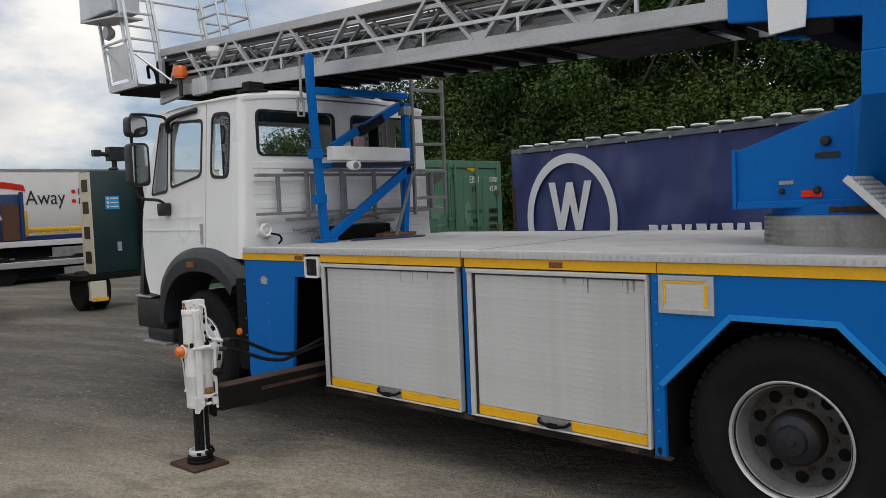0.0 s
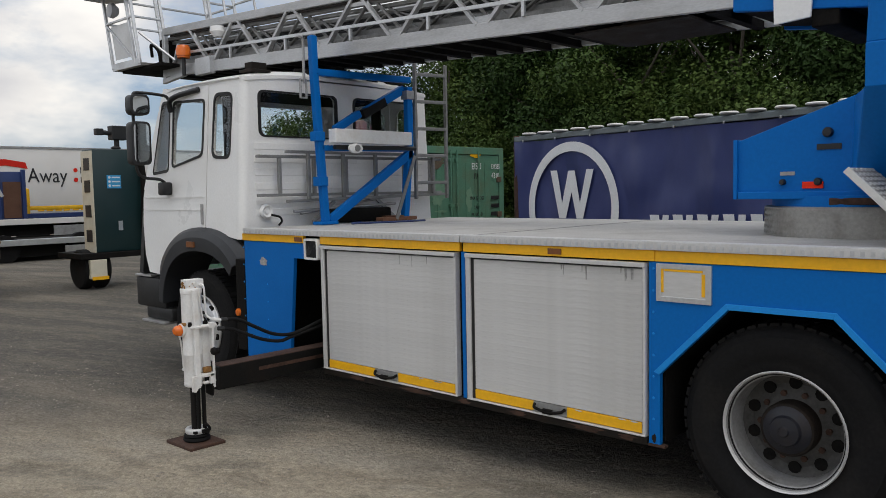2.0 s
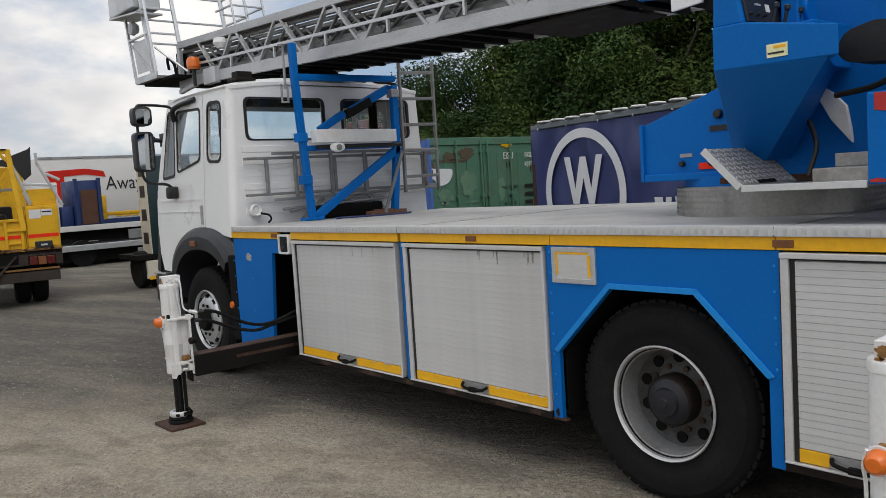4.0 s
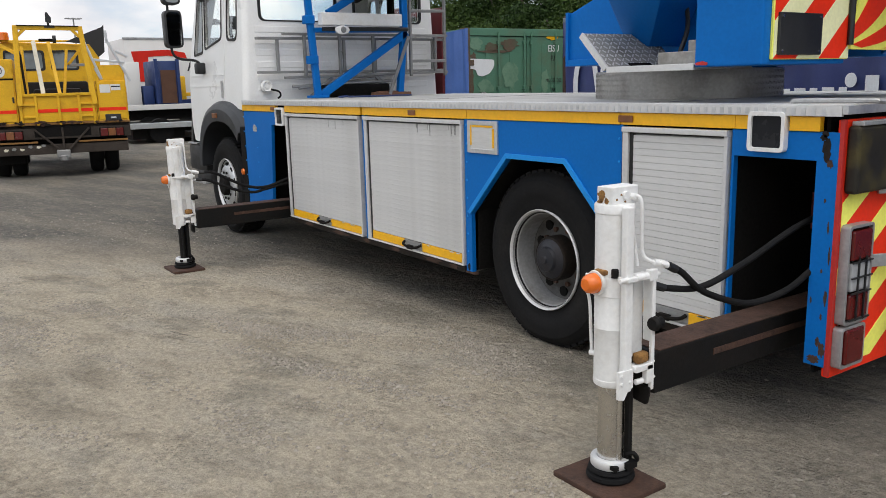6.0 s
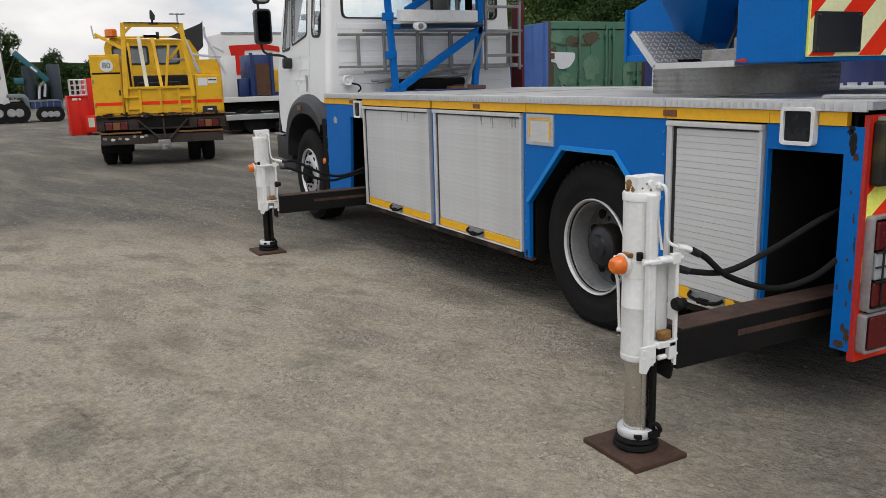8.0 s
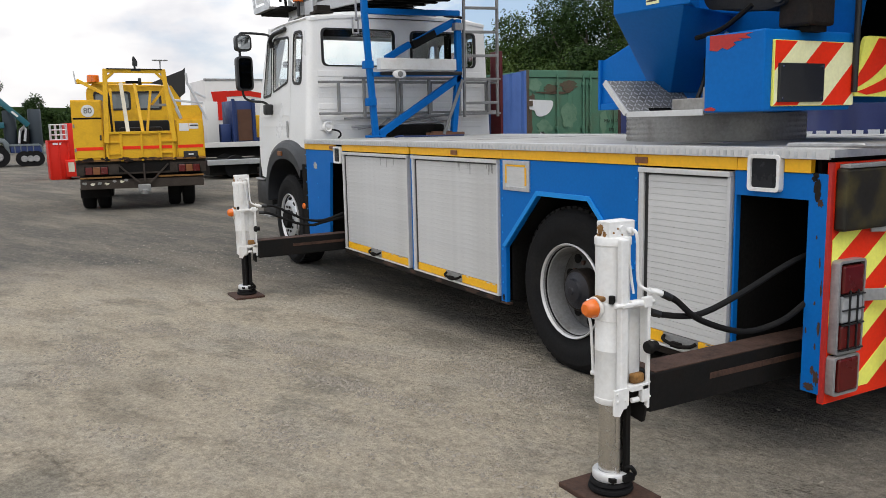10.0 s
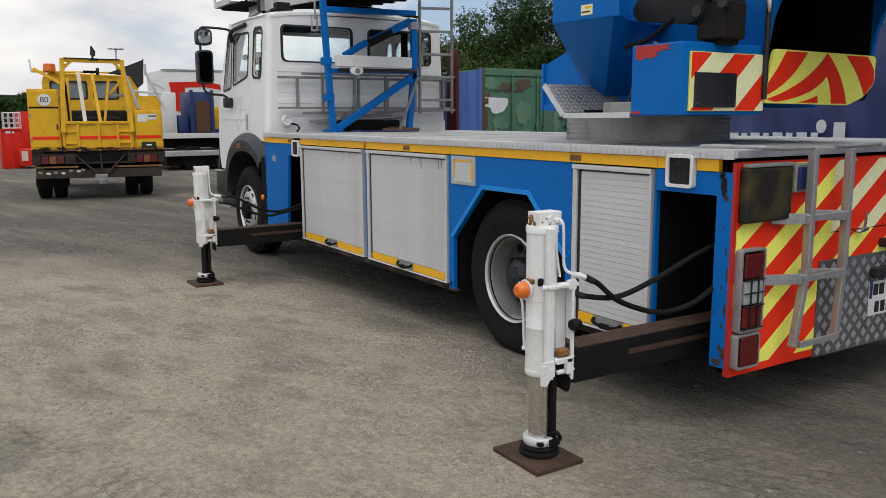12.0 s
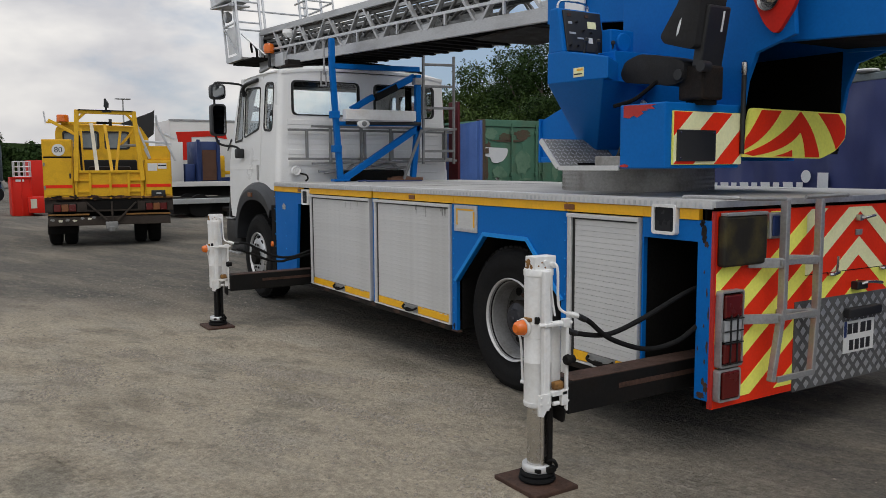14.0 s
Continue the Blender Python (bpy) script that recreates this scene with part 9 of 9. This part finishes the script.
for i, (y, top, wide) in enumerate(((-28, 6.6, 3.2), (-22.5, 6.2, 3.2), (-17, 6.8, 3.0), (-12, 6.0, 2.8), (-7, 6.3, 2.8), (-2.6, 5.9, 2.3), (0.9, 4.3, 1.7), (3.4, 3.5, 1.9), (6.6, 3.3, 2.0), (9.8, 3.6, 2.0), (13, 3.3, 2.0), (16.5, 3.5, 2.0))):
    tree(-66 + rngt.uniform(-1.5, 1.5), y, 0, top, wide, 301 + 3 * i, 15000, LEAF_DARK, 0.095, "dark green tree far across the yard", True)
hl = B()
sheet(hl, [(-200, 0), (400, 0), (400, 7), (300, 10), (200, 8), (120, 12), (60, 9), (0, 11), (-80, 8), (-200, 9)], [], lambda u, v, d: Vector((-330 - d, u, v)), 40)
solid("far_hills", hl, LEAF_DARK, "low wooded hills at the horizon", "hills", kind="structure")


# ---- loose gravel on the yard ----
def gravel():
    rng = np.random.default_rng(11)
    # clods and stones gather in low ridges, with a thin scatter between
    spots = [(-3.2, -1.15, 0.26, 0.07, 900, 14), (-2.75, -0.88, 0.20, 0.06, 450, 25), (-2.3, -1.22, 0.35, 0.05, 600, 16), (-1.8, -0.35, 0.28, 0.12, 1100, -8), (-1.65, -0.98, 0.30, 0.04, 350, 18), (-4.4, -1.85, 0.22, 0.06, 420, 24),
             (-4.0, -2.35, 0.24, 0.11, 900, 5), (-3.4, -2.62, 0.18, 0.08, 300, 10), (-1.6, -1.75, 0.16, 0.05, 220, 15), (-2.05, -2.4, 0.16, 0.06, 160, 30), (-1.2, -1.25, 0.4, 0.04, 200, 15),
             (-2.6, -1.9, 0.6, 0.04, 200, 14), (-0.4, -1.1, 0.3, 0.08, 160, 0), (-2.2, -1.5, 3.0, 1.3, 1300, 0), (0.3, -1.0, 0.5, 0.3, 120, 0),
             (-7.5, -1.0, 1.2, 0.5, 700, 5), (-6.5, -2.6, 1.0, 0.3, 500, 10)]
    x, y = [], []
    for cx, cy, rx, ry, k, turn in spots:
        k = int(k * 1.5)
        u, v = rng.normal(size=k) * rx, rng.normal(size=k) * ry
        c, d = math.cos(radians(turn)), math.sin(radians(turn))
        x.append(cx + u * c - v * d)
        y.append(cy + u * d + v * c)
    x, y = np.concatenate(x), np.concatenate(y)
    k = len(x)
    size = 0.0028 + 0.011 * rng.random(k) ** 2.6 + 0.007 * (rng.random(k) < 0.012)
    z = np.array([relief(a, b) for a, b in zip(x, y)]) + size * 0.2
    turn = rng.uniform(0, 6.28, k)
    base = np.array([(1, 0, 0), (0, 1, 0), (-1, 0, 0), (0, -1, 0), (0, 0, 0.8), (0, 0, -0.6)])
    tri = np.array([(0, 1, 4), (1, 2, 4), (2, 3, 4), (3, 0, 4), (1, 0, 5), (2, 1, 5), (3, 2, 5), (0, 3, 5)])
    q = base[None] * np.stack([size * rng.uniform(0.7, 1.4, k), size * rng.uniform(0.7, 1.4, k), size * 0.75], 1)[:, None] * rng.uniform(0.7, 1.3, (k, 6, 1))
    c, d = np.cos(turn)[:, None], np.sin(turn)[:, None]
    verts = np.stack([q[..., 0] * c - q[..., 1] * d + x[:, None], q[..., 0] * d + q[..., 1] * c + y[:, None], q[..., 2] + z[:, None]], -1).reshape(-1, 3)
    faces = (tri[None] + 6 * np.arange(k)[:, None, None]).reshape(-1, 3)
    mesh = bpy.data.meshes.new("loose_gravel")
    mesh.from_pydata(verts.tolist(), [], faces.tolist())
    mesh.materials.append(STONE)
    tagged(new("loose_gravel", mesh), "loose grey gravel scattered on the packed grit", "gravel", kind="stuff")


gravel()
